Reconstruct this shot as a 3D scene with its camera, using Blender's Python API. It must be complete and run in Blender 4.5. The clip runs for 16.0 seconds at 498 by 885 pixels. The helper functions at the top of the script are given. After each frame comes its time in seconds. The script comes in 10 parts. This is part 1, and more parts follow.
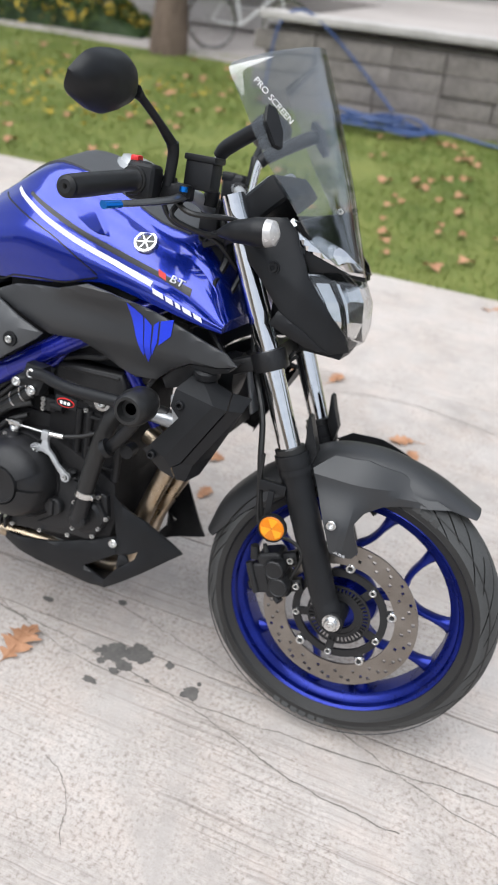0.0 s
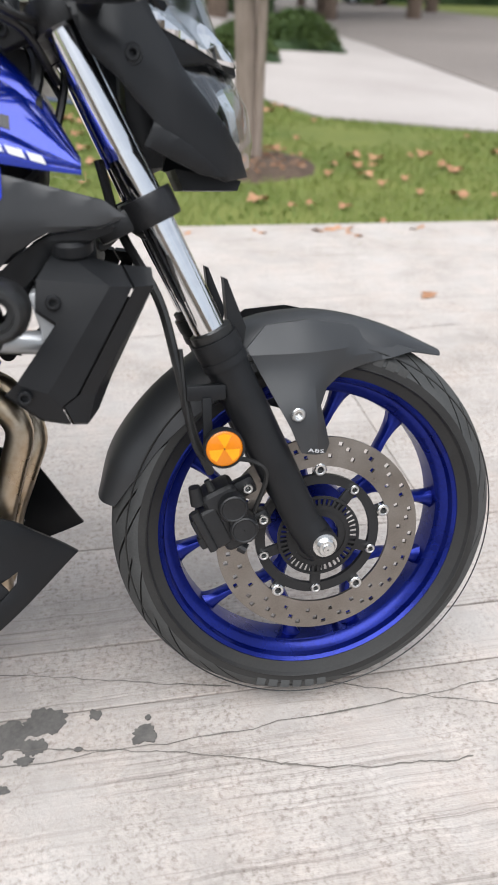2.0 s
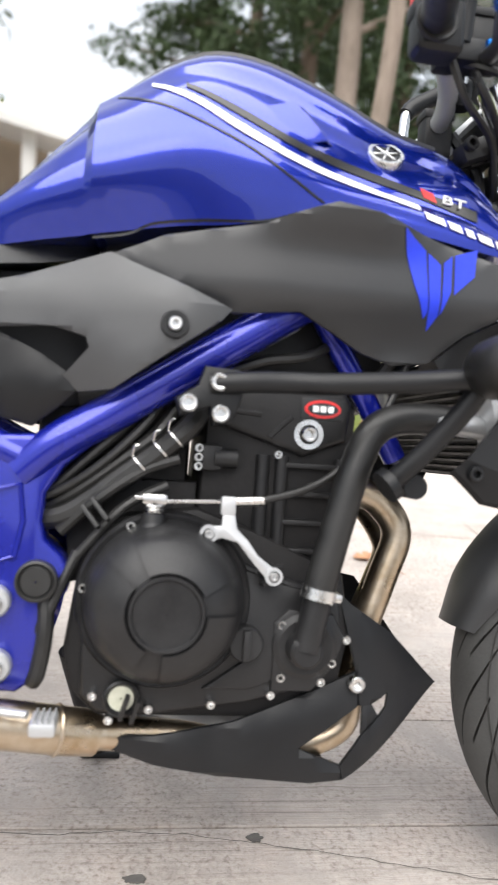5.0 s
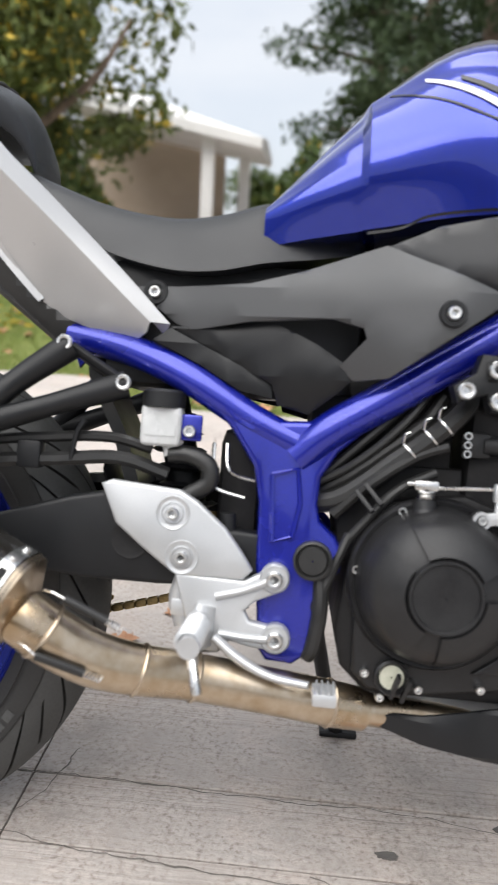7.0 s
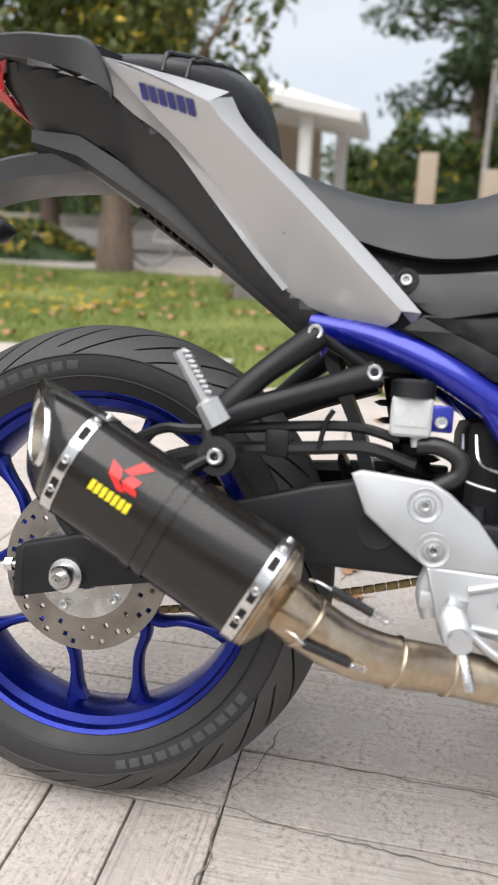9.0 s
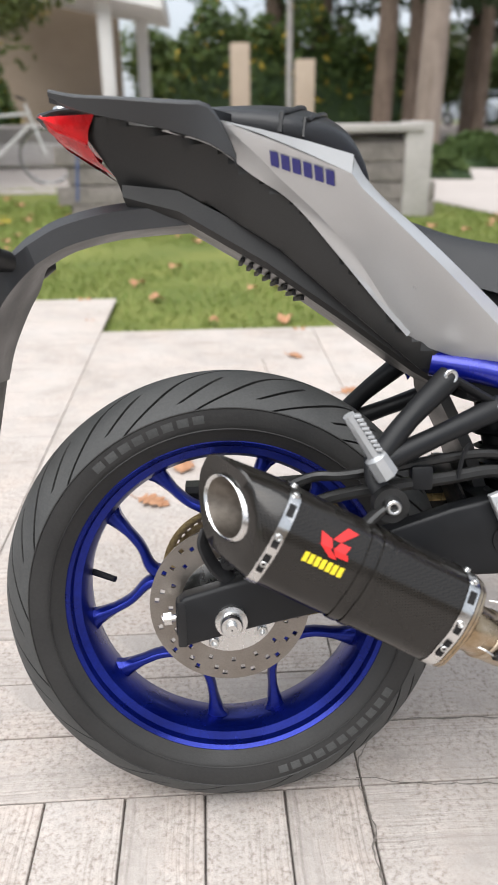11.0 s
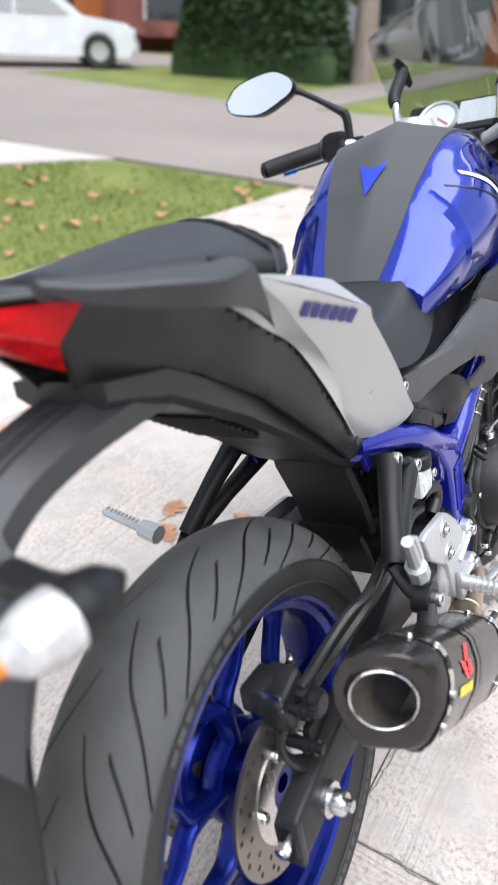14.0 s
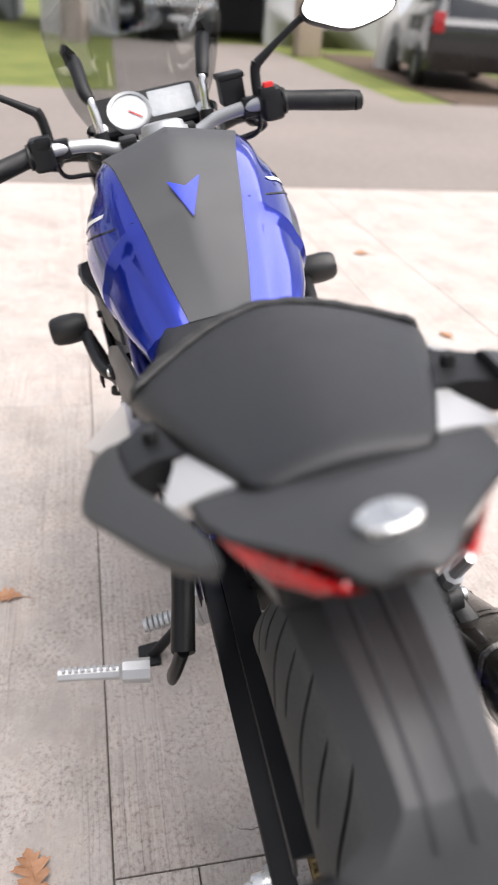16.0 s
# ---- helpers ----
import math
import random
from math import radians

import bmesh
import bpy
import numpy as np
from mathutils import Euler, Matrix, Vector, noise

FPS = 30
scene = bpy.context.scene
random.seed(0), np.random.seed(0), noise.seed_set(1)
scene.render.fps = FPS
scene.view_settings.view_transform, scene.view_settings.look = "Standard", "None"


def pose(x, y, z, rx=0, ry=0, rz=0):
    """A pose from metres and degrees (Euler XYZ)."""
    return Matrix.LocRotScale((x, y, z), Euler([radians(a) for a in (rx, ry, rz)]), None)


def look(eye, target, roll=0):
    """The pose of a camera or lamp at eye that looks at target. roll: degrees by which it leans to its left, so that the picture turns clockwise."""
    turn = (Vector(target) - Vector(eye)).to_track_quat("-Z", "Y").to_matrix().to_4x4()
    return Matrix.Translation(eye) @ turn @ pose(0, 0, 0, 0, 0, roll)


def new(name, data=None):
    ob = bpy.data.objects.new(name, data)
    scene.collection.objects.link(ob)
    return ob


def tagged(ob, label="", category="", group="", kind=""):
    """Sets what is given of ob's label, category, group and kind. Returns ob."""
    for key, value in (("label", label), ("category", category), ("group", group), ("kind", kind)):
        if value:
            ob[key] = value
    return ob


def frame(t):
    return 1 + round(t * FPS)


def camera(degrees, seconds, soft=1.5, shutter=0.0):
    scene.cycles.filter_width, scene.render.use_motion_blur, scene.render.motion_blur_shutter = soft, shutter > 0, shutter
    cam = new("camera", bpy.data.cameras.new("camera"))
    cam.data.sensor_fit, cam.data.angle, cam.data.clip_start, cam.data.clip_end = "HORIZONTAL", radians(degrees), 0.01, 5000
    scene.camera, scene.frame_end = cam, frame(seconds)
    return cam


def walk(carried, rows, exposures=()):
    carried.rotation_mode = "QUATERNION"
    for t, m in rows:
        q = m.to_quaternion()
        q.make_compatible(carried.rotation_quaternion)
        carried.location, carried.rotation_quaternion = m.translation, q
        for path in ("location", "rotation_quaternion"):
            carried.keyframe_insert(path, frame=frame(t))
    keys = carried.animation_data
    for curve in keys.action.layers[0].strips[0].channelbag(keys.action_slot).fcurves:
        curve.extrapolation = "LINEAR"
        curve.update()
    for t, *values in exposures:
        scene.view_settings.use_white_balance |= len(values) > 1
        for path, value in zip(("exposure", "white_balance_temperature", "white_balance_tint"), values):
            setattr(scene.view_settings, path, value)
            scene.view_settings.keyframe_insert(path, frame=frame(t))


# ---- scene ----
cam = camera(36.6, 16.0, shutter=0.3)
PATH = [
    (0, (1.509, -1.1, 1.345), (0.991, 0.487, 0.243), 6.1),
    (0.5, (1.387, -1.099, 1.294), (1.066, 0.543, 0.198), 5.3),
    (1, (1.294, -1.072, 1.221), (1.203, 0.592, 0.116), 4.2),
    (1.5, (1.216, -0.994, 1.111), (1.354, 0.676, 0.019), 3.1),
    (2, (1.102, -0.881, 0.981), (1.46, 0.785, -0.065), 2.4),
    (2.5, (0.983, -0.81, 0.855), (1.56, 0.85, -0.1), 2.3),
    (3, (0.864, -0.804, 0.766), (1.582, 0.928, 0.068), 3.8),
    (3.5, (0.781, -0.847, 0.773), (1.427, 0.982, 0.286), 4.9),
    (4, (0.74, -0.845, 0.767), (1.258, 1.038, 0.336), 5.5),
    (4.5, (0.698, -0.833, 0.767), (1.104, 1.077, 0.334), 5.7),
    (4.7, (0.682, -0.832, 0.768), (1.047, 1.084, 0.327), 5.9),
    (6.8, (0.566, -0.859, 0.757), (0.461, 1.076, 0.263), 3.3),
    (7, (0.549, -0.861, 0.757), (0.411, 1.071, 0.258), 3.2),
    (7.1, (0.536, -0.855, 0.766), (0.392, 1.071, 0.246), 3.1),
    (7.5, (0.493, -0.862, 0.765), (0.286, 1.057, 0.241), 2.9),
    (8, (0.447, -0.866, 0.765), (0.169, 1.041, 0.229), 2.7),
    (8.5, (0.404, -0.873, 0.761), (0.069, 1.02, 0.212), 2.5),
    (9, (0.366, -0.878, 0.76), (0.01, 1.007, 0.197), 2.2),
    (9.5, (0.313, -0.893, 0.771), (-0.026, 0.986, 0.173), 1.7),
    (10, (0.225, -0.912, 0.813), (-0.037, 0.959, 0.157), 1.0),
    (10.2, (0.194, -0.913, 0.843), (-0.016, 0.955, 0.158), 0.7),
    (12.3, (-0.41, -0.764, 1.046), (0.371, 0.799, 0.073), -0.6),
    (12.5, (-0.443, -0.708, 1.057), (0.447, 0.792, 0.078), -0.3),
    (13, (-0.507, -0.589, 1.078), (0.631, 0.731, 0.097), 0.5),
    (13.4, (-0.573, -0.463, 1.094), (0.889, 0.775, 0.010), 1.8),
    (14, (-0.553, -0.289, 1.124), (1.125, 0.663, 0.067), 2.2),
    (14.4, (-0.524, -0.141, 1.167), (1.260, 0.586, 0.099), 2.4),
    (14.8, (-0.521, -0.006, 1.182), (1.333, 0.467, 0.097), 2.3),
    (15.2, (-0.517, 0.120, 1.195), (1.377, 0.299, 0.094), 2.5),
    (15.5, (-0.506, 0.199, 1.192), (1.396, 0.147, 0.090), 3.1),
    (15.9, (-0.484, 0.295, 1.168), (1.385, -0.074, 0.066), 3.8),
    (16, (-0.479, 0.316, 1.163), (1.374, -0.125, 0.062), 3.9),
]
walk(cam, [(t, look(eye, target, roll)) for t, eye, target, roll in PATH], exposures=[(0, 0.52, 6150, 9), (3, 0.66, 6300, 9), (4.5, 1.10, 6550, 10), (7, 0.68, 6450, 10), (10, 0.66, 6450, 10), (12.5, 0.80, 6150, 9), (14.0, 0.95, 6050, 10), (14.8, 0.98, 6500, 12), (15.2, 0.97, 6550, 14), (16, 0.88, 6600, 14)])

# ---------------------------------------------------------------- sky, sun
cam.data.dof.use_dof = True
cam.data.dof.focus_distance = 1.1
cam.data.dof.aperture_fstop = 5.6

world = bpy.data.worlds.new("overcast_sky")
scene.world = world
world.use_nodes = True
wn = world.node_tree
wn.nodes.clear()
w_out = wn.nodes.new("ShaderNodeOutputWorld")
w_bg = wn.nodes.new("ShaderNodeBackground")
w_sky = wn.nodes.new("ShaderNodeTexSky")
w_sky.sky_type = "NISHITA"
w_sky.sun_disc = False
w_sky.sun_elevation = radians(48)
w_sky.sun_rotation = radians(200)
w_sky.air_density = 1.0
w_sky.dust_density = 3.0
w_mix = wn.nodes.new("ShaderNodeMix")
w_mix.data_type = "RGBA"
w_cloud = wn.nodes.new("ShaderNodeTexNoise")
w_cloud.inputs["Scale"].default_value = 2.2
w_cloud.inputs["Detail"].default_value = 6
w_geo = wn.nodes.new("ShaderNodeTexCoord")
w_map = wn.nodes.new("ShaderNodeMapping")
w_map.inputs["Scale"].default_value = (1, 1, 3.0)
w_ramp = wn.nodes.new("ShaderNodeValToRGB")
w_ramp.color_ramp.elements[0].position = 0.3
w_ramp.color_ramp.elements[0].color = (0.55, 0.55, 0.55, 1)
w_ramp.color_ramp.elements[1].position = 0.62
w_ramp.color_ramp.elements[1].color = (0.97, 0.97, 0.97, 1)
wn.links.new(w_geo.outputs["Generated"], w_map.inputs["Vector"])
wn.links.new(w_map.outputs["Vector"], w_cloud.inputs["Vector"])
wn.links.new(w_cloud.outputs["Fac"], w_ramp.inputs["Fac"])
wn.links.new(w_ramp.outputs["Color"], w_mix.inputs["Factor"])
wn.links.new(w_sky.outputs["Color"], w_mix.inputs["A"])
w_mix.inputs["B"].default_value = (5.5, 5.75, 6.15, 1)      # cloud cover, in the sky's own units
wn.links.new(w_mix.outputs["Result"], w_bg.inputs["Color"])
w_bg.inputs["Strength"].default_value = 0.1
wn.links.new(w_bg.outputs["Background"], w_out.inputs["Surface"])

sun_data = bpy.data.lights.new("sun", "SUN")
sun_data.energy = 3.2
sun_data.angle = radians(75)
sun_data.color = (1.0, 0.975, 0.94)
sun = new("sun", sun_data)
sun.matrix_world = look((-1.8, -3.4, 9.4), (0, 0, 0))


# ---------------------------------------------------------------- materials
def nodes_of(name):
    m = bpy.data.materials.new(name)
    m.use_nodes = True
    nt = m.node_tree
    return m, nt, nt.nodes["Principled BSDF"]


def add(nt, kind, **values):
    n = nt.nodes.new(kind)
    for k, v in values.items():
        n.inputs[k.replace("_", " ")].default_value = v
    return n


def ramp(nt, source, stops):
    r = nt.nodes.new("ShaderNodeValToRGB")
    while len(r.color_ramp.elements) < len(stops):
        r.color_ramp.elements.new(0.5)
    for e, (p, c) in zip(r.color_ramp.elements, stops):
        e.position = p
        e.color = (*c, 1) if len(c) == 3 else c
    nt.links.new(source, r.inputs["Fac"])
    return r


def coords(nt, space="Object", scale=(1, 1, 1), rot=(0, 0, 0)):
    c = nt.nodes.new("ShaderNodeTexCoord")
    m = nt.nodes.new("ShaderNodeMapping")
    m.inputs["Scale"].default_value = scale
    m.inputs["Rotation"].default_value = rot
    nt.links.new(c.outputs[space], m.inputs["Vector"])
    return m.outputs["Vector"]


def noise_tex(nt, vec, scale, detail=4.0, rough=0.55):
    n = add(nt, "ShaderNodeTexNoise", Scale=scale, Detail=detail, Roughness=rough)
    nt.links.new(vec, n.inputs["Vector"])
    return n.outputs["Fac"]


def bump(nt, bsdf, height, strength, distance):
    b = add(nt, "ShaderNodeBump", Strength=strength, Distance=distance)
    nt.links.new(height, b.inputs["Height"])
    nt.links.new(b.outputs["Normal"], bsdf.inputs["Normal"])
    return b


def surface(name, low, high, rough=0.5, metal=0.0, grain=60.0, blotch=6.0, relief=0.0, coat=0.0,
            rough_var=0.12, stretch=(1, 1, 1), spec=0.5, coat_rough=0.03):
    """A surface whose colour drifts between two tones at two scales, with uneven gloss and fine relief."""
    m, nt, b = nodes_of(name)
    v = coords(nt, scale=stretch)
    fine, broad = noise_tex(nt, v, grain), noise_tex(nt, v, blotch, 5)
    mix = nt.nodes.new("ShaderNodeMath")
    mix.operation = "MULTIPLY_ADD"
    nt.links.new(fine, mix.inputs[0])
    mix.inputs[1].default_value = 0.4
    sc = nt.nodes.new("ShaderNodeMath")
    sc.operation = "MULTIPLY"
    nt.links.new(broad, sc.inputs[0])
    sc.inputs[1].default_value = 0.6
    nt.links.new(sc.outputs[0], mix.inputs[2])
    r = ramp(nt, mix.outputs[0], [(0.32, low), (0.68, high)])
    nt.links.new(r.outputs["Color"], b.inputs["Base Color"])
    rr = nt.nodes.new("ShaderNodeMapRange")
    rr.inputs["From Min"].default_value, rr.inputs["From Max"].default_value = 0.3, 0.7
    rr.inputs["To Min"].default_value, rr.inputs["To Max"].default_value = max(0.02, rough - rough_var), min(1, rough + rough_var)
    nt.links.new(broad, rr.inputs["Value"])
    nt.links.new(rr.outputs["Result"], b.inputs["Roughness"])
    b.inputs["Metallic"].default_value = metal
    b.inputs["Specular IOR Level"].default_value = spec
    b.inputs["Coat Weight"].default_value = coat
    b.inputs["Coat Roughness"].default_value = coat_rough
    if relief:
        bump(nt, b, fine, 0.5, relief)
    return m


def clear(name, colour, rough=0.0, ior=1.45):
    m, nt, b = nodes_of(name)
    b.inputs["Base Color"].default_value = (*colour, 1)
    b.inputs["Transmission Weight"].default_value = 1.0
    b.inputs["Roughness"].default_value = rough
    b.inputs["IOR"].default_value = ior
    return m


def sheet_glass(name, tint, gloss_rough=0.03, low=0.04, high=0.5):
    """Thin clear plastic: seen through with a tint, and a mirror at glancing angles."""
    m, nt, b = nodes_of(name)
    nt.nodes.remove(b)
    out = nt.nodes["Material Output"]
    tr, gl, mx = nt.nodes.new("ShaderNodeBsdfTransparent"), nt.nodes.new("ShaderNodeBsdfGlossy"), nt.nodes.new("ShaderNodeMixShader")
    lw = nt.nodes.new("ShaderNodeLayerWeight")
    lw.inputs["Blend"].default_value = 0.28
    fr = nt.nodes.new("ShaderNodeMapRange")
    fr.inputs["To Min"].default_value, fr.inputs["To Max"].default_value = low, high
    nt.links.new(lw.outputs["Facing"], fr.inputs["Value"])
    tr.inputs["Color"].default_value = (*tint, 1)
    gl.inputs["Roughness"].default_value = gloss_rough
    nt.links.new(fr.outputs["Result"], mx.inputs["Fac"])
    nt.links.new(tr.outputs[0], mx.inputs[1])
    nt.links.new(gl.outputs[0], mx.inputs[2])
    nt.links.new(mx.outputs[0], out.inputs["Surface"])
    return m


BLUE = surface("blue_metallic_paint", (0.002, 0.014, 0.24), (0.003, 0.022, 0.33), rough=0.24, metal=0.62, grain=900, blotch=5, coat=0.9, rough_var=0.05)
FRAME_BLUE = surface("blue_frame_enamel", (0.005, 0.010, 0.22), (0.009, 0.018, 0.34), rough=0.26, metal=0.45, grain=300, blotch=9, relief=0.0002, coat=0.7, coat_rough=0.08)
RIM_BLUE = surface("blue_wheel_enamel", (0.003, 0.008, 0.12), (0.007, 0.020, 0.25), rough=0.30, metal=0.72, grain=220, blotch=12, coat=0.15, coat_rough=0.2)
MATTE = surface("matte_black_plastic", (0.006, 0.0065, 0.0075), (0.012, 0.0125, 0.0140), rough=0.46, spec=0.30, grain=900, blotch=14, relief=0.0003)
SHROUD = surface("dark_grey_painted_plastic", (0.024, 0.025, 0.027), (0.033, 0.034, 0.036), rough=0.46, grain=700, blotch=7, relief=0.00015)
SIDE_GREY = surface("grey_side_cover_plastic", (0.044, 0.045, 0.048), (0.056, 0.058, 0.061), rough=0.46, grain=800, blotch=8, relief=0.0002)
HOLDER = surface("grey_black_moulded_plastic", (0.025, 0.026, 0.028), (0.040, 0.041, 0.044), rough=0.46, spec=0.5, grain=700, blotch=10, relief=0.0003)
TAIL_BLACK = surface("dusty_black_tail_plastic", (0.013, 0.0132, 0.0135), (0.024, 0.0235, 0.0225), rough=0.45, spec=0.5, grain=500, blotch=9, relief=0.0003)
ENGINE = surface("black_engine_enamel", (0.012, 0.012, 0.013), (0.022, 0.022, 0.023), rough=0.42, spec=0.4, grain=300, blotch=18, relief=0.0004, metal=0.2)
# extra-dark black for inner castings, and for painted shade in holes and gaps
ENGINE_DEEP = surface("deep_black_casting", (0.005, 0.005, 0.006), (0.014, 0.013, 0.013), rough=0.62, spec=0.3, grain=160, blotch=22, relief=0.0008)
RUBBER = surface("tyre_rubber", (0.009, 0.009, 0.009), (0.022, 0.021, 0.020), rough=0.6, grain=260, blotch=16, relief=0.0006, rough_var=0.1)
RUBBER_WORN = surface("tyre_tread_rubber", (0.036, 0.037, 0.037), (0.064, 0.065, 0.064), rough=0.7, grain=300, blotch=20, relief=0.0006)
HOSE = surface("black_hose_rubber", (0.007, 0.007, 0.007), (0.015, 0.015, 0.015), rough=0.45, grain=400, blotch=30, relief=0.0003)
SEAT = surface("black_seat_vinyl", (0.011, 0.0115, 0.0135), (0.020, 0.021, 0.023), rough=0.42, spec=0.42, grain=1400, blotch=9, relief=0.0006)
CHROME = surface("polished_chrome", (0.72, 0.72, 0.73), (0.86, 0.86, 0.87), rough=0.08, metal=1.0, grain=60, blotch=10, rough_var=0.05)
STEEL = surface("zinc_steel", (0.58, 0.58, 0.57), (0.74, 0.74, 0.73), rough=0.26, metal=1.0, grain=400, blotch=40)
DISC_STEEL = surface("brushed_disc_steel", (0.22, 0.20, 0.18), (0.34, 0.31, 0.28), rough=0.38, metal=1.0, grain=500, blotch=20)
SILVER = surface("silver_painted_alloy", (0.42, 0.43, 0.44), (0.52, 0.53, 0.54), rough=0.4, metal=0.55, grain=600, blotch=10, relief=0.0002)
SILVER_PAINT = surface("silver_grey_body_paint", (0.46, 0.46, 0.46), (0.52, 0.52, 0.52), rough=0.36, metal=0.5, grain=900, blotch=6, coat=0.25, coat_rough=0.2)
# darker brown steel for the inside of the outlet
DARK_TITAN = surface("dark_brown_steel", (0.10, 0.085, 0.070), (0.22, 0.195, 0.17), rough=0.48, metal=0.8, grain=120, blotch=20)
TITAN = surface("heat_tinted_stainless", (0.34, 0.25, 0.15), (0.56, 0.49, 0.40), rough=0.33, metal=1.0, grain=70, blotch=11, stretch=(1, 1, 1))
SILVER_INK = surface("pale_grey_vinyl", (0.40, 0.40, 0.41), (0.48, 0.48, 0.49), rough=0.4, grain=200)
WHITE = surface("white_vinyl", (0.74, 0.74, 0.74), (0.82, 0.82, 0.82), rough=0.35, grain=200)
GREY_DECAL = surface("dark_grey_vinyl", (0.05, 0.052, 0.06), (0.07, 0.072, 0.08), rough=0.35, grain=200)
BLACK_DECAL = surface("black_vinyl", (0.008, 0.008, 0.009), (0.012, 0.012, 0.013), rough=0.25, grain=200)
RED = surface("red_vinyl", (0.62, 0.02, 0.02), (0.72, 0.03, 0.03), rough=0.35, grain=200)
YELLOW = surface("yellow_vinyl", (0.75, 0.58, 0.02), (0.82, 0.66, 0.03), rough=0.4, grain=200)
NAVY = surface("navy_blue_vinyl", (0.020, 0.020, 0.14), (0.028, 0.028, 0.18), rough=0.35, grain=200)
BLUE_VINYL = surface("bright_blue_vinyl", (0.012, 0.035, 0.55), (0.02, 0.05, 0.68), rough=0.35, grain=200)
ANODISED = surface("blue_anodised_alloy", (0.01, 0.16, 0.6), (0.02, 0.22, 0.75), rough=0.25, metal=0.9, grain=200)
GUNMETAL = surface("grey_anodised_alloy", (0.12, 0.12, 0.12), (0.18, 0.18, 0.18), rough=0.35, metal=0.9, grain=300)
CHAIN = surface("oily_gold_chain_steel", (0.16, 0.11, 0.045), (0.36, 0.28, 0.14), rough=0.4, metal=0.9, grain=400, blotch=60)
ORANGE = surface("amber_reflector", (0.62, 0.175, 0.002), (0.72, 0.23, 0.003), rough=0.3, grain=120, coat=0.1)
# a lighter amber, for the facets that catch the light
AMBER_LIT = surface("lit_amber_facet", (0.80, 0.31, 0.004), (0.88, 0.38, 0.006), rough=0.25, grain=120, coat=0.1)
FLUID_WHITE = surface("translucent_white_plastic", (0.42, 0.43, 0.43), (0.54, 0.55, 0.55), rough=0.3, grain=80, blotch=14)
RED_LENS = surface("red_lamp_lens", (0.30, 0.001, 0.003), (0.68, 0.004, 0.008), rough=0.30, spec=0.25, grain=70, blotch=45, coat=0.0)
RED_BULB = surface("red_lamp_plastic", (0.30, 0.004, 0.006), (0.48, 0.010, 0.014), rough=0.25, grain=90, coat=0.5)
CLEAR_GREY = surface("clear_indicator_plastic", (0.34, 0.335, 0.33), (0.62, 0.61, 0.60), rough=0.18, metal=0.2, grain=120, blotch=55, coat=0.5)
LENS = sheet_glass("clear_lamp_lens", (0.95, 0.96, 0.96))
SMOKE = sheet_glass("smoked_screen_plastic", (0.80, 0.815, 0.82), 0.05, 0.08, 0.55)
REFLECTOR = surface("bright_lamp_reflector", (0.70, 0.70, 0.70), (0.88, 0.88, 0.88), rough=0.12, metal=1.0, grain=70)
MIRROR = surface("mirror_glass", (0.9, 0.9, 0.9), (0.92, 0.92, 0.92), rough=0.02, metal=1.0, rough_var=0.01)
DIAL = surface("pale_dial_face", (0.42, 0.44, 0.46), (0.56, 0.58, 0.60), rough=0.3, grain=120)


def carbon():
    m, nt, b = nodes_of("carbon_fibre_weave")
    v = coords(nt, scale=(420, 420, 420), rot=(0, radians(45), 0))
    ck = add(nt, "ShaderNodeTexChecker", Scale=1.0)
    ck.inputs["Color1"].default_value, ck.inputs["Color2"].default_value = (0.010, 0.009, 0.008, 1), (0.017, 0.0148, 0.0125, 1)
    nt.links.new(v, ck.inputs["Vector"])
    nt.links.new(ck.outputs["Color"], b.inputs["Base Color"])
    smear = noise_tex(nt, coords(nt, scale=(6, 6, 6)), 3.0)
    rr = ramp(nt, smear, [(0.3, (0.16, 0.16, 0.16)), (0.7, (0.34, 0.34, 0.34))])
    nt.links.new(rr.outputs["Color"], b.inputs["Roughness"])
    b.inputs["Coat Weight"].default_value = 0.35
    b.inputs["Coat Roughness"].default_value = 0.10
    b.inputs["Specular IOR Level"].default_value = 0.3
    return m


CARBON = carbon()


def plain(name, low, high, rough, grain, blotch, relief, stretch=(1, 1, 1)):
    return surface(name, low, high, rough=rough, grain=grain, blotch=blotch, relief=relief, stretch=stretch, spec=0.3)


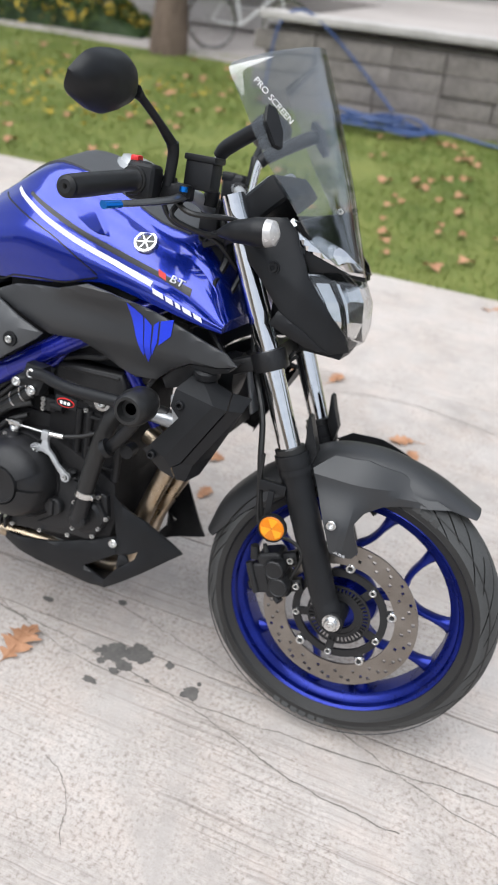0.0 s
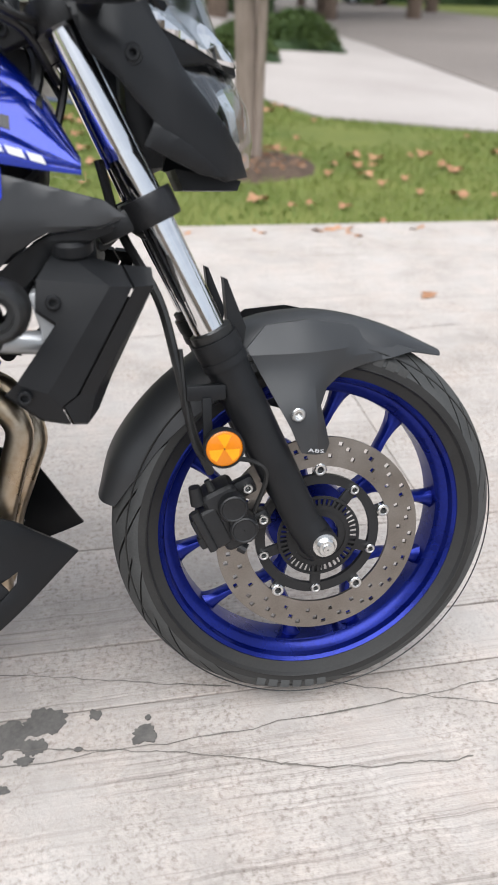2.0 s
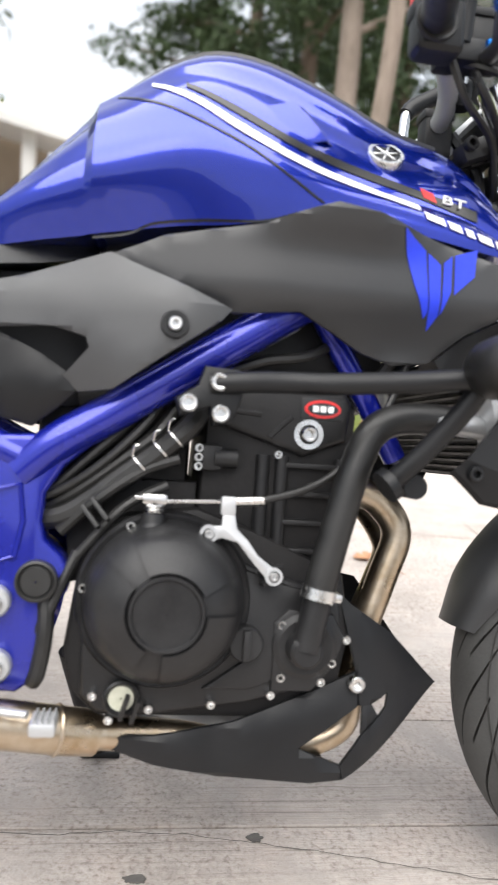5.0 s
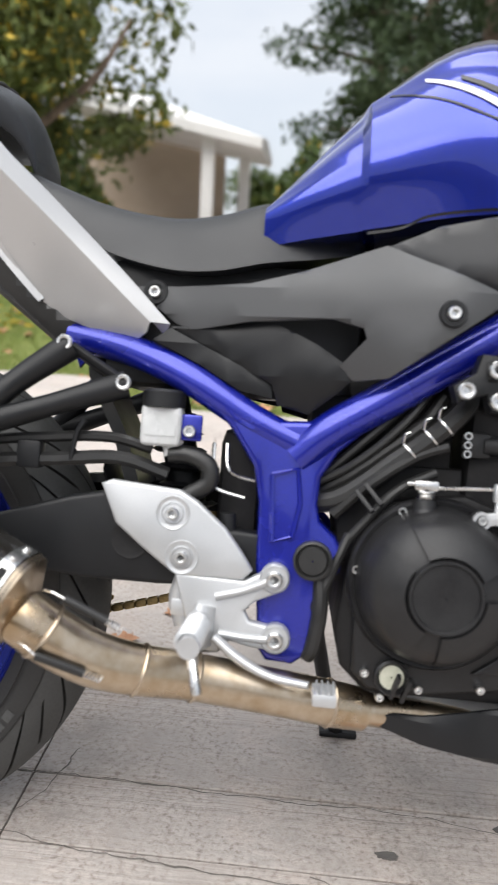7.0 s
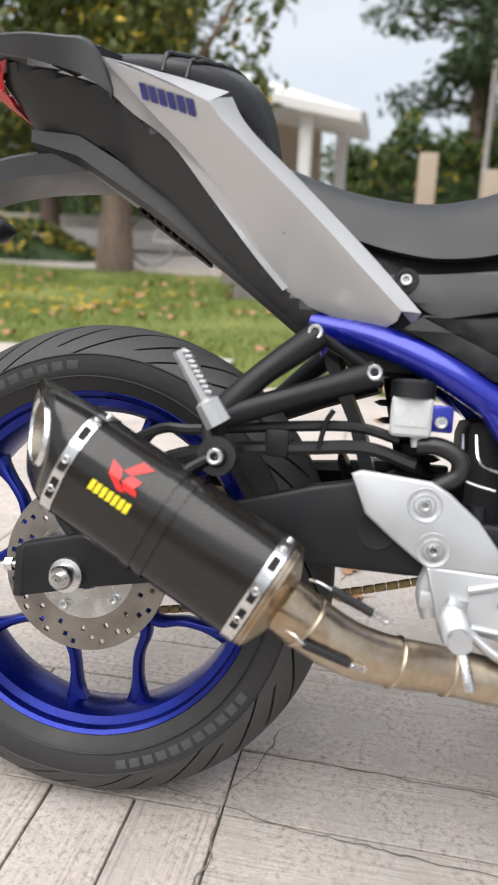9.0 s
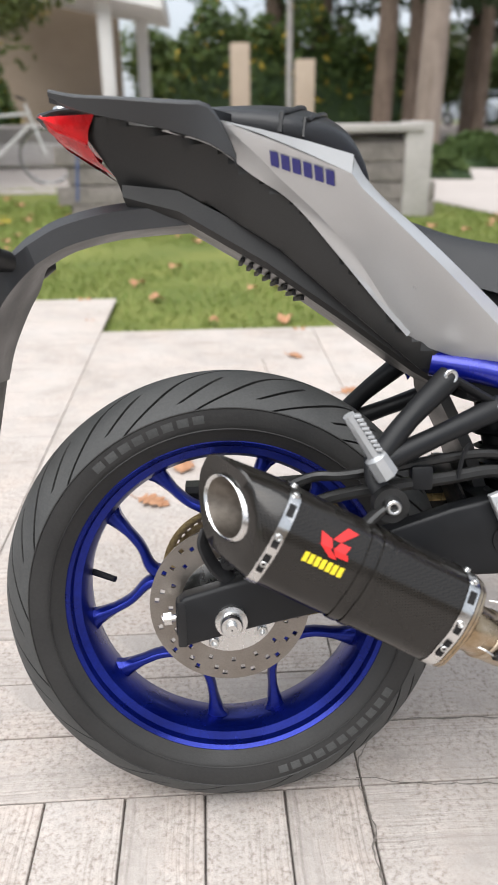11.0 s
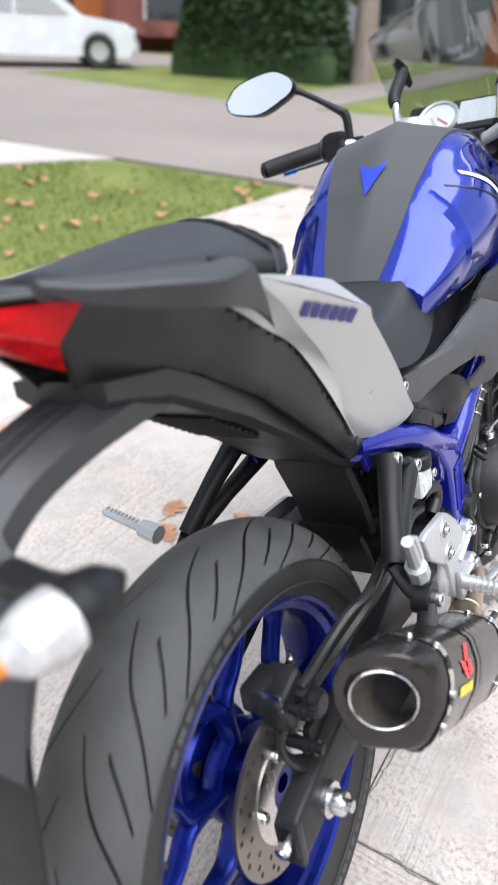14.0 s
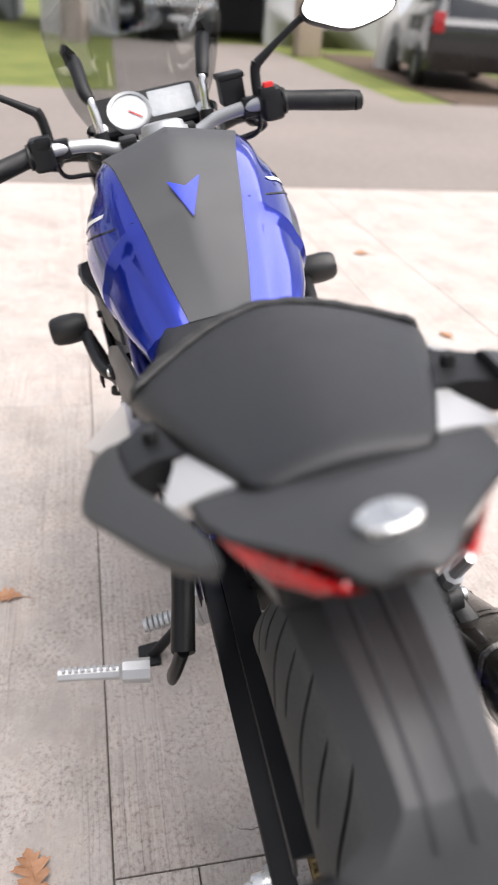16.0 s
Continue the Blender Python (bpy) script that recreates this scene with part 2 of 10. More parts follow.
def concrete():
    """Trowelled concrete: smooth, scaled and brushed patches, fine pits, and a tone of its own for each slab."""
    m, nt, b = nodes_of("brushed_concrete")

    def calc(op, a, c, d=0.0):
        n = nt.nodes.new("ShaderNodeMath")
        n.operation = op
        for i, q in enumerate((a, c, d)):
            if isinstance(q, (int, float)):
                n.inputs[i].default_value = q
            else:
                nt.links.new(q, n.inputs[i])
        return n.outputs[0]

    def over(kind, factor, a, c):
        n = nt.nodes.new("ShaderNodeMix")
        n.data_type, n.blend_type = "RGBA", kind
        if isinstance(factor, (int, float)):
            n.inputs["Factor"].default_value = factor
        else:
            nt.links.new(factor, n.inputs["Factor"])
        nt.links.new(a, n.inputs["A"])
        nt.links.new(c, n.inputs["B"])
        return n.outputs["Result"]

    def step(value, lo, hi, top=1.0):
        return ramp(nt, value, [(lo, (0, 0, 0)), (hi, (top, top, top))]).outputs["Color"]

    v = coords(nt)
    broad, mid = noise_tex(nt, v, 3.2, 8, 0.62), noise_tex(nt, v, 16, 8, 0.7)
    grit, fine, chip = noise_tex(nt, v, 105, 4, 0.62), noise_tex(nt, v, 210, 3), noise_tex(nt, v, 42, 6, 0.72)
    # strokes of the brush, bent and broken up by a slow drift
    bend = nt.nodes.new("ShaderNodeVectorMath")
    bend.operation = "MULTIPLY_ADD"
    wob = add(nt, "ShaderNodeTexNoise", Scale=14.0, Detail=5.0)
    nt.links.new(v, wob.inputs["Vector"])
    nt.links.new(wob.outputs["Color"], bend.inputs[0])
    bend.inputs[1].default_value = (0.0, 0.010, 0.0)
    nt.links.new(v, bend.inputs[2])

    def strokes(scale, turn, size, detail):
        mp = add(nt, "ShaderNodeMapping", Scale=scale, Rotation=(0, 0, radians(turn)))
        nt.links.new(bend.outputs[0], mp.inputs["Vector"])
        return noise_tex(nt, mp.outputs["Vector"], size, detail, 0.68)

    streak, scratch = strokes((1.6, 62, 3), 2, 2.0, 6), strokes((1.1, 105, 3), 3.5, 1.6, 5)
    info = nt.nodes.new("ShaderNodeObjectInfo")
    rnd = info.outputs["Random"]
    band = noise_tex(nt, coords(nt, scale=(0.55, 2.6, 1), rot=(0, 0, radians(3))), 2.1, 4, 0.5)
    brushed = step(calc("MULTIPLY_ADD", rnd, 0.10, calc("MULTIPLY_ADD", mid, 0.25, band)), 0.575, 0.70)
    scaled = step(calc("MULTIPLY_ADD", mid, 0.5, noise_tex(nt, v, 4.6, 5, 0.6)), 0.62, 0.78)
    # colour
    tone = calc("MULTIPLY_ADD", broad, 0.60, calc("MULTIPLY_ADD", mid, 0.34, calc("MULTIPLY", rnd, 0.06)))
    col = ramp(nt, tone, [(0.37, (0.340, 0.308, 0.284)), (0.48, (0.418, 0.383, 0.358)), (0.60, (0.476, 0.444, 0.422))]).outputs["Color"]
    warm = ramp(nt, noise_tex(nt, v, 6.5, 7, 0.68), [(0.46, (1, 1, 1)), (0.64, (1.0, 0.91, 0.85))]).outputs["Color"]
    col = over("MULTIPLY", 0.45, col, warm)
    pale = ramp(nt, grit, [(0.34, (0.70, 0.66, 0.63)), (0.46, (0.96, 0.95, 0.94)), (0.58, (1.08, 1.07, 1.06))]).outputs["Color"]
    col = over("MULTIPLY", scaled, col, pale)
    col = over("MULTIPLY", 0.16, col, ramp(nt, chip, [(0.25, (0.36, 0.33, 0.31)), (0.31, (1, 1, 1))]).outputs["Color"])
    col = over("MULTIPLY", 0.15, col, ramp(nt, fine, [(0.32, (0.62, 0.60, 0.58)), (0.48, (1, 1, 1))]).outputs["Color"])
    lines = ramp(nt, scratch, [(0.34, (0.50, 0.47, 0.45)), (0.44, (0.93, 0.92, 0.91)), (0.60, (1.12, 1.11, 1.10))]).outputs["Color"]
    col = over("MULTIPLY", calc("MULTIPLY", brushed, 0.62), col, lines)
    hair = ramp(nt, streak, [(0.27, (0.45, 0.42, 0.40)), (0.33, (1, 1, 1))]).outputs["Color"]
    col = over("MULTIPLY", 0.28, col, hair)
    nt.links.new(col, b.inputs["Base Color"])
    b.inputs["Roughness"].default_value = 0.88
    b.inputs["Specular IOR Level"].default_value = 0.08
    # relief
    groove = calc("MULTIPLY", brushed, calc("ADD", scratch, calc("MULTIPLY", streak, 0.8)))
    pocks = calc("MULTIPLY", step(chip, 0.25, 0.33), 0.25)
    crust = calc("MULTIPLY", scaled, calc("MULTIPLY", grit, 1.1))
    h = calc("ADD", calc("MULTIPLY", groove, 1.3), calc("ADD", pocks, calc("MULTIPLY_ADD", fine, 0.30, crust)))
    bump(nt, b, h, 0.5, 0.0028)
    return m


CONCRETE = concrete()
JOINT = plain("dark_joint_concrete", (0.10, 0.09, 0.08), (0.22, 0.20, 0.18), 0.9, 90, 8, 0.002)
PAVING = plain("pale_pink_pavement", (0.34, 0.30, 0.28), (0.45, 0.41, 0.385), 0.85, 30, 0.7, 0.003)
ROAD = plain("worn_concrete_road", (0.175, 0.150, 0.135), (0.25, 0.218, 0.198), 0.9, 14, 0.35, 0.004)
SOIL = plain("dark_garden_soil", (0.05, 0.035, 0.025), (0.13, 0.09, 0.065), 0.95, 40, 5, 0.012)
TURF = plain("mown_turf", (0.075, 0.105, 0.020), (0.19, 0.20, 0.055), 0.9, 38, 1.6, 0.01)
BLADE = plain("grass_blades", (0.095, 0.155, 0.028), (0.22, 0.25, 0.065), 0.6, 7, 1.3, 0.0)
STAIN = plain("oil_stained_concrete", (0.085, 0.080, 0.076), (0.15, 0.14, 0.13), 0.75, 150, 40, 0.0015)
DRY_LEAF = plain("dry_brown_leaf", (0.27, 0.125, 0.062), (0.50, 0.28, 0.165), 0.7, 60, 9, 0.003)
BARK = plain("rough_bark", (0.085, 0.06, 0.045), (0.22, 0.165, 0.13), 0.95, 30, 6, 0.03, (1, 1, 0.25))
PALE_BARK = plain("weathered_pale_bark", (0.16, 0.125, 0.10), (0.33, 0.27, 0.23), 0.95, 34, 5, 0.02, (1, 1, 0.2))
LEAF = plain("green_foliage", (0.03, 0.06, 0.012), (0.085, 0.12, 0.03), 0.6, 9, 1.1, 0.0)
PINE = plain("pine_needles", (0.02, 0.042, 0.016), (0.065, 0.092, 0.036), 0.65, 7, 0.9, 0.0)
YELLOW_LEAF = plain("autumn_yellow_foliage", (0.34, 0.24, 0.03), (0.55, 0.40, 0.05), 0.6, 9, 1.1, 0.0)
OLIVE_LEAF = plain("olive_green_foliage", (0.05, 0.075, 0.018), (0.13, 0.15, 0.04), 0.6, 9, 1.1, 0.0)
HEDGE = plain("dark_hedge_leaves", (0.012, 0.028, 0.009), (0.04, 0.07, 0.02), 0.6, 9, 1.4, 0.0)
STONE = plain("grey_split_stone", (0.13, 0.115, 0.105), (0.30, 0.27, 0.25), 0.9, 30, 4, 0.012)
CAP = plain("pale_coping_stone", (0.36, 0.34, 0.32), (0.50, 0.47, 0.45), 0.85, 30, 3, 0.004)
WHITE_WALL = plain("white_painted_render", (0.66, 0.65, 0.63), (0.76, 0.75, 0.73), 0.7, 20, 1.2, 0.002)
GREY_WALL = plain("grey_painted_render", (0.17, 0.175, 0.185), (0.23, 0.235, 0.245), 0.8, 20, 1.0, 0.003)
PALE_WALL = plain("pale_grey_render", (0.34, 0.34, 0.34), (0.44, 0.44, 0.44), 0.8, 20, 1.0, 0.003)
TAN_WALL = plain("tan_render", (0.36, 0.29, 0.22), (0.46, 0.38, 0.30), 0.8, 20, 1.0, 0.003)
BRICK_RED = plain("red_brown_boards", (0.11, 0.035, 0.025), (0.18, 0.06, 0.045), 0.75, 12, 1.5, 0.004)
DOOR_WOOD = plain("orange_stained_wood", (0.26, 0.075, 0.022), (0.40, 0.13, 0.045), 0.45, 12, 2.5, 0.002, (1, 1, 0.15))
ROOF_GREY = plain("grey_roof_tiles", (0.10, 0.095, 0.09), (0.17, 0.16, 0.15), 0.85, 12, 1.0, 0.01)
ROOF_RED = plain("faded_red_roof_tiles", (0.20, 0.075, 0.06), (0.30, 0.13, 0.10), 0.85, 12, 1.0, 0.01)
CAR_WHITE = surface("white_car_paint", (0.52, 0.53, 0.54), (0.60, 0.61, 0.62), rough=0.25, grain=50, blotch=2, coat=1.0)
CAR_DARK = surface("dark_grey_car_paint", (0.016, 0.018, 0.020), (0.028, 0.030, 0.032), rough=0.25, grain=50, blotch=2, coat=1.0, metal=0.4)
CAR_SILVER = surface("silver_car_paint", (0.30, 0.32, 0.34), (0.40, 0.42, 0.44), rough=0.3, grain=50, blotch=2, coat=1.0, metal=0.5)
CAR_GLASS = surface("dark_car_glass", (0.010, 0.012, 0.014), (0.02, 0.022, 0.024), rough=0.05, grain=10, blotch=2, coat=1.0)
HOSE_BLUE = surface("blue_garden_hose", (0.03, 0.06, 0.16), (0.05, 0.09, 0.24), rough=0.45, grain=90)
CYCLE_WHITE = surface("white_bicycle_enamel", (0.62, 0.62, 0.60), (0.72, 0.72, 0.70), rough=0.3, grain=90, coat=0.6)


# ---------------------------------------------------------------- mesh helpers
def finish(bm, sharp=32.0):
    bmesh.ops.recalc_face_normals(bm, faces=bm.faces)
    limit = radians(sharp)
    for f in bm.faces:
        f.smooth = True
    for e in bm.edges:
        if len(e.link_faces) == 2 and e.calc_face_angle(0) > limit:
            e.smooth = False


def mesh_of(name, bm, material, sharp=32.0):
    finish(bm, sharp)
    me = bpy.data.meshes.new(name)
    bm.to_mesh(me)
    bm.free()
    for m in (material if isinstance(material, (list, tuple)) else [material]):
        me.materials.append(m)
    return me


def part(name, bm, material, parent=None, label="", sharp=32.0, m=None):
    ob = new(name, mesh_of(name, bm, material, sharp))
    if parent:
        ob.parent = parent
    if m is not None:
        ob.matrix_basis = m
    if label:
        tagged(ob, label)
    return ob


def again(ob, m=None, parent=None):
    """The same mesh once more, as an object of its own."""
    o = new(ob.name.split(".")[0], ob.data)
    o.parent = parent or ob.parent
    if m is not None:
        o.matrix_basis = m
    if "label" in ob:
        o["label"] = ob["label"]
    return o


def spline(pts, steps=6):
    p = [Vector(q) for q in pts]
    if len(p) < 3 or steps < 2:
        return p
    p = [p[0] * 2 - p[1]] + p + [p[-1] * 2 - p[-2]]
    out = []
    for i in range(1, len(p) - 2):
        for k in range(steps):
            t = k / steps
            a, b, c, d = p[i - 1:i + 3]
            out.append(0.5 * ((2 * b) + (c - a) * t + (2 * a - 5 * b + 4 * c - d) * t * t + (3 * b - a - 3 * c + d) * t ** 3))
    return out + [p[-2]]


def add_loft(bm, rings, closed=True, caps=True):
    vs = [[bm.verts.new(p) for p in r] for r in rings]
    n = len(rings[0])
    for a, b in zip(vs, vs[1:]):
        for i in range(n if closed else n - 1):
            j = (i + 1) % n
            try:
                bm.faces.new((a[i], a[j], b[j], b[i]))
            except ValueError:
                pass
    if caps and closed:
        for r in (vs[0], vs[-1]):
            try:
                bm.faces.new(r)
            except ValueError:
                pass
    return bm


def loft(rings, closed=True, caps=True):
    return add_loft(bmesh.new(), rings, closed, caps)


def add_tube(bm, pts, radius, n=10, steps=6, caps=True, flat=1.0):
    path = spline(pts, steps)
    up = Vector((0.13, 0.21, 0.97))
    rings = []
    for i, p in enumerate(path):
        d = (path[min(i + 1, len(path) - 1)] - path[max(i - 1, 0)]).normalized()
        s = d.cross(up)
        if s.length < 1e-3:
            s = d.cross(Vector((1, 0, 0)))
        s.normalize()
        u = s.cross(d).normalized()
        up = u
        if isinstance(radius, (list, tuple)):
            k = i / max(1, len(path) - 1) * (len(radius) - 1)
            j = min(int(k), len(radius) - 2)
            r = radius[j] + (radius[j + 1] - radius[j]) * (k - j)
        else:
            r = radius
        rings.append([p + s * (r * math.cos(a)) + u * (r * flat * math.sin(a)) for a in (2 * math.pi * q / n for q in range(n))])
    return add_loft(bm, rings, True, caps)


def tube(pts, radius, n=10, steps=6, caps=True, flat=1.0):
    return add_tube(bmesh.new(), pts, radius, n, steps, caps, flat)


def add_lathe(bm, profile, n=48, centre=(0, 0, 0), axis="y", start=0.0, sweep=2 * math.pi):
    """Turns (radius, along) pairs about an axis."""
    rings = []
    full = abs(sweep - 2 * math.pi) < 1e-6
    for q in range(n if full else n + 1):
        a = start + sweep * q / n
        ring = []
        for r, h in profile:
            c, s = r * math.cos(a), r * math.sin(a)
            v = {"y": (c, h, s), "x": (h, c, s), "z": (c, s, h)}[axis]
            ring.append(Vector(v) + Vector(centre))
        rings.append(ring)
    vs = [[bm.verts.new(p) for p in r] for r in rings]
    for i in range(len(rings) - (0 if full else 1)):
        a, b = vs[i], vs[(i + 1) % len(vs)]
        for j in range(len(profile) - 1):
            bm.faces.new((a[j], b[j], b[j + 1], a[j + 1]))
    bmesh.ops.remove_doubles(bm, verts=[v for r in vs for v in r], dist=1e-6)
    return bm


def lathe(profile, n=48, centre=(0, 0, 0), axis="y", start=0.0, sweep=2 * math.pi):
    return add_lathe(bmesh.new(), profile, n, centre, axis, start, sweep)


def add_box(bm, centre, size, bevel=0.0, m=None, segments=2):
    r = bmesh.ops.create_cube(bm, size=1.0, matrix=(m or Matrix()) @ Matrix.Translation(centre) @ Matrix.Diagonal((*size, 1)))
    if bevel:
        es = list({e for v in r["verts"] for e in v.link_edges})
        bmesh.ops.bevel(bm, geom=es, offset=bevel, segments=segments, profile=0.6, affect="EDGES", clamp_overlap=True)
    return bm


def box(centre, size, bevel=0.0, m=None, segments=2):
    return add_box(bmesh.new(), centre, size, bevel, m, segments)


def plate(outline, y0, y1, bevel=0.003, segments=2, holes=()):
    """A prism: an outline in (x, z), from y0, its outer face, to y1, with the outer edge rounded."""
    bm = bmesh.new()
    face = bm.faces.new([bm.verts.new((x, y0, z)) for x, z in outline])
    ext = bmesh.ops.extrude_face_region(bm, geom=[face])
    moved = [g for g in ext["geom"] if isinstance(g, bmesh.types.BMVert)]
    for v in moved:
        v.co.y = y1
    if bevel:
        es = [e for e in bm.edges if all(abs(v.co.y - y0) < 1e-7 for v in e.verts)]
        bmesh.ops.bevel(bm, geom=es, offset=bevel, segments=segments, profile=0.5, affect="EDGES", clamp_overlap=True)
    return bm


def panel(outline, surf, thick=0.004, cell=0.012, sign=-1, edge=0.003):
    """A shaped sheet: an outline in (x, z), its outer side at y = sign * surf(x, z), with a thickness and a turned-in rim."""
    bm = bmesh.new()
    bm.faces.new([bm.verts.new((x, 0, z)) for x, z in outline])
    for axis in (0, 2):
        vals = [v.co[axis] for v in bm.verts]
        lo, hi = min(vals), max(vals)
        k = math.ceil(lo / cell)
        while k * cell < hi:
            co, no = [0, 0, 0], [0, 0, 0]
            co[axis], no[axis] = k * cell, 1
            bmesh.ops.bisect_plane(bm, geom=bm.verts[:] + bm.edges[:] + bm.faces[:], dist=1e-5, plane_co=co, plane_no=no)
            k += 1
    rim = {v for e in bm.edges if e.is_boundary for v in e.verts}
    outer = bm.verts[:]
    for v in outer:
        v.co.y = sign * (surf(v.co.x, v.co.z) - (edge if v in rim else 0))
    ext = bmesh.ops.extrude_face_region(bm, geom=bm.faces[:])
    for g in ext["geom"]:
        if isinstance(g, bmesh.types.BMVert):
            g.co.y -= sign * thick
    return bm


def merge(*bms):
    out = bmesh.new()
    for b in bms:
        me = bpy.data.meshes.new("scratch")
        b.to_mesh(me)
        b.free()
        out.from_mesh(me)
        bpy.data.meshes.remove(me)
    return out


def moved(bm, m):
    bmesh.ops.transform(bm, matrix=m, verts=bm.verts)
    return bm


def smooth_step(a, b, x):
    t = min(1.0, max(0.0, (x - a) / (b - a)))
    return t * t * (3 - 2 * t)


def lerp_table(table, x):
    if x <= table[0][0]:
        return table[0][1]
    for (a, u), (b, v) in zip(table, table[1:]):
        if x <= b:
            return u + (v - u) * (x - a) / (b - a)
    return table[-1][1]


def thing(name, label, category, m=None, group="", kind=""):
    ob = new(name)
    ob.empty_display_size = 0.1
    if m is not None:
        ob.matrix_basis = m
    return tagged(ob, label, category, group, kind)


def lettering(text, size, material, name, parent, m, depth=0.0006, label="", width=None):
    cu = bpy.data.curves.new(name, "FONT")
    cu.body, cu.size, cu.extrude = text, size, depth
    cu.align_x, cu.align_y = "CENTER", "CENTER"
    cu.resolution_u = 3
    probe = new(name + "_curve", cu)
    me = bpy.data.meshes.new_from_object(probe.evaluated_get(bpy.context.evaluated_depsgraph_get()))
    bpy.data.objects.remove(probe)
    me.materials.clear()
    me.materials.append(material)
    ob = new(name, me)
    ob.parent = parent
    ob.matrix_basis = m
    if label:
        tagged(ob, label)
    return ob


# ---------------------------------------------------------------- ground, road, lawn
def land(x, y):
    """Height of the ground: level under the driveway, rising gently across the street and up the garden."""
    return -0.035 + 0.021 * min(60, max(0.0, x - 6.0)) + 0.045 * min(14, max(0.0, y - 6.0)) * (1 - 0.8 * smooth_step(2.5, 6.0, x))


def axis_steps(lo, hi, step, far, grow=1.35):
    out, s, v = [], step, lo
    while v < hi:
        out.append(v)
        v += step
    out.append(hi)
    v, s = hi, step
    while v < far:
        s *= grow
        v += s
        out.append(min(v, far))
    v, s = lo, step
    while v > -far:
        s *= grow
        v -= s
        out.insert(0, max(v, -far))
    return out


def sheet(name, xs, ys, inside, height, material, label="", kind="structure", category=""):
    verts, index, faces = [], {}, []
    for i in range(len(xs) - 1):
        for j in range(len(ys) - 1):
            if not inside((xs[i] + xs[i + 1]) / 2, (ys[j] + ys[j + 1]) / 2):
                continue
            f = []
            for a, b in ((i, j), (i + 1, j), (i + 1, j + 1), (i, j + 1)):
                if (a, b) not in index:
                    index[a, b] = len(verts)
                    verts.append((xs[a], ys[b], height(xs[a], ys[b])))
                f.append(index[a, b])
            faces.append(f)
    me = bpy.data.meshes.new(name)
    me.from_pydata(verts, [], faces)
    me.materials.append(material)
    for p in me.polygons:
        p.use_smooth = True
    return tagged(new(name, me), label, category, kind=kind)


gx, gy = axis_steps(-14, 30, 0.8, 900), axis_steps(-14, 40, 0.8, 900)
sheet("ground", gx, gy, lambda x, y: True, land, TURF, "mown green lawn with bare patches", category="ground")


def slab(name, outline, top, thick, material, label, kind="structure", follow=False, category="pavement"):
    """A flat slab cut to an outline in (x, y)."""
    bm = bmesh.new()
    f = bm.faces.new([bm.verts.new((x, y, 0)) for x, y in outline])
    if follow:
        for axis in (0, 1):
            vals = [v.co[axis] for v in bm.verts]
            k = math.ceil(min(vals))
            while k < max(vals):
                co, no = [0, 0, 0], [0, 0, 0]
                co[axis], no[axis] = k, 1
                bmesh.ops.bisect_plane(bm, geom=bm.verts[:] + bm.edges[:] + bm.faces[:], dist=1e-4, plane_co=co, plane_no=no)
                k += 1
    for v in bm.verts:
        v.co.z = (land(v.co.x, v.co.y) if follow else 0) + top
    ext = bmesh.ops.extrude_face_region(bm, geom=bm.faces[:])
    for g in ext["geom"]:
        if isinstance(g, bmesh.types.BMVert):
            g.co.z -= thick
    return tagged(part(name, bm, material), label, category, kind=kind)


def lawn_edge(x):
    return 2.5 - 0.205 * x + 0.03 * math.sin(1.7 * x)


edge_pts = [(-9 + 0.5 * i, lawn_edge(-9 + 0.5 * i)) for i in range(29)]
slab("driveway", [(-9, -9), (5.2, -9), (5.25, 1.0)] + [p for p in reversed(edge_pts) if p[0] < 5.1], -0.008, 0.06, JOINT,
     "worn grey concrete driveway with narrow stamped planks", category="driveway")
slab("road", [(5.25, -40), (10.7, -40), (10.7, 6), (12.0, 12), (13.5, 22), (14, 50), (6.6, 50), (6.2, 13.5), (5.6, 6.5), (5.25, 1.0)], 0.028, 0.05, ROAD,
     "worn pinkish concrete street", follow=True, category="road")
slab("pavement", [(1.8, 9.0), (3.1, 6.0), (5.55, 4.75), (5.58, 6.5), (6.18, 13.5), (6.5, 30), (3.4, 30), (3.0, 12.2)], 0.02, 0.05, PAVING,
     "pale concrete footpath beside the street", follow=True)
slab("pavement_path", [(10.72, 5.2), (17.0, 5.3), (24.5, 5.6), (24.5, 7.0), (17.0, 6.5), (10.72, 6.7)], 0.02, 0.05, ROAD,
     "grey paved path to a front door", follow=True)
slab("pavement_drive", [(10.72, -4.3), (21.0, -4.4), (21.0, -0.6), (10.72, -0.2)], 0.02, 0.05, ROAD, "grey driveway to an open garage", follow=True)
slab("pavement_parking", [(10.72, -7.6), (19.5, -8.6), (19.5, -5.4), (10.72, -5.2)], 0.02, 0.05, SOIL, "bare brown earth parking strip", follow=True)
slab("pavement_bay", [(11.9, 12.8), (19, 12.2), (21, 17.0), (13.2, 18.6)], 0.02, 0.05, ROAD, "grey tarmac parking bay", follow=True)

# blades of grass, thick near the driveway
rng = np.random.default_rng(5)


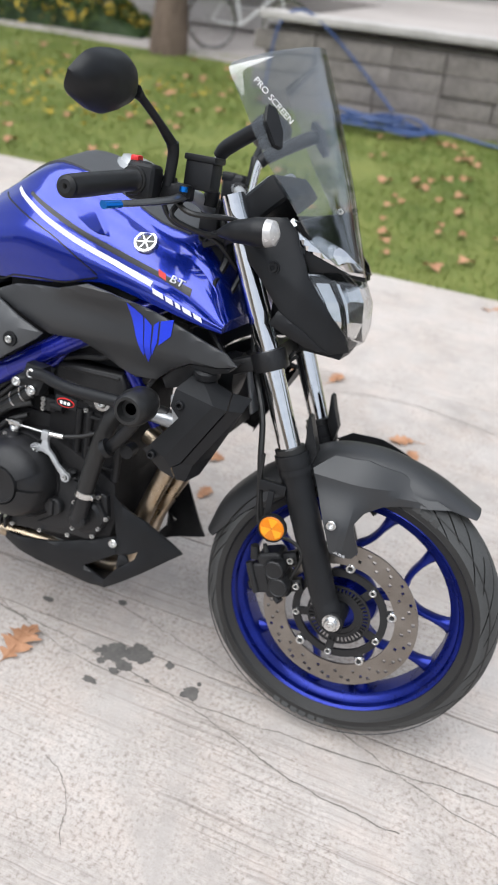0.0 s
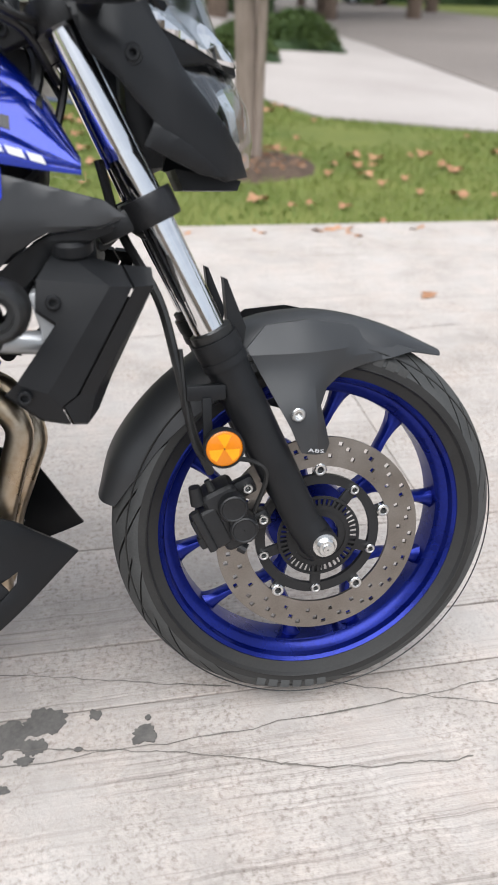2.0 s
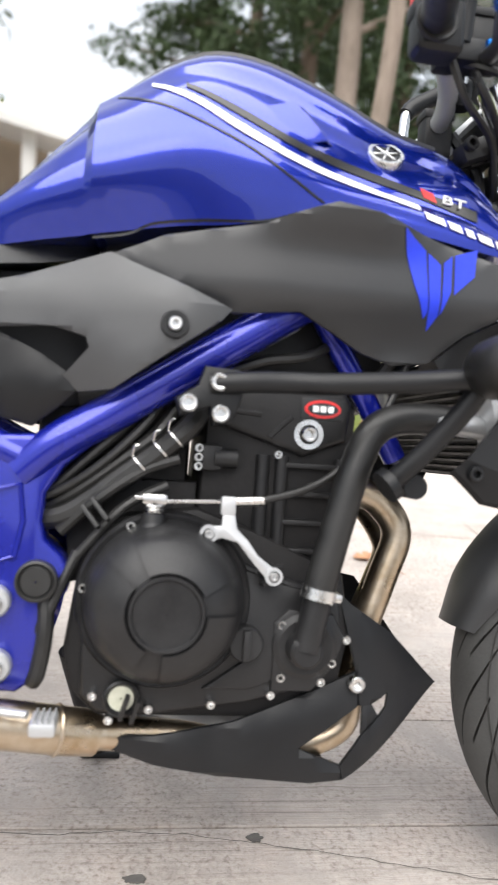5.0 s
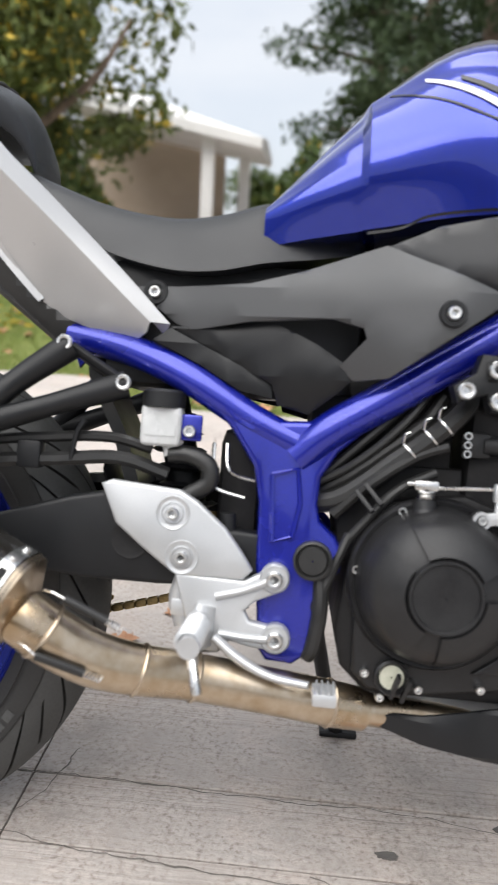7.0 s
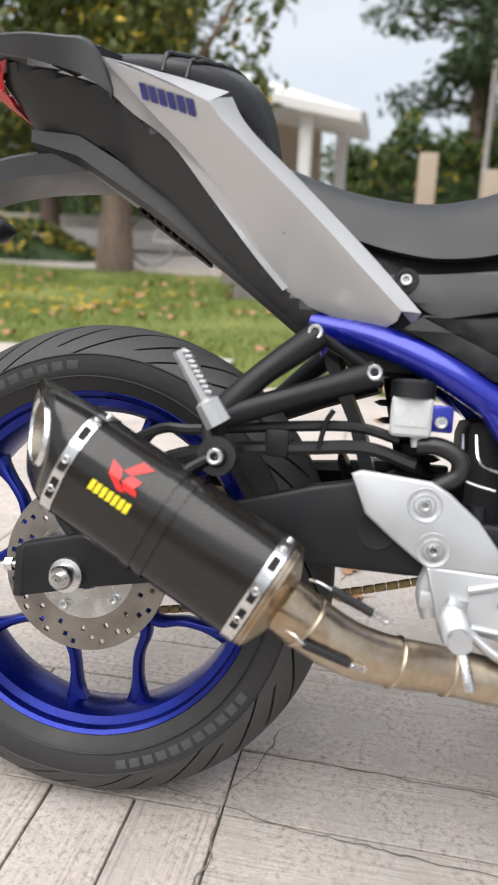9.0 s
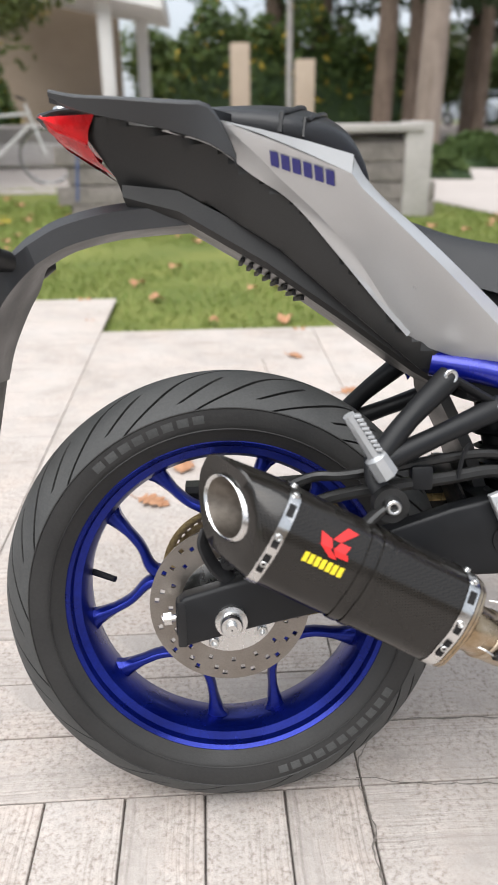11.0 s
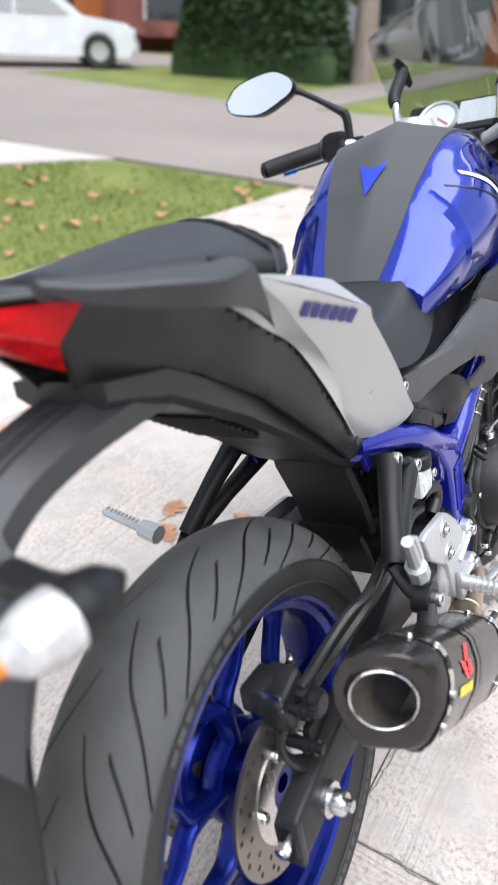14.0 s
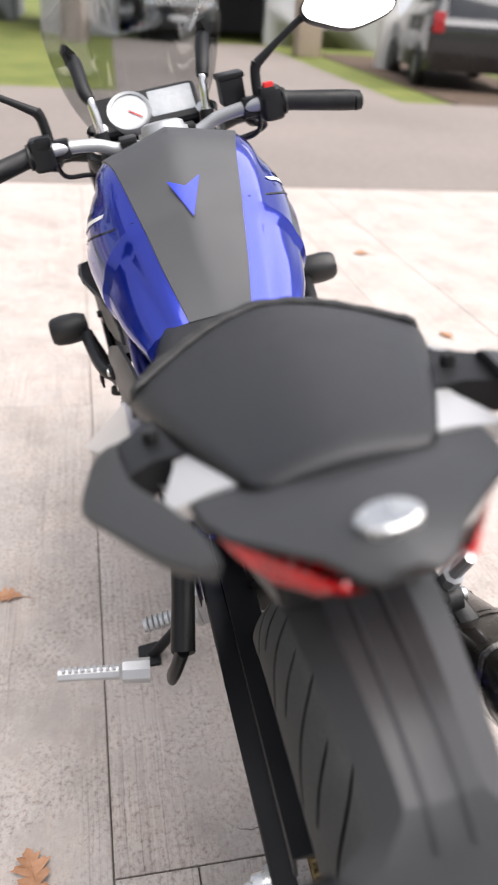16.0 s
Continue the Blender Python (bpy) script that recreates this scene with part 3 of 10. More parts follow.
def leaf_cloud(name, centres, size, material, parent=None, label="", kind="", flat=0.0, mix=None):
    """Many small leaves, each a bent pair of triangles, about the given centres."""
    n = len(centres)
    a = rng.normal(size=(n, 3))
    a[:, 2] *= 1 - flat
    a /= np.linalg.norm(a, axis=1)[:, None]
    b = np.cross(a, rng.normal(size=(n, 3)))
    b /= np.linalg.norm(b, axis=1)[:, None]
    s = size * rng.uniform(0.6, 1.3, (n, 1))
    c = np.asarray(centres)
    nrm = np.cross(a, b)
    v = np.stack([c - a * s, c + b * s * 0.42 + nrm * s * 0.15, c + a * s, c - b * s * 0.42 + nrm * s * 0.15], 1).reshape(-1, 3)
    q = np.arange(n)[:, None] * 4
    faces = np.concatenate([q + [0, 1, 2], q + [0, 2, 3]], 0)
    me = bpy.data.meshes.new(name)
    me.from_pydata(v.tolist(), [], faces.tolist())
    mats = material if isinstance(material, (list, tuple)) else [material]
    for m in mats:
        me.materials.append(m)
    if len(mats) > 1:
        pick = (rng.random(n) < mix).astype(int)
        me.polygons.foreach_set("material_index", np.concatenate([pick, pick]).astype(np.int32))
    ob = new(name, me)
    if parent:
        ob.parent = parent
    if label or kind:
        tagged(ob, label, kind=kind)
    return ob


def grass(name, n, x0, x1, y0, y1, tall, keep):
    x, y = rng.uniform(x0, x1, n), rng.uniform(y0, y1, n)
    ok = np.array([keep(a, b) for a, b in zip(x, y)])
    x, y = x[ok], y[ok]
    n = len(x)
    z = np.array([land(a, b) for a, b in zip(x, y)])
    ang, h = rng.uniform(0, 6.283, n), tall * rng.uniform(0.5, 1.2, n)
    w = 0.0035 + 0.0016 * rng.random(n) + 0.0008 * np.maximum(0, y - 3)
    lx, ly = rng.normal(0, 0.45, n) * h, rng.normal(0, 0.45, n) * h
    v = np.stack([np.stack([x - w * np.cos(ang), y - w * np.sin(ang), z], 1),
                  np.stack([x + w * np.cos(ang), y + w * np.sin(ang), z], 1),
                  np.stack([x + lx, y + ly, z + h], 1)], 1).reshape(-1, 3)
    me = bpy.data.meshes.new(name)
    me.from_pydata(v.tolist(), [], (np.arange(n)[:, None] * 3 + [0, 1, 2]).tolist())
    me.materials.append(BLADE)
    return tagged(new(name, me), "short green grass of the lawn beside the driveway", "grass", kind="stuff")


def on_lawn(x, y):
    if y < lawn_edge(x) + 0.01 or x > 5.3:
        return False
    if x > 1.8 and y > 9.0 - (x - 1.8) * 2.3 and x < 3.1:
        return False
    if x >= 3.1 and y > 6.0 - (x - 3.1) * 0.51:
        return False
    if (x - 2.06) ** 2 + (y - 4.1) ** 2 < 0.5 ** 2:
        return False
    return noise.noise((x * 0.9, y * 0.9, 0.3)) > -0.42 + 0.4 * rng.random()


grass("grass", 110000, -6.5, 5.3, 1.3, 9.0, 0.04, on_lawn)


# ---------------------------------------------------------------- trees, hedges, bushes
def crown_points(blobs, per):
    pts = []
    for (cx, cy, cz), (rx, ry, rz) in blobs:
        n = per
        d = rng.normal(size=(n, 3))
        d /= np.linalg.norm(d, axis=1)[:, None]
        r = rng.uniform(0.35, 1.0, (n, 1)) ** 0.6
        lump = 1 + 0.25 * np.sin(d[:, :1] * 7 + cx) * np.cos(d[:, 1:2] * 6 + cy)
        pts.append(np.array([cx, cy, cz]) + d * r * lump * np.array([rx, ry, rz]))
    return np.concatenate(pts)


def tree(name, base, trunk, radii, limbs, blobs, per, leaf, mats, bark, label, mix=None):
    t = thing(name, label, "tree", Matrix.Translation(base))
    bm = tube(trunk, radii, n=12, steps=5)
    for limb, r in limbs:
        add_tube(bm, limb, [r, r * 0.35], n=7, steps=4)
    for v in bm.verts:
        k = noise.noise(Vector(v.co) * 4.0 + Vector(base)) * 0.08
        v.co.x += k * radii[0]
        v.co.y += k * radii[0]
    part("trunk", bm, bark, t, sharp=60)
    leaf_cloud("crown", crown_points(blobs, per), leaf, mats, t, mix=mix)
    return t


def scatter_blobs(centre, spread, count, size, seed):
    r = np.random.default_rng(seed)
    out = []
    for _ in range(count):
        d = r.normal(size=3)
        d /= np.linalg.norm(d)
        c = np.array(centre) + d * np.array(spread) * r.uniform(0.3, 1.0)
        s = size * r.uniform(0.6, 1.25)
        out.append((tuple(c), (s, s, s * 0.65)))
    return out


# yellowing tree behind the lawn
tree("broadleaf_tree", (-3.3, 8.6, land(-3.3, 8.6)), [(0, 0, -0.1), (0.05, 0, 1.0), (-0.1, 0.1, 2.0), (0.0, 0.2, 3.2)], [0.26, 0.18, 0.15, 0.08],
     [([(0, 0, 1.3), (-0.8, 0.2, 2.2), (-1.6, 0.3, 2.9)], 0.08), ([(0, 0.1, 1.7), (0.9, 0.4, 2.5), (1.4, 0.6, 3.3)], 0.07)],
     scatter_blobs((-0.35, 0.5, 3.3), (1.75, 1.6, 1.55), 26, 0.75, 3), 420, 0.085, [OLIVE_LEAF, YELLOW_LEAF], BARK,
     "broadleaf tree with green and yellow autumn leaves", mix=0.13)
tree("broadleaf_tree", (-5.6, 11.5, land(-5.6, 11.5)), [(0, 0, -0.1), (0.1, 0, 1.5), (0.0, 0.1, 3.5)], [0.2, 0.15, 0.07],
     [([(0, 0, 1.6), (0.8, 0.1, 2.6)], 0.07)],
     scatter_blobs((0.8, 0, 3.0), (3.0, 1.8, 2.2), 30, 0.9, 8), 330, 0.11, [OLIVE_LEAF, YELLOW_LEAF], BARK,
     "broadleaf tree with green and yellow autumn leaves", mix=0.07)
# the pines
tree("pine_tree", (3.4, 23.5, land(3.4, 23.5)), [(0, 0, -0.1), (0.1, 0, 4), (0, 0.1, 8), (0.1, 0, 13)], [0.32, 0.27, 0.2, 0.08],
     [([(0, 0, 3.6 + 0.8 * i), (1.6 * math.cos(2.2 * i), 1.6 * math.sin(2.2 * i), 4.1 + 0.8 * i), (3.1 * math.cos(2.2 * i), 3.1 * math.sin(2.2 * i), 4.2 + 0.8 * i)], 0.09) for i in range(9)],
     [((3.0 * math.cos(2.2 * i) * k, 3.0 * math.sin(2.2 * i) * k, 4.2 + 0.8 * i), (1.15, 1.15, 0.5)) for i in range(9) for k in (0.55, 0.95)], 420, 0.13, PINE, BARK,
     "tall pine tree with open tiers of needles")
tree("pine_tree", (3.87, 13.1, land(3.87, 13.1)), [(0, 0, -0.1), (0.05, 0, 3), (0, 0.1, 6), (0.1, 0, 9)], [0.24, 0.21, 0.17, 0.1],
     [([(0, 0, 4.6 + 0.7 * i), (1.2 * math.cos(2.0 * i), 1.2 * math.sin(2.0 * i), 5.2 + 0.7 * i), (2.2 * math.cos(2.0 * i), 2.2 * math.sin(2.0 * i), 5.0 + 0.7 * i)], 0.07) for i in range(6)],
     [((2.1 * math.cos(2.0 * i) * k, 2.1 * math.sin(2.0 * i) * k, 5.1 + 0.7 * i), (0.9, 0.9, 0.4)) for i in range(6) for k in (0.5, 1.0)], 260, 0.11, PINE, PALE_BARK,
     "tall pine tree with a bare pinkish trunk")
tree("pine_tree", (5.2, 19.5, land(5.2, 19.5)), [(0, 0, -0.1), (0.05, 0, 4), (0, 0.1, 9)], [0.22, 0.19, 0.1],
     [([(0, 0, 3.2 + 0.8 * i), (1.8 * math.cos(2.4 * i), 1.8 * math.sin(2.4 * i), 3.6 + 0.8 * i)], 0.07) for i in range(8)],
     [((2.0 * math.cos(2.4 * i) * k, 2.0 * math.sin(2.4 * i) * k, 3.5 + 0.8 * i), (1.3, 1.3, 0.55)) for i in range(8) for k in (0.4, 1.0)], 330, 0.13, PINE, BARK,
     "tall pine tree with open tiers of needles")
tree("pine_tree", (8.3, 24.5, land(8.3, 24.5)), [(0, 0, -0.1), (0.05, 0, 4), (0, 0.1, 10)], [0.25, 0.2, 0.1],
     [([(0, 0, 3.0 + 0.9 * i), (1.9 * math.cos(2.4 * i), 1.9 * math.sin(2.4 * i), 3.3 + 0.9 * i)], 0.07) for i in range(8)],
     [((2.2 * math.cos(2.4 * i) * k, 2.2 * math.sin(2.4 * i) * k, 3.2 + 0.9 * i), (1.5, 1.5, 0.6)) for i in range(8) for k in (0.4, 1.0)], 330, 0.15, PINE, BARK,
     "tall pine tree with open tiers of needles")
for px, py, turn in ((3.75, 16.2, 0.0), (7.6, 21.5, 0.9), (10.4, 22.5, 2.0), (12.8, 27.0, 3.1)):
    tree("pine_tree", (px, py, land(px, py)), [(0, 0, -0.1), (0.05, 0, 3), (0, 0.1, 7), (0.1, 0, 11)], [0.22, 0.19, 0.15, 0.06],
         [([(0, 0, 3.4 + 0.75 * i), (1.3 * math.cos(2.4 * i + turn), 1.3 * math.sin(2.4 * i + turn), 3.7 + 0.75 * i), (2.3 * math.cos(2.4 * i + turn), 2.3 * math.sin(2.4 * i + turn), 3.7 + 0.75 * i)], 0.07) for i in range(10)],
         [((2.3 * math.cos(2.4 * i + turn) * k, 2.3 * math.sin(2.4 * i + turn) * k, 3.7 + 0.75 * i), (1.15, 1.15, 0.5)) for i in range(10) for k in (0.4, 1.0)], 210, 0.13, PINE, BARK,
         "tall pine tree with open tiers of needles")
tree("conifer_tree", (33, 50, land(33, 50)), [(0, 0, -0.1), (0, 0, 5), (0, 0, 10)], [0.4, 0.3, 0.1], [],
     [((0, 0, 2.2 + 1.1 * i), (3.2 - 0.36 * i, 3.2 - 0.36 * i, 0.9)) for i in range(8)], 420, 0.32, PINE, BARK, "dark pointed conifer far down the street")
tree("conifer_tree", (39, 47, land(39, 47)), [(0, 0, -0.1), (0, 0, 5), (0, 0, 9)], [0.4, 0.3, 0.1], [],
     [((0, 0, 1.8 + 1.0 * i), (3.0 - 0.33 * i, 3.0 - 0.33 * i, 0.9)) for i in range(8)], 420, 0.32, HEDGE, BARK, "dark pointed conifer far down the street")
# a fuller pine behind the house, a tall tree by the street, and the far belt of garden trees
tree("pine_tree", (2.2, 25.5, land(2.2, 25.5)), [(0, 0, -0.1), (0.1, 0, 4), (0, 0.1, 8), (0.1, 0, 12)], [0.34, 0.28, 0.2, 0.1],
     [([(0, 0, 3.2 + 0.7 * i), (1.5 * math.cos(2.4 * i), 1.5 * math.sin(2.4 * i), 3.5 + 0.7 * i), (2.6 * math.cos(2.4 * i), 2.6 * math.sin(2.4 * i), 3.6 + 0.7 * i)], 0.09) for i in range(11)],
     [((2.6 * math.cos(2.4 * i) * k, 2.6 * math.sin(2.4 * i) * k, 3.5 + 0.7 * i), (1.3, 1.3, 0.62)) for i in range(11) for k in (0.35, 0.95)], 430, 0.12, PINE, BARK,
     "tall pine tree with full tiers of needles")
tree("broadleaf_tree", (22.5, 37.0, land(22.5, 37.0)), [(0, 0, -0.1), (0.1, 0, 4), (0.2, 0.1, 8)], [0.4, 0.3, 0.12], [],
     scatter_blobs((-2.0, 0, 7.4), (6.0, 5.0, 4.6), 24, 1.6, 31), 190, 0.26, [OLIVE_LEAF, LEAF], BARK, "tall green street tree behind the far houses", mix=0.25)
for i, (x, y, h) in enumerate(((-1.5, 30, 3.6), (2.5, 31, 4.2), (6.5, 30, 3.4), (9.5, 32, 4.4), (13.0, 33, 3.8))):
    tree("broadleaf_tree", (x, y, land(x, y)), [(0, 0, -0.1), (0, 0, h * 0.4), (0, 0, h * 0.7)], [0.18, 0.14, 0.06], [],
         scatter_blobs((0, 0, h * 0.55), (1.6, 1.2, h * 0.38), 16, 0.9, 40 + i), 170, 0.15, [LEAF, OLIVE_LEAF], BARK, "rounded green garden tree in the distance", mix=0.4)
# the staked street tree, of which trunk and stakes show, in its ring of soil
young = thing("street_tree", "young tree with a pale trunk in a ring of bare soil", "tree", Matrix.Translation((2.06, 4.15, -0.035)))
ybm = tube([(0, 0, -0.05), (0.01, 0, 0.5), (-0.02, 0.01, 1.3), (0.02, 0, 2.4), (0, 0.05, 4.2)], [0.085, 0.07, 0.062, 0.055, 0.03], n=14, steps=6)
for i in range(6):
    a = 1.1 * i
    add_tube(ybm, [(0, 0, 2.6 + 0.25 * i), (0.6 * math.cos(a), 0.6 * math.sin(a), 3.2 + 0.25 * i), (1.1 * math.cos(a), 1.1 * math.sin(a), 3.9 + 0.2 * i)], [0.025, 0.008], n=6, steps=4)
part("trunk", ybm, PALE_BARK, young, sharp=60)
part("stake", tube([(0.085, -0.06, -0.05), (0.085, -0.06, 1.5)], 0.03, n=10), PALE_BARK, young, "grey wooden stake")
part("tie", tube([(-0.09, -0.04, 0.98), (0.02, -0.11, 0.99), (0.13, -0.06, 0.98), (0.03, 0.08, 0.97), (-0.09, 0.0, 0.98)], 0.02, n=8), PALE_BARK, young, "cloth tie round trunk and stake")
leaf_cloud("crown", crown_points(scatter_blobs((0, 0, 4.2), (1.2, 1.2, 0.7), 8, 0.55, 12), 160), 0.06, [OLIVE_LEAF, YELLOW_LEAF], young, mix=0.3)
mb = bmesh.new()
add_lathe(mb, [(0.001, 0.05), (0.15, 0.048), (0.3, 0.035), (0.43, 0.022), (0.53, -0.03)], 40, (2.06, 4.1, -0.03), "z")
for v in mb.verts:
    v.co.z += 0.025 * noise.noise(v.co * 9.0)
    v.co.x += 0.05 * noise.noise(v.co * 2.5 + Vector((4, 0, 0)))
tagged(part("soil_ring", mb, SOIL, sharp=80), "round bed of bare brown soil on the lawn", "soil", kind="structure")
leaf_cloud("soil_litter", [(2.06 + 0.45 * r * math.cos(a), 4.1 + 0.45 * r * math.sin(a), 0.02) for r, a in rng.uniform((0, 0), (1, 6.28), (220, 2))], 0.022,
           DRY_LEAF, None, "dry brown leaf scraps on bare soil", kind="stuff", flat=0.9)


def hedge(name, a, b, depth, tall, n, leaf, mats, label, category="hedge", mix=None):
    a, b = Vector((*a, 0)), Vector((*b, 0))
    d = b - a
    side = Vector((-d.y, d.x, 0)).normalized()
    u = rng.random(n)
    ang = rng.uniform(0, math.pi, n)
    rr = rng.uniform(0.75, 1.06, n)
    lump = 1 + 0.12 * np.sin(u * d.length * 2.1) + 0.08 * np.sin(u * d.length * 5.3 + 1)
    off = np.cos(ang) * depth / 2 * rr * lump
    taper = np.clip(np.minimum(u, 1 - u) * d.length / 0.9, 0.05, 1) ** 0.45
    off = off * taper + rng.normal(0, 0.05, n)
    z = np.maximum(0.02, np.sin(ang) ** 0.5 * tall * rr * lump * taper)
    pts = [(a.x + d.x * q + side.x * o, a.y + d.y * q + side.y * o, land(a.x + d.x * q, a.y + d.y * q) + h) for q, o, h in zip(u, off, z)]
    h = thing(name, label, category)
    core = bmesh.new()
    steps = max(3, int(d.length * 2))
    rings = []
    for i in range(steps + 1):
        q = 0.02 + 0.96 * i / steps
        c = a + d * q
        rings.append([(c.x + side.x * math.cos(t) * depth * 0.4, c.y + side.y * math.cos(t) * depth * 0.4,
                       land(c.x, c.y) - 0.05 + max(0, math.sin(t)) ** 0.5 * tall * 0.74 * min(1, max(0.1, min(q, 1 - q) * d.length / 0.9)) ** 0.45) for t in [math.pi * k / 8 for k in range(9)]])
    add_loft(core, rings)
    part("core", core, HEDGE, h, sharp=80)
    leaf_cloud("foliage", pts, leaf, mats, h, mix=mix)
    return h


hedge("hedge", (15.4, 10.9), (15.6, 6.9), 1.6, 2.4, 9000, 0.10, HEDGE, "tall dark green clipped hedge in front of a house")
hedge("bush", (2.5, 9.6), (3.5, 9.7), 0.9, 0.50, 4500, 0.045, LEAF, "low rounded green bush beside the footpath", "bush")
hedge("bush", (3.6, 11.2), (4.9, 11.9), 1.0, 0.55, 3500, 0.05, LEAF, "low rounded green bush beside the footpath", "bush")
hedge("hedge", (-0.9, 20.5), (6.0, 21.5), 1.6, 2.6, 7000, 0.12, [LEAF, YELLOW_LEAF], "loose green garden hedge", mix=0.05)
hedge("hedge", (-12, 15.5), (-3.6, 15.2), 1.6, 2.3, 7000, 0.12, [LEAF, YELLOW_LEAF], "loose green garden hedge with yellow leaves", mix=0.12)
hedge("hedge", (18.2, 29.5), (22.0, 28.0), 1.4, 1.9, 3500, 0.13, LEAF, "green hedge in front of a far house")
hedge("hedge", (14.0, 40), (21.0, 33.5), 1.4, 1.7, 3500, 0.15, HEDGE, "dark green hedge in front of a far house")
hedge("bush", (0.45, 7.5), (0.75, 7.6), 0.5, 0.0 + 1.25, 1200, 0.05, LEAF, "small green shrub on the terrace", "bush")
hedge("hedge", (-9.5, 9.4), (-3.9, 9.5), 0.9, 0.55, 3500, 0.07, [LEAF, YELLOW_LEAF], "low hedge with yellow autumn leaves", mix=0.25)
tree("broadleaf_tree", (16.1, 6.75, land(16.1, 6.75)), [(0, 0, -0.1), (0.05, 0, 2), (0, 0.1, 4.5)], [0.27, 0.22, 0.12], [],
     scatter_blobs((0, 0, 5.2), (2.0, 2.0, 1.2), 14, 0.9, 15), 200, 0.14, LEAF, PALE_BARK, "street tree with a thick grey trunk beside a hedge")
tree("broadleaf_tree", (19.5, 0.3, land(19.5, 0.3)), [(0, 0, -0.1), (0.05, 0, 2), (0, 0.1, 4.5)], [0.33, 0.27, 0.14], [],
     scatter_blobs((0, 0, 5.2), (2.0, 2.0, 1.2), 14, 0.9, 16), 200, 0.14, LEAF, PALE_BARK, "street tree with a thick grey trunk beside a driveway")

# ---------------------------------------------------------------- garden wall, terrace, porch
wall = thing("garden_wall", "low grey split-stone retaining wall with a pale coping", "wall", kind="structure")
part("wall_core", box((0.35, 6.79, 0.32), (3.3, 0.16, 0.78)), JOINT, wall)
part("coping", box((0.35, 6.76, 0.80), (3.4, 0.34, 0.07), 0.012), CAP, wall, "pale flat coping stones")
stone_bm = [box((0, 0, 0), (w, 0.10, 0.168), 0.016) for w in (0.62, 0.74, 0.5)]
for sb in stone_bm:
    for v in sb.verts:
        v.co += Vector((noise.noise(v.co * 13), noise.noise(v.co * 11 + Vector((5, 1, 2))), noise.noise(v.co * 12 + Vector((1, 7, 3))))) * 0.012
stone_me = [mesh_of("stone", sb, STONE, 40) for sb in stone_bm]
for row in range(4):
    x, k = -1.28 - 0.13 * (row % 2), row
    while x < 1.9:
        w = (0.62, 0.74, 0.5)[k % 3]
        s = new("stone", stone_me[k % 3])
        s.parent = wall
        s.location = (min(x + w / 2, 1.85), 6.70 + 0.008 * ((k * 7) % 3), 0.055 + 0.176 * row)
        x += w + 0.006
        k += 2 if (k + row) % 4 == 0 else 1
part("wall_post", box((2.02, 6.76, 0.40), (0.26, 0.30, 0.9), 0.02), CAP, wall, "pale rendered end post")
slab("terrace", [(-1.25, 6.9), (2.0, 6.9), (2.0, 24), (-9, 24), (-9, 13.2), (-1.25, 11.4)], 0.755, 0.9, PAVING, "pale paved terrace behind the wall", category="terrace")
part("kerb", box((-5.2, 11.1, 0.40), (8.4, 0.25, 0.30), 0.03), CAP)
tagged(bpy.data.objects["kerb"], "low pale concrete kerb behind the bicycle", "kerb", kind="structure")
slab("pavement_yard", [(-8, 8.9), (-1.3, 8.5), (-1.3, 11.3), (-8, 11.3)], 0.02, 0.05, PAVING, "grey paved yard", follow=True)

porch = thing("porch", "white porch with square posts and a tiled roof", "porch")
for px, py in ((-1.85, 15.95), (-1.3, 18.4), (-4.5, 15.4)):
    part("post", box((px, py, 1.85), (0.26, 0.26, 2.3), 0.015), WHITE_WALL, porch, "white square post")
rb = bmesh.new()
add_loft(rb, [[(-5.2, 15.2, 3.55), (-5.2, 19.2, 3.55), (-5.2, 19.2, 3.75), (-5.2, 17.2, 4.4), (-5.2, 15.2, 3.75)],
              [(-0.7, 15.5, 2.75), (-0.7, 19.2, 2.75), (-0.7, 19.2, 2.95), (-0.7, 17.2, 3.15), (-0.7, 15.5, 2.95)]])
part("roof", rb, WHITE_WALL, porch, "pale sloping roof")
part("back_wall", box((-4.5, 19.4, 2.2), (5.2, 0.2, 3.0)), TAN_WALL, porch, "tan rendered wall")
part("lamp_post", tube([(2.1, 19, 0.7), (2.1, 19, 4.6)], 0.07, n=10, steps=1), CAP)
tagged(bpy.data.objects["lamp_post"], "pale grey slender lamp post in the garden", "post")
for px, h in ((0.65, 2.0), (1.75, 1.75)):
    p = part("gate_pillar", box((px, 13.3, 0.75 + (h - 0.75) / 2), (0.32, 0.32, h - 0.75), 0.02), TAN_WALL)
    tagged(p, "tan rendered garden pillar", "pillar", "garden pillars")


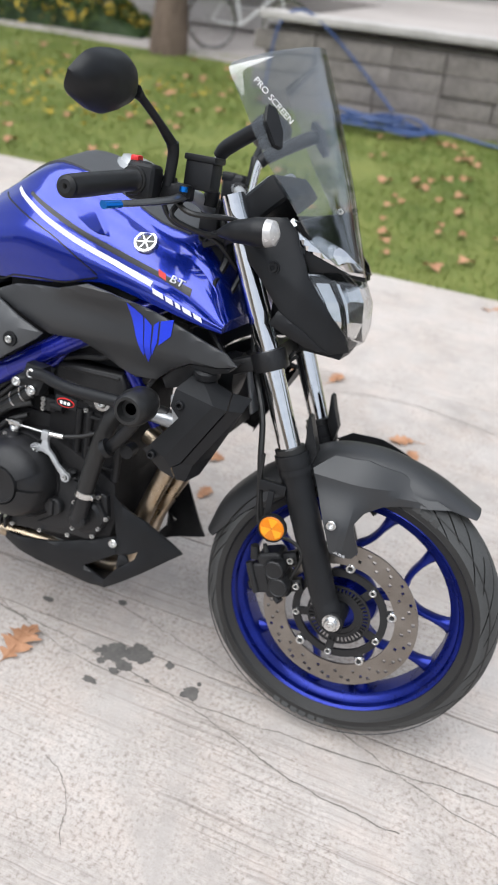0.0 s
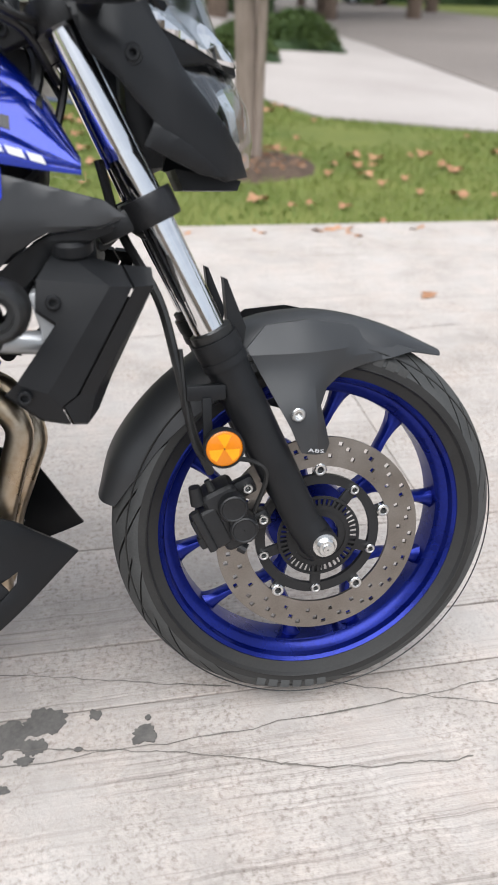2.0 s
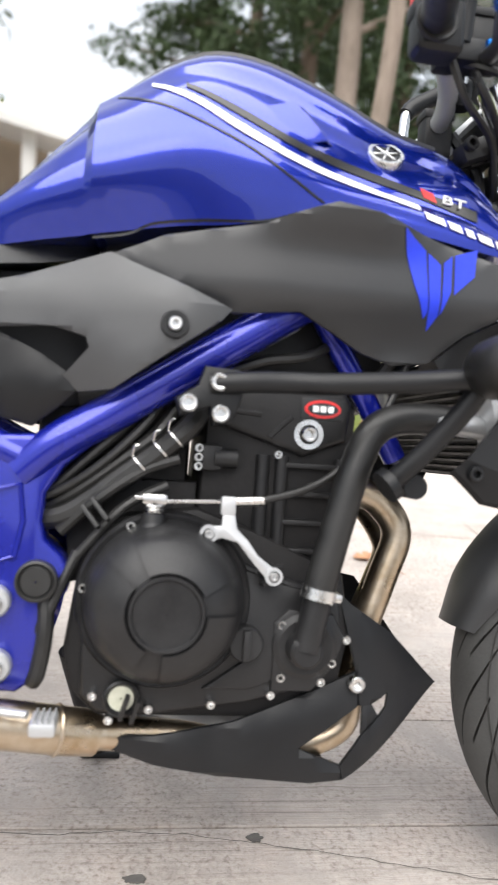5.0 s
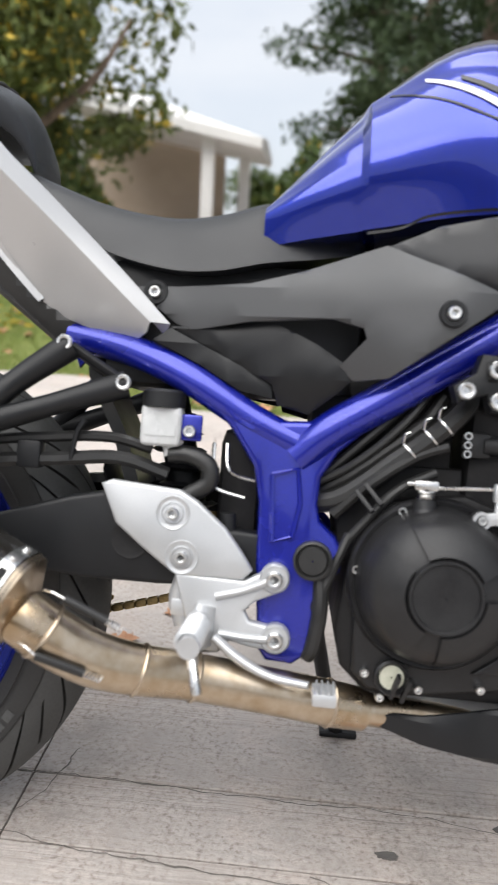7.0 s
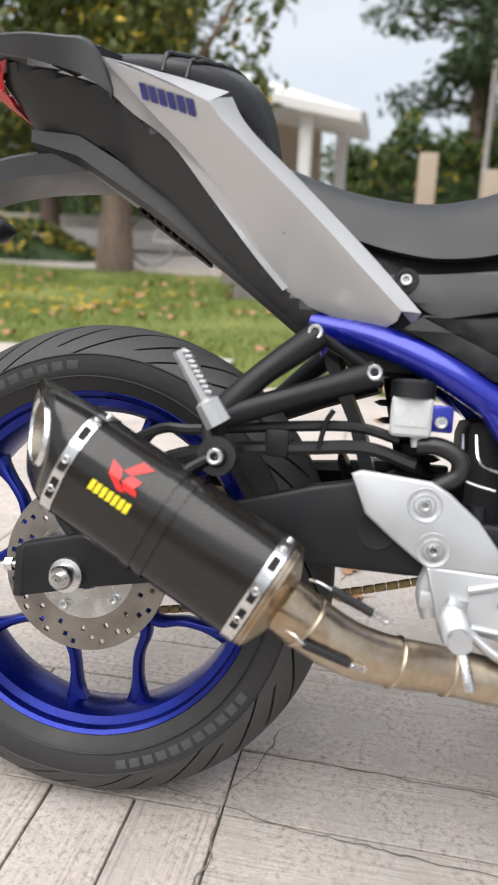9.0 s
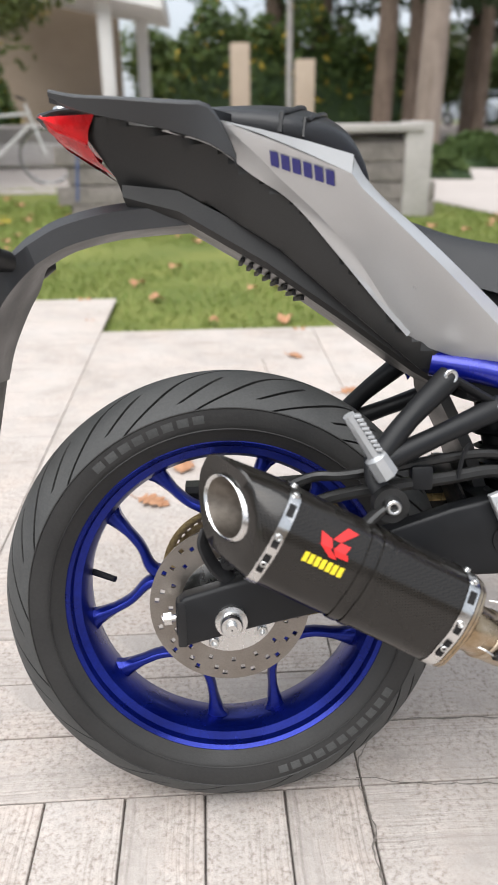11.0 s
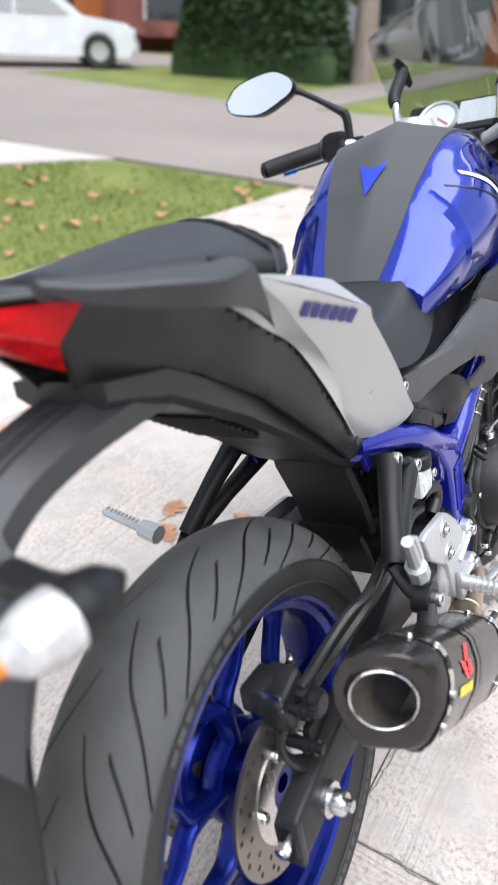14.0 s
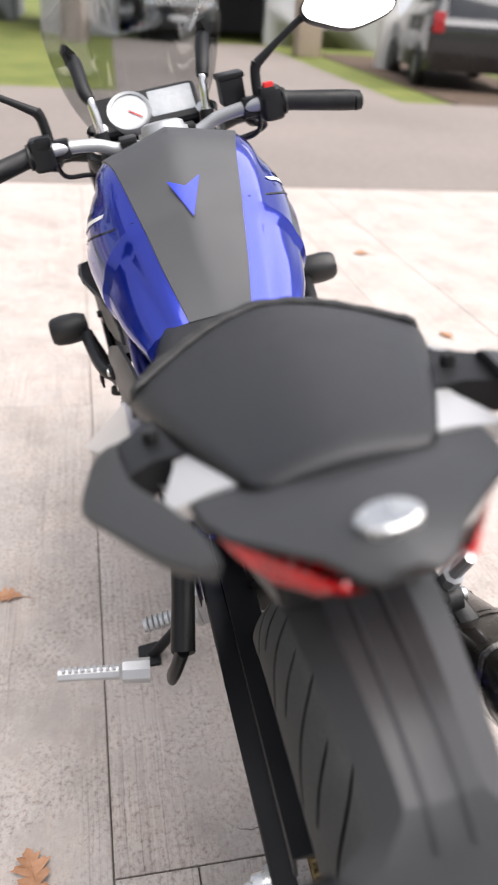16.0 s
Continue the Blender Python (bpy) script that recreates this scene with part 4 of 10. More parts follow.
def house(name, m, wide, deep, tall, roof, wall_mat, roof_mat, label, openings, ridge_along=True):
    """A house with thick front wall, openings cut by building the wall round them, windows set in, and a pitched roof."""
    h = thing(name, label, "house", m)
    xs = sorted({-wide / 2, wide / 2, *[o[0] for o in openings], *[o[1] for o in openings]})
    zs = sorted({0.0, tall, *[o[2] for o in openings], *[o[3] for o in openings]})
    bm = bmesh.new()
    for a, b in zip(xs, xs[1:]):
        for c, d in zip(zs, zs[1:]):
            mx, mz = (a + b) / 2, (c + d) / 2
            if any(o[0] < mx < o[1] and o[2] < mz < o[3] for o in openings):
                continue
            add_box(bm, (mx, 0.12, mz), (b - a, 0.24, d - c))
    bmesh.ops.remove_doubles(bm, verts=bm.verts, dist=1e-4)
    part("front_wall", bm, wall_mat, h)
    for sx in (-1, 1):
        part("side_wall", box((sx * (wide / 2 - 0.12), deep / 2 + 0.121, tall / 2), (0.24, deep - 0.242, tall)), wall_mat, h)
    part("back_wall", box((0, deep - 0.1, tall / 2), (wide - 0.49, 0.2, tall)), wall_mat, h)
    rbm = bmesh.new()
    o = 0.45
    if ridge_along:
        ring = [(-o, tall), (deep + o, tall), (deep / 2, tall + roof)]
        add_loft(rbm, [[(sx * (wide / 2 + o), y, z) for y, z in ring] for sx in (-1, 1)])
    else:
        ring = [(-wide / 2 - o, tall), (wide / 2 + o, tall), (0, tall + roof)]
        add_loft(rbm, [[(x, y, z) for x, z in ring] for y in (-o, deep + o)])
    part("roof", rbm, roof_mat, h)
    for x0, x1, z0, z1, kind, mat in openings:
        if kind == "garage":
            continue
        f = bmesh.new()
        t = 0.06
        add_box(f, ((x0 + x1) / 2, 0.12, z1 - t / 2), (x1 - x0, 0.1, t))
        add_box(f, (x0 + t / 2, 0.12, (z0 + z1 - t) / 2), (t, 0.1, z1 - t - z0))
        add_box(f, (x1 - t / 2, 0.12, (z0 + z1 - t) / 2), (t, 0.1, z1 - t - z0))
        fr = part("window" if kind == "window" else "door", f, WHITE_WALL if kind == "window" else DOOR_WOOD, h)
        part("pane" if kind == "window" else "door_leaf", box(((x0 + x1) / 2, 0.14, (z0 + z1 - t) / 2), (x1 - x0 - 2 * t, 0.03, z1 - z0 - t)), mat, fr)
    return h


def facing(x, y, deg, z=None):
    return pose(x, y, land(x, y) if z is None else z, 0, 0, deg)


# across the street: house fronts look back along -x (local -y turned to -x)
house("house", facing(25.6, 7.5, -90), 11.0, 6.0, 3.1, 1.5, GREY_WALL, ROOF_GREY, "grey rendered house with an orange wooden front door",
      [(0.75, 1.95, 0.0, 2.15, "door", DOOR_WOOD), (-3.6, -1.6, 0.9, 2.1, "window", CAR_GLASS), (3.6, 4.9, 0.9, 2.1, "window", CAR_GLASS)])
house("house", facing(21.6, -3.4, -90), 9.0, 6.0, 3.2, 1.4, PALE_WALL, ROOF_GREY, "pale grey house with an open dark garage",
      [(-2.6, 1.2, 0.0, 2.5, "garage", None), (2.2, 3.4, 0.9, 2.1, "window", CAR_GLASS)])
house("house", facing(20.6, 17.5, -60), 9.0, 6.0, 3.0, 1.6, BRICK_RED, ROOF_GREY, "dark red-brown house behind a parked car",
      [(-1.0, 0.0, 0.0, 2.1, "door", DOOR_WOOD), (1.2, 2.8, 0.9, 2.1, "window", CAR_GLASS)])
house("house", facing(26, 40, -40), 11.0, 8.0, 3.0, 2.2, PALE_WALL, ROOF_GREY, "pale grey house with a grey hipped roof down the street",
      [(-3, -1.2, 0.9, 2.1, "window", CAR_GLASS), (1, 2.8, 0.9, 2.1, "window", CAR_GLASS)], False)
house("house", facing(27, 31, -50), 9.0, 7.0, 2.9, 2.0, PALE_WALL, ROOF_RED, "pale house with a faded red roof down the street",
      [(-3, -1.2, 0.9, 2.1, "window", CAR_GLASS), (1, 2.8, 0.9, 2.1, "window", CAR_GLASS)])
house("house", facing(17, 52, -30), 12.0, 8.0, 3.2, 2.2, TAN_WALL, ROOF_GREY, "tan house with a grey roof at the end of the street",
      [(-3, -1.2, 0.9, 2.1, "window", CAR_GLASS), (1, 2.8, 0.9, 2.1, "window", CAR_GLASS)])
p = part("gate_pillar", box((0, 0, 1.05), (0.55, 0.55, 2.1), 0.03), TAN_WALL, m=facing(18.6, -4.95, 0))
tagged(p, "pale rendered pillar beside a garage driveway", "pillar")
p = part("gate_pillar", box((0, 0, 1.3), (0.3, 0.3, 2.6), 0.03), WHITE_WALL, m=facing(16.3, -6.0, 0))
tagged(p, "white square pillar in front of a house", "pillar")


# ---------------------------------------------------------------- parked cars, bicycle, hose
def car(label, m, paint, long=4.5, wide=1.8, tall=1.7, wheel=0.34, suv=True):
    c = thing("car", label, "car", m)
    h, L = tall, long
    side = [(-L / 2, 0.55), (-L / 2 + 0.02, 0.95), (-L / 2 + 0.1, 1.02), (-L / 2 + 0.28, h - 0.12), (-L / 2 + 0.55, h - 0.02), (0.0, h), (0.35, h - 0.05),
            (L / 2 - 1.22, 1.08), (L / 2 - 0.25, 0.95), (L / 2 - 0.02, 0.75), (L / 2, 0.45), (L / 2 - 0.1, 0.25), (-L / 2 + 0.1, 0.27)]
    bm = bmesh.new()
    rings = []
    for k in (-1, -0.9, -0.45, 0.45, 0.9, 1):
        ring = []
        for x, z in side:
            y = k * wide / 2
            if z > 1.0:
                y *= 1 - 0.22 * (z - 1.0) / (h - 1.0)
            s = 0.97 if abs(k) == 1 else 1.0
            ring.append((x * s, y, 0.27 + (z - 0.27) * (0.98 if abs(k) == 1 else 1)))
        rings.append(ring)
    add_loft(bm, rings)
    body = part("body", bm, paint, c, sharp=25)
    for s in (-1, 1):
        for x0, x1, t0, t1 in ((-L / 2 + 0.42, -0.42, -L / 2 + 0.5, -0.36), (-0.34, 0.80, -0.3, 0.24)):
            yb, yt = s * (wide / 2 * 0.995), s * (wide / 2 * 0.80)
            win = bmesh.new()
            win.faces.new([win.verts.new(p) for p in ((x0, yb, 1.08), (x1, yb, 1.08), (t1, yt + s * 0.03, h - 0.2), (t0, yt + s * 0.03, h - 0.2))])
            ext = bmesh.ops.extrude_face_region(win, geom=win.faces[:])
            for g in ext["geom"]:
                if isinstance(g, bmesh.types.BMVert):
                    g.co.y *= 0.97
            part("side_window", win, CAR_GLASS, c)
        for k in (-0.31, 0.31):
            part("wheel_arch", lathe([(wheel + 0.05, -0.02), (wheel + 0.05, 0.015), (0.001, 0.015)], 28), MATTE, c, m=Matrix.Translation((k * L, s * (wide / 2 - 0.008), wheel)))
    rw = bmesh.new()
    add_box(rw, (0, 0, 0), (0.02, wide * 0.68, 0.46), 0.008, Matrix.Translation((-L / 2 + 0.155, 0, h - 0.40)) @ Matrix.Rotation(radians(17), 4, "Y"))
    part("rear_window", rw, CAR_GLASS, c)
    fw = bmesh.new()
    add_box(fw, (0, 0, 0), (0.02, wide * 0.7, 0.72), 0.008, Matrix.Translation(((0.35 + L / 2 - 1.22) / 2 + 0.02, 0, (h + 1.0) / 2 + 0.03)) @ Matrix.Rotation(radians(-47), 4, "Y"))
    part("windscreen", fw, CAR_GLASS, c)
    for s in (-1, 1):
        part("rear_lamp", box((-L / 2 + 0.03, s * wide * 0.42, 0.98), (0.08, 0.18, 0.3), 0.02), RED_BULB, c, "red rear lamp")
        part("headlamp", box((L / 2 - 0.12, s * wide * 0.38, 0.78), (0.2, 0.3, 0.16), 0.03), REFLECTOR, c, "clear headlamp")
    part("bumper", box((L / 2 - 0.03, 0, 0.45), (0.14, wide * 0.92, 0.28), 0.05), paint, c)
    part("grille", box((L / 2 + 0.01, 0, 0.68), (0.05, wide * 0.5, 0.16), 0.02), MATTE, c, "dark grille")
    part("number_plate", box((L / 2 + 0.05, 0, 0.5), (0.012, 0.42, 0.12), 0.004), WHITE, c, "pale plate")
    for sx in (-0.31, 0.31):
        for s in (-1, 1):
            w = part("wheel", lathe([(0.02, 0.05), (0.2, 0.06), (0.22, 0.02), (0.22, -0.1), (0.02, -0.1)], 24, axis="y"), SILVER, c, m=pose(sx * L, s * (wide / 2 - 0.035), wheel, 0, 0, 0 if s > 0 else 180))
            part("tyre", lathe([(0.215, -0.1), (wheel - 0.03, -0.11), (wheel, -0.07), (wheel, 0.06), (wheel - 0.03, 0.1), (0.215, 0.09)], 28, axis="y"), RUBBER, w)
    return c


car("parked white sport utility car with dark windows", facing(14.0, 14.15, -44), CAR_WHITE, 4.6, 1.8, 1.72, 0.37)
car("dark grey car parked on bare earth", facing(14.4, -6.6, -12), CAR_DARK, 4.1, 1.72, 1.55, 0.31)
car("dark pickup parked in an open garage", facing(22.6, -2.5, 172), CAR_DARK, 4.8, 1.85, 1.75, 0.36)
car("silver car parked far down the street", facing(13.0, 36.8, -70), CAR_SILVER, 4.3, 1.75, 1.5, 0.31)
car("dark car parked far down the street", facing(10.2, 40.5, -70), CAR_DARK, 4.3, 1.75, 1.5, 0.31)

cycle = thing("bicycle", "white bicycle with thin black tyres leaning in the yard", "bicycle", facing(-2.5, 9.3, 8))
CR = 0.335
for bx in (-0.5, 0.52):
    w = part("cycle_wheel", lathe([(CR - 0.03, -0.012), (CR - 0.015, -0.014), (CR - 0.015, 0.014), (CR - 0.03, 0.012), (CR - 0.03, -0.012)], 40, axis="y"), STEEL, cycle, m=pose(bx, 0, CR + 0.01))
    part("tyre", lathe([(CR - 0.016, -0.014), (CR - 0.004, -0.016), (CR + 0.004, 0), (CR - 0.004, 0.016), (CR - 0.016, 0.014)], 40, axis="y"), RUBBER, w)
    sp = bmesh.new()
    for i in range(18):
        a = 2 * math.pi * i / 18
        add_tube(sp, [(0.02 * math.cos(a + 1), 0.02 * (-1) ** i, 0.02 * math.sin(a + 1)), ((CR - 0.03) * math.cos(a), 0, (CR - 0.03) * math.sin(a))], 0.0022, n=4, steps=1)
    part("spokes", sp, STEEL, w)
cf = bmesh.new()
for a, b, r in (((-0.5, 0, 0.345), (-0.1, 0, 0.33), 0.013), ((-0.5, 0, 0.345), (-0.22, 0, 0.8), 0.012), ((-0.1, 0, 0.33), (-0.25, 0, 0.92), 0.018),
                ((-0.1, 0, 0.33), (0.36, 0, 0.72), 0.02), ((-0.22, 0, 0.8), (0.33, 0, 0.84), 0.018), ((0.52, 0, 0.345), (0.32, 0, 0.95), 0.017)):
    add_tube(cf, [a, b], r, n=10, steps=1)
part("cycle_frame", cf, CYCLE_WHITE, cycle, "white frame")
part("saddle", tube([(-0.38, 0, 0.96), (-0.2, 0, 0.97), (-0.1, 0, 0.95)], [0.075, 0.06, 0.02], n=10, flat=0.45), MATTE, cycle, "black saddle")
part("handlebar", tube([(0.24, -0.29, 1.03), (0.32, -0.15, 1.0), (0.32, 0.15, 1.0), (0.24, 0.29, 1.03)], 0.014, n=8), MATTE, cycle)

hose_bm = bmesh.new()
hp = []
for i in range(150):
    a = i * 0.29
    r = 0.30 + 0.10 * math.sin(i * 0.37) + 0.05 * math.sin(i * 0.91)
    hp.append((0.0 + r * 1.25 * math.cos(a) + 0.05 * math.sin(i * 0.13), 6.33 + r * 0.62 * math.sin(a), 0.035 + 0.12 * abs(math.sin(i * 0.21)) * (i / 150)))
hp += [(0.65, 6.42, 0.05), (1.0, 6.38, 0.02), (1.5, 6.28, 0.01)]
add_tube(hose_bm, hp, 0.012, n=7, steps=2)
add_tube(hose_bm, [(0.1, 6.45, 0.16), (-0.35, 6.6, 0.5), (-0.75, 6.6, 0.80), (-1.0, 6.65, 0.86), (-1.15, 6.58, 0.7), (-1.2, 6.5, 0.2)], 0.012, n=7, steps=6)
tagged(part("garden_hose", hose_bm, HOSE_BLUE), "coiled blue garden hose lying by the stone wall", "hose")


# unseen walls, added behind the viewpoint to darken what the motorcycle reflects
unseen_wall = tagged(part("unseen_wall_south", box((-1.0, -9.2, 0.80), (16.0, 0.25, 1.8), 0.01), TAN_WALL), "unseen plain wall added beside the driveway to darken reflections", "wall", kind="structure")
tagged(part("unseen_wall_west", box((-9.2, -1.5, 0.95), (0.15, 8.4, 2.0), 0.01), PALE_WALL), "unseen plain wall added at the end of the driveway", "wall", kind="structure")


# ---------------------------------------------------------------- the motorcycle
LEAN_LEFT = 13.7
moto = thing("motorcycle", "parked blue and dark grey naked motorcycle leaning on its side stand", "motorcycle",
             Matrix.Translation((0, -0.056, 0)) @ Matrix.Rotation(radians(-LEAN_LEFT), 4, "X"))
HEAD = Vector((1.03, 0, 0.97))
RAKE = Vector((-0.413, 0, 0.911)).normalized()
STEER = Matrix.Translation(HEAD) @ Matrix.Rotation(radians(0.0), 4, RAKE) @ Matrix.Translation(-HEAD)


def fork_x(z):
    return 1.064 + (0.97 - z) * 0.453


# ---- bolts: one shape, many places
def bolt_mesh(name, r, material, h=0.006):
    bm = lathe([(0.0005, 0.002), (r * 0.50, 0.002), (r * 0.53, -h * 0.94), (r * 0.60, -h), (r * 0.84, -h), (r, -h * 0.72), (r, 0.004)], 18)
    return mesh_of(name, bm, material)


BOLT = bolt_mesh("bolt", 0.0072, STEEL)
BOLT_SMALL = bolt_mesh("bolt", 0.0050, STEEL)
BOLT_BIG = bolt_mesh("bolt", 0.0092, STEEL)
BOLT_BLACK = bolt_mesh("bolt", 0.008, MATTE)


def bolt(x, y, z, parent=None, me=None, m=None):
    o = new("bolt", me or BOLT)
    o.parent = parent or moto
    o.matrix_basis = (m or Matrix()) @ Matrix.Translation((x, y, z)) @ (Matrix() if y < 0 else Matrix.Rotation(math.pi, 4, "Z"))
    return o


# ---- wheels
def tyre(R, W, rim, count, way):
    """A tyre of radius R and half-width W on a rim, with long swept grooves cut into the tread."""
    cell, ns = 46, 36
    nt = count * cell
    prof = []
    for j in range(ns + 1):
        s = -1 + 2 * j / ns
        y = W * math.sin(s * 1.16) / math.sin(1.16)
        z = R - 0.62 * W * (1 - math.cos(s * 1.16)) / (1 - math.cos(1.16))
        prof.append((s, y, z))
    edge_r = prof[0][2]
    low = ((rim - 0.006, 0.76), (rim + 0.003, 0.84), (rim + 0.012, 0.93), (rim + (edge_r - rim) * 0.55, 1.0))
    columns = [(r, -W * f, 1.0, 9.0) for r, f in low] + [(z, y, abs(s), s) for s, y, z in prof] + [(r, W * f, 1.0, 9.0) for r, f in reversed(low)]
    bm = bmesh.new()
    vs, cuts = [], []
    for i in range(nt):
        row, deep = [], []
        for r, y, u, s in columns:
            shift = (1.62 * u ** 0.9 + 0.07 * math.sin(2 * math.pi * u)) * cell * way
            a = 2 * math.pi * (i + shift) / nt
            k = (i + (0 if y < 0 else cell // 2)) % cell
            c = 0.0
            if s < 2:
                if k < 2 and 0.08 < u < 0.96:
                    c = 0.0050
                elif k in (cell // 2, cell // 2 + 1) and 0.42 < u < 0.78:
                    c = 0.0042
            lean = s * 1.16 if s < 2 else 0.0
            rr, yy = r - c * math.cos(lean), y - c * math.sin(lean)
            row.append(bm.verts.new((rr * math.cos(a), yy, rr * math.sin(a))))
            deep.append(c > 0)
        vs.append(row)
        cuts.append(deep)
    for i in range(nt):
        A, B, p, q = vs[i], vs[(i + 1) % nt], cuts[i], cuts[(i + 1) % nt]
        for j in range(len(columns) - 1):
            f = bm.faces.new((A[j], B[j], B[j + 1], A[j + 1]))
            tread = 4 <= j < 4 + ns
            # faces in the grooves take the darker rubber, which paints in their shade
            f.material_index = 1 if tread and not (p[j] or q[j] or p[j + 1] or q[j + 1]) else 0
    return bm


def rim_ring(r, w):
    return lathe([(r, -w), (r - 0.004, -w - 0.003), (r - 0.009, -w + 0.001), (r - 0.012, -w + 0.010), (r - 0.022, -w + 0.014), (r - 0.028, -w * 0.5), (r - 0.030, 0),
                  (r - 0.028, w * 0.5), (r - 0.022, w - 0.014), (r - 0.012, w - 0.010), (r - 0.009, w - 0.001), (r - 0.004, w + 0.003), (r, w), (r - 0.010, w * 0.5), (r - 0.016, 0), (r - 0.010, -w * 0.5), (r, -w)], 96)


def y_spoke(r0, rs, r1, spread, wide, deep):
    """One Y-shaped spoke: a short stem that splits into two bowed arms, with rounded webs at both ends."""
    bm = bmesh.new()

    def bar(line, widths, depths):
        line = spline([(x, 0, z) for x, z in line], 5)
        rings = []
        for k, p in enumerate(line):
            t = k / (len(line) - 1)
            d = (line[min(k + 1, len(line) - 1)] - line[max(k - 1, 0)]).normalized()
            n = d.cross(Vector((0, 1, 0))).normalized()
            w, h = lerp_table(widths, t) / 2, lerp_table(depths, t) / 2
            rings.append([p + n * (w * a) + Vector((0, h * b, 0)) for a, b in ((-1, -0.5), (-0.6, -0.9), (-0.25, -1), (0.25, -1), (0.6, -0.9), (1, -0.5), (1, 0.5), (0.6, 0.9), (0.25, 1), (-0.25, 1), (-0.6, 0.9), (-1, 0.5))])
        add_loft(bm, rings)

    bar([(r0, 0), ((r0 + rs) / 2, 0), (rs + 0.004, 0)], [(0, wide * 1.5), (0.5, wide * 1.35), (1, wide * 2.2)], [(0, deep), (1, deep)])
    for s in (-1, 1):
        end = (r1 * math.cos(spread), s * r1 * math.sin(spread))
        mid = (rs + (end[0] - rs) * 0.42, s * (0.006 + (r1 * math.sin(spread) - 0.006) * 0.50))
        bar([(rs - 0.016, s * 0.003), (rs + 0.012, s * 0.012), mid, end], [(0, wide * 1.1), (0.25, wide * 1.15), (0.55, wide * 0.85), (0.8, wide * 0.9), (0.92, wide * 1.35), (1, wide * 2.3)], [(0, deep), (1, deep * 0.85)])
    return bm


def drilled_disc(r0, r1, thick, cells, every):
    """A ring with rows of drilled holes right through it."""
    bm = bmesh.new()
    rows = 7
    vs = [[bm.verts.new(((r0 + (r1 - r0) * j / rows) * math.cos(2 * math.pi * i / cells), -thick / 2, (r0 + (r1 - r0) * j / rows) * math.sin(2 * math.pi * i / cells))) for j in range(rows + 1)] for i in range(cells)]
    for i in range(cells):
        for j in range(rows):
            k = i % every
            if (k, j) in ((0, 2), (2, 4), (4, 5)) or (every > 7 and (k, j) == (6, 1)):
                continue
            bm.faces.new((vs[i][j], vs[(i + 1) % cells][j], vs[(i + 1) % cells][j + 1], vs[i][j + 1]))
    ext = bmesh.ops.extrude_face_region(bm, geom=bm.faces[:])
    for g in ext["geom"]:
        if isinstance(g, bmesh.types.BMVert):
            g.co.y += thick
    return bm


def wheel(name, m, R, W, rim_r, rim_w, count, turn, spread):
    hub = part(name, merge(lathe([(0.012, -0.062), (0.030, -0.062), (0.034, -0.05), (0.030, -0.02), (0.030, 0.02), (0.034, 0.05), (0.030, 0.062), (0.012, 0.062), (0.012, -0.062)], 32),
                           lathe([(0.03, -0.016), (0.062, -0.014), (0.066, 0), (0.062, 0.014), (0.03, 0.016)], 40)), RIM_BLUE, moto, "blue cast wheel", m=m)
    part("tyre", tyre(R, W, rim_r, count, -1 if R < 0.3 else 1), [RUBBER, RUBBER_WORN], hub, "black road tyre with swept grooves", sharp=24)
    part("rim", rim_ring(rim_r, rim_w), RIM_BLUE, hub)
    sp = part("spoke", y_spoke(0.050, 0.104, rim_r - 0.024, radians(spread), 0.0150, 0.030), RIM_BLUE, hub)
    sp.matrix_basis = Matrix.Rotation(radians(turn), 4, "Y")
    for i in range(1, 5):
        again(sp, Matrix.Rotation(radians(turn + 72 * i), 4, "Y"))
    part("valve", tube([(rim_r - 0.03, 0.01, 0), (rim_r - 0.065, -0.012, 0)], [0.005, 0.0045], n=8, steps=2), HOSE, hub).matrix_basis = Matrix.Rotation(radians(75 if R < 0.3 else 188), 4, "Y")
    return hub




def sidewall_marks(parent, R, W, rim, spans):
    """Moulded rings and plain raised blocks on a tyre's outer side."""
    for r in (rim + 0.014, rim + 0.042):
        part("sidewall_ring", lathe([(r, -W * 0.985 - 0.0012), (r + 0.0012, -W * 0.985 - 0.0026), (r + 0.0024, -W * 0.985 - 0.0012), (r, -W * 0.985 - 0.0012)], 120), RUBBER, parent)
    for a0, a1, n in spans:
        for i in range(n):
            b0 = a0 + (a1 - a0) * i / n
            b1 = b0 + (a1 - a0) / n * 0.72
            bm = bmesh.new()
            rows = []
            for k in range(4):
                a = radians(b0 + (b1 - b0) * k / 3)
                rows.append([(r * math.cos(a), -W * f - 0.0008, r * math.sin(a)) for r, f in ((rim + 0.022, 0.965), (rim + 0.026, 1.0), (rim + 0.036, 1.0))])
            add_loft(bm, rows, False, False)
            part("sidewall_mark", bm, RUBBER_WORN, parent, "raised block on the sidewall")


FW = STEER @ Matrix.Translation((1.385, -0.008, 0.2925))
RW = Matrix.Translation((0.0, 0, 0.319))
front_wheel = wheel("front_wheel", FW, 0.2915, 0.056, 0.2300, 0.043, 16, -25.5, 22)
rear_wheel = wheel("rear_wheel", RW, 0.3165, 0.071, 0.2290, 0.054, 17, -24, 23.5)

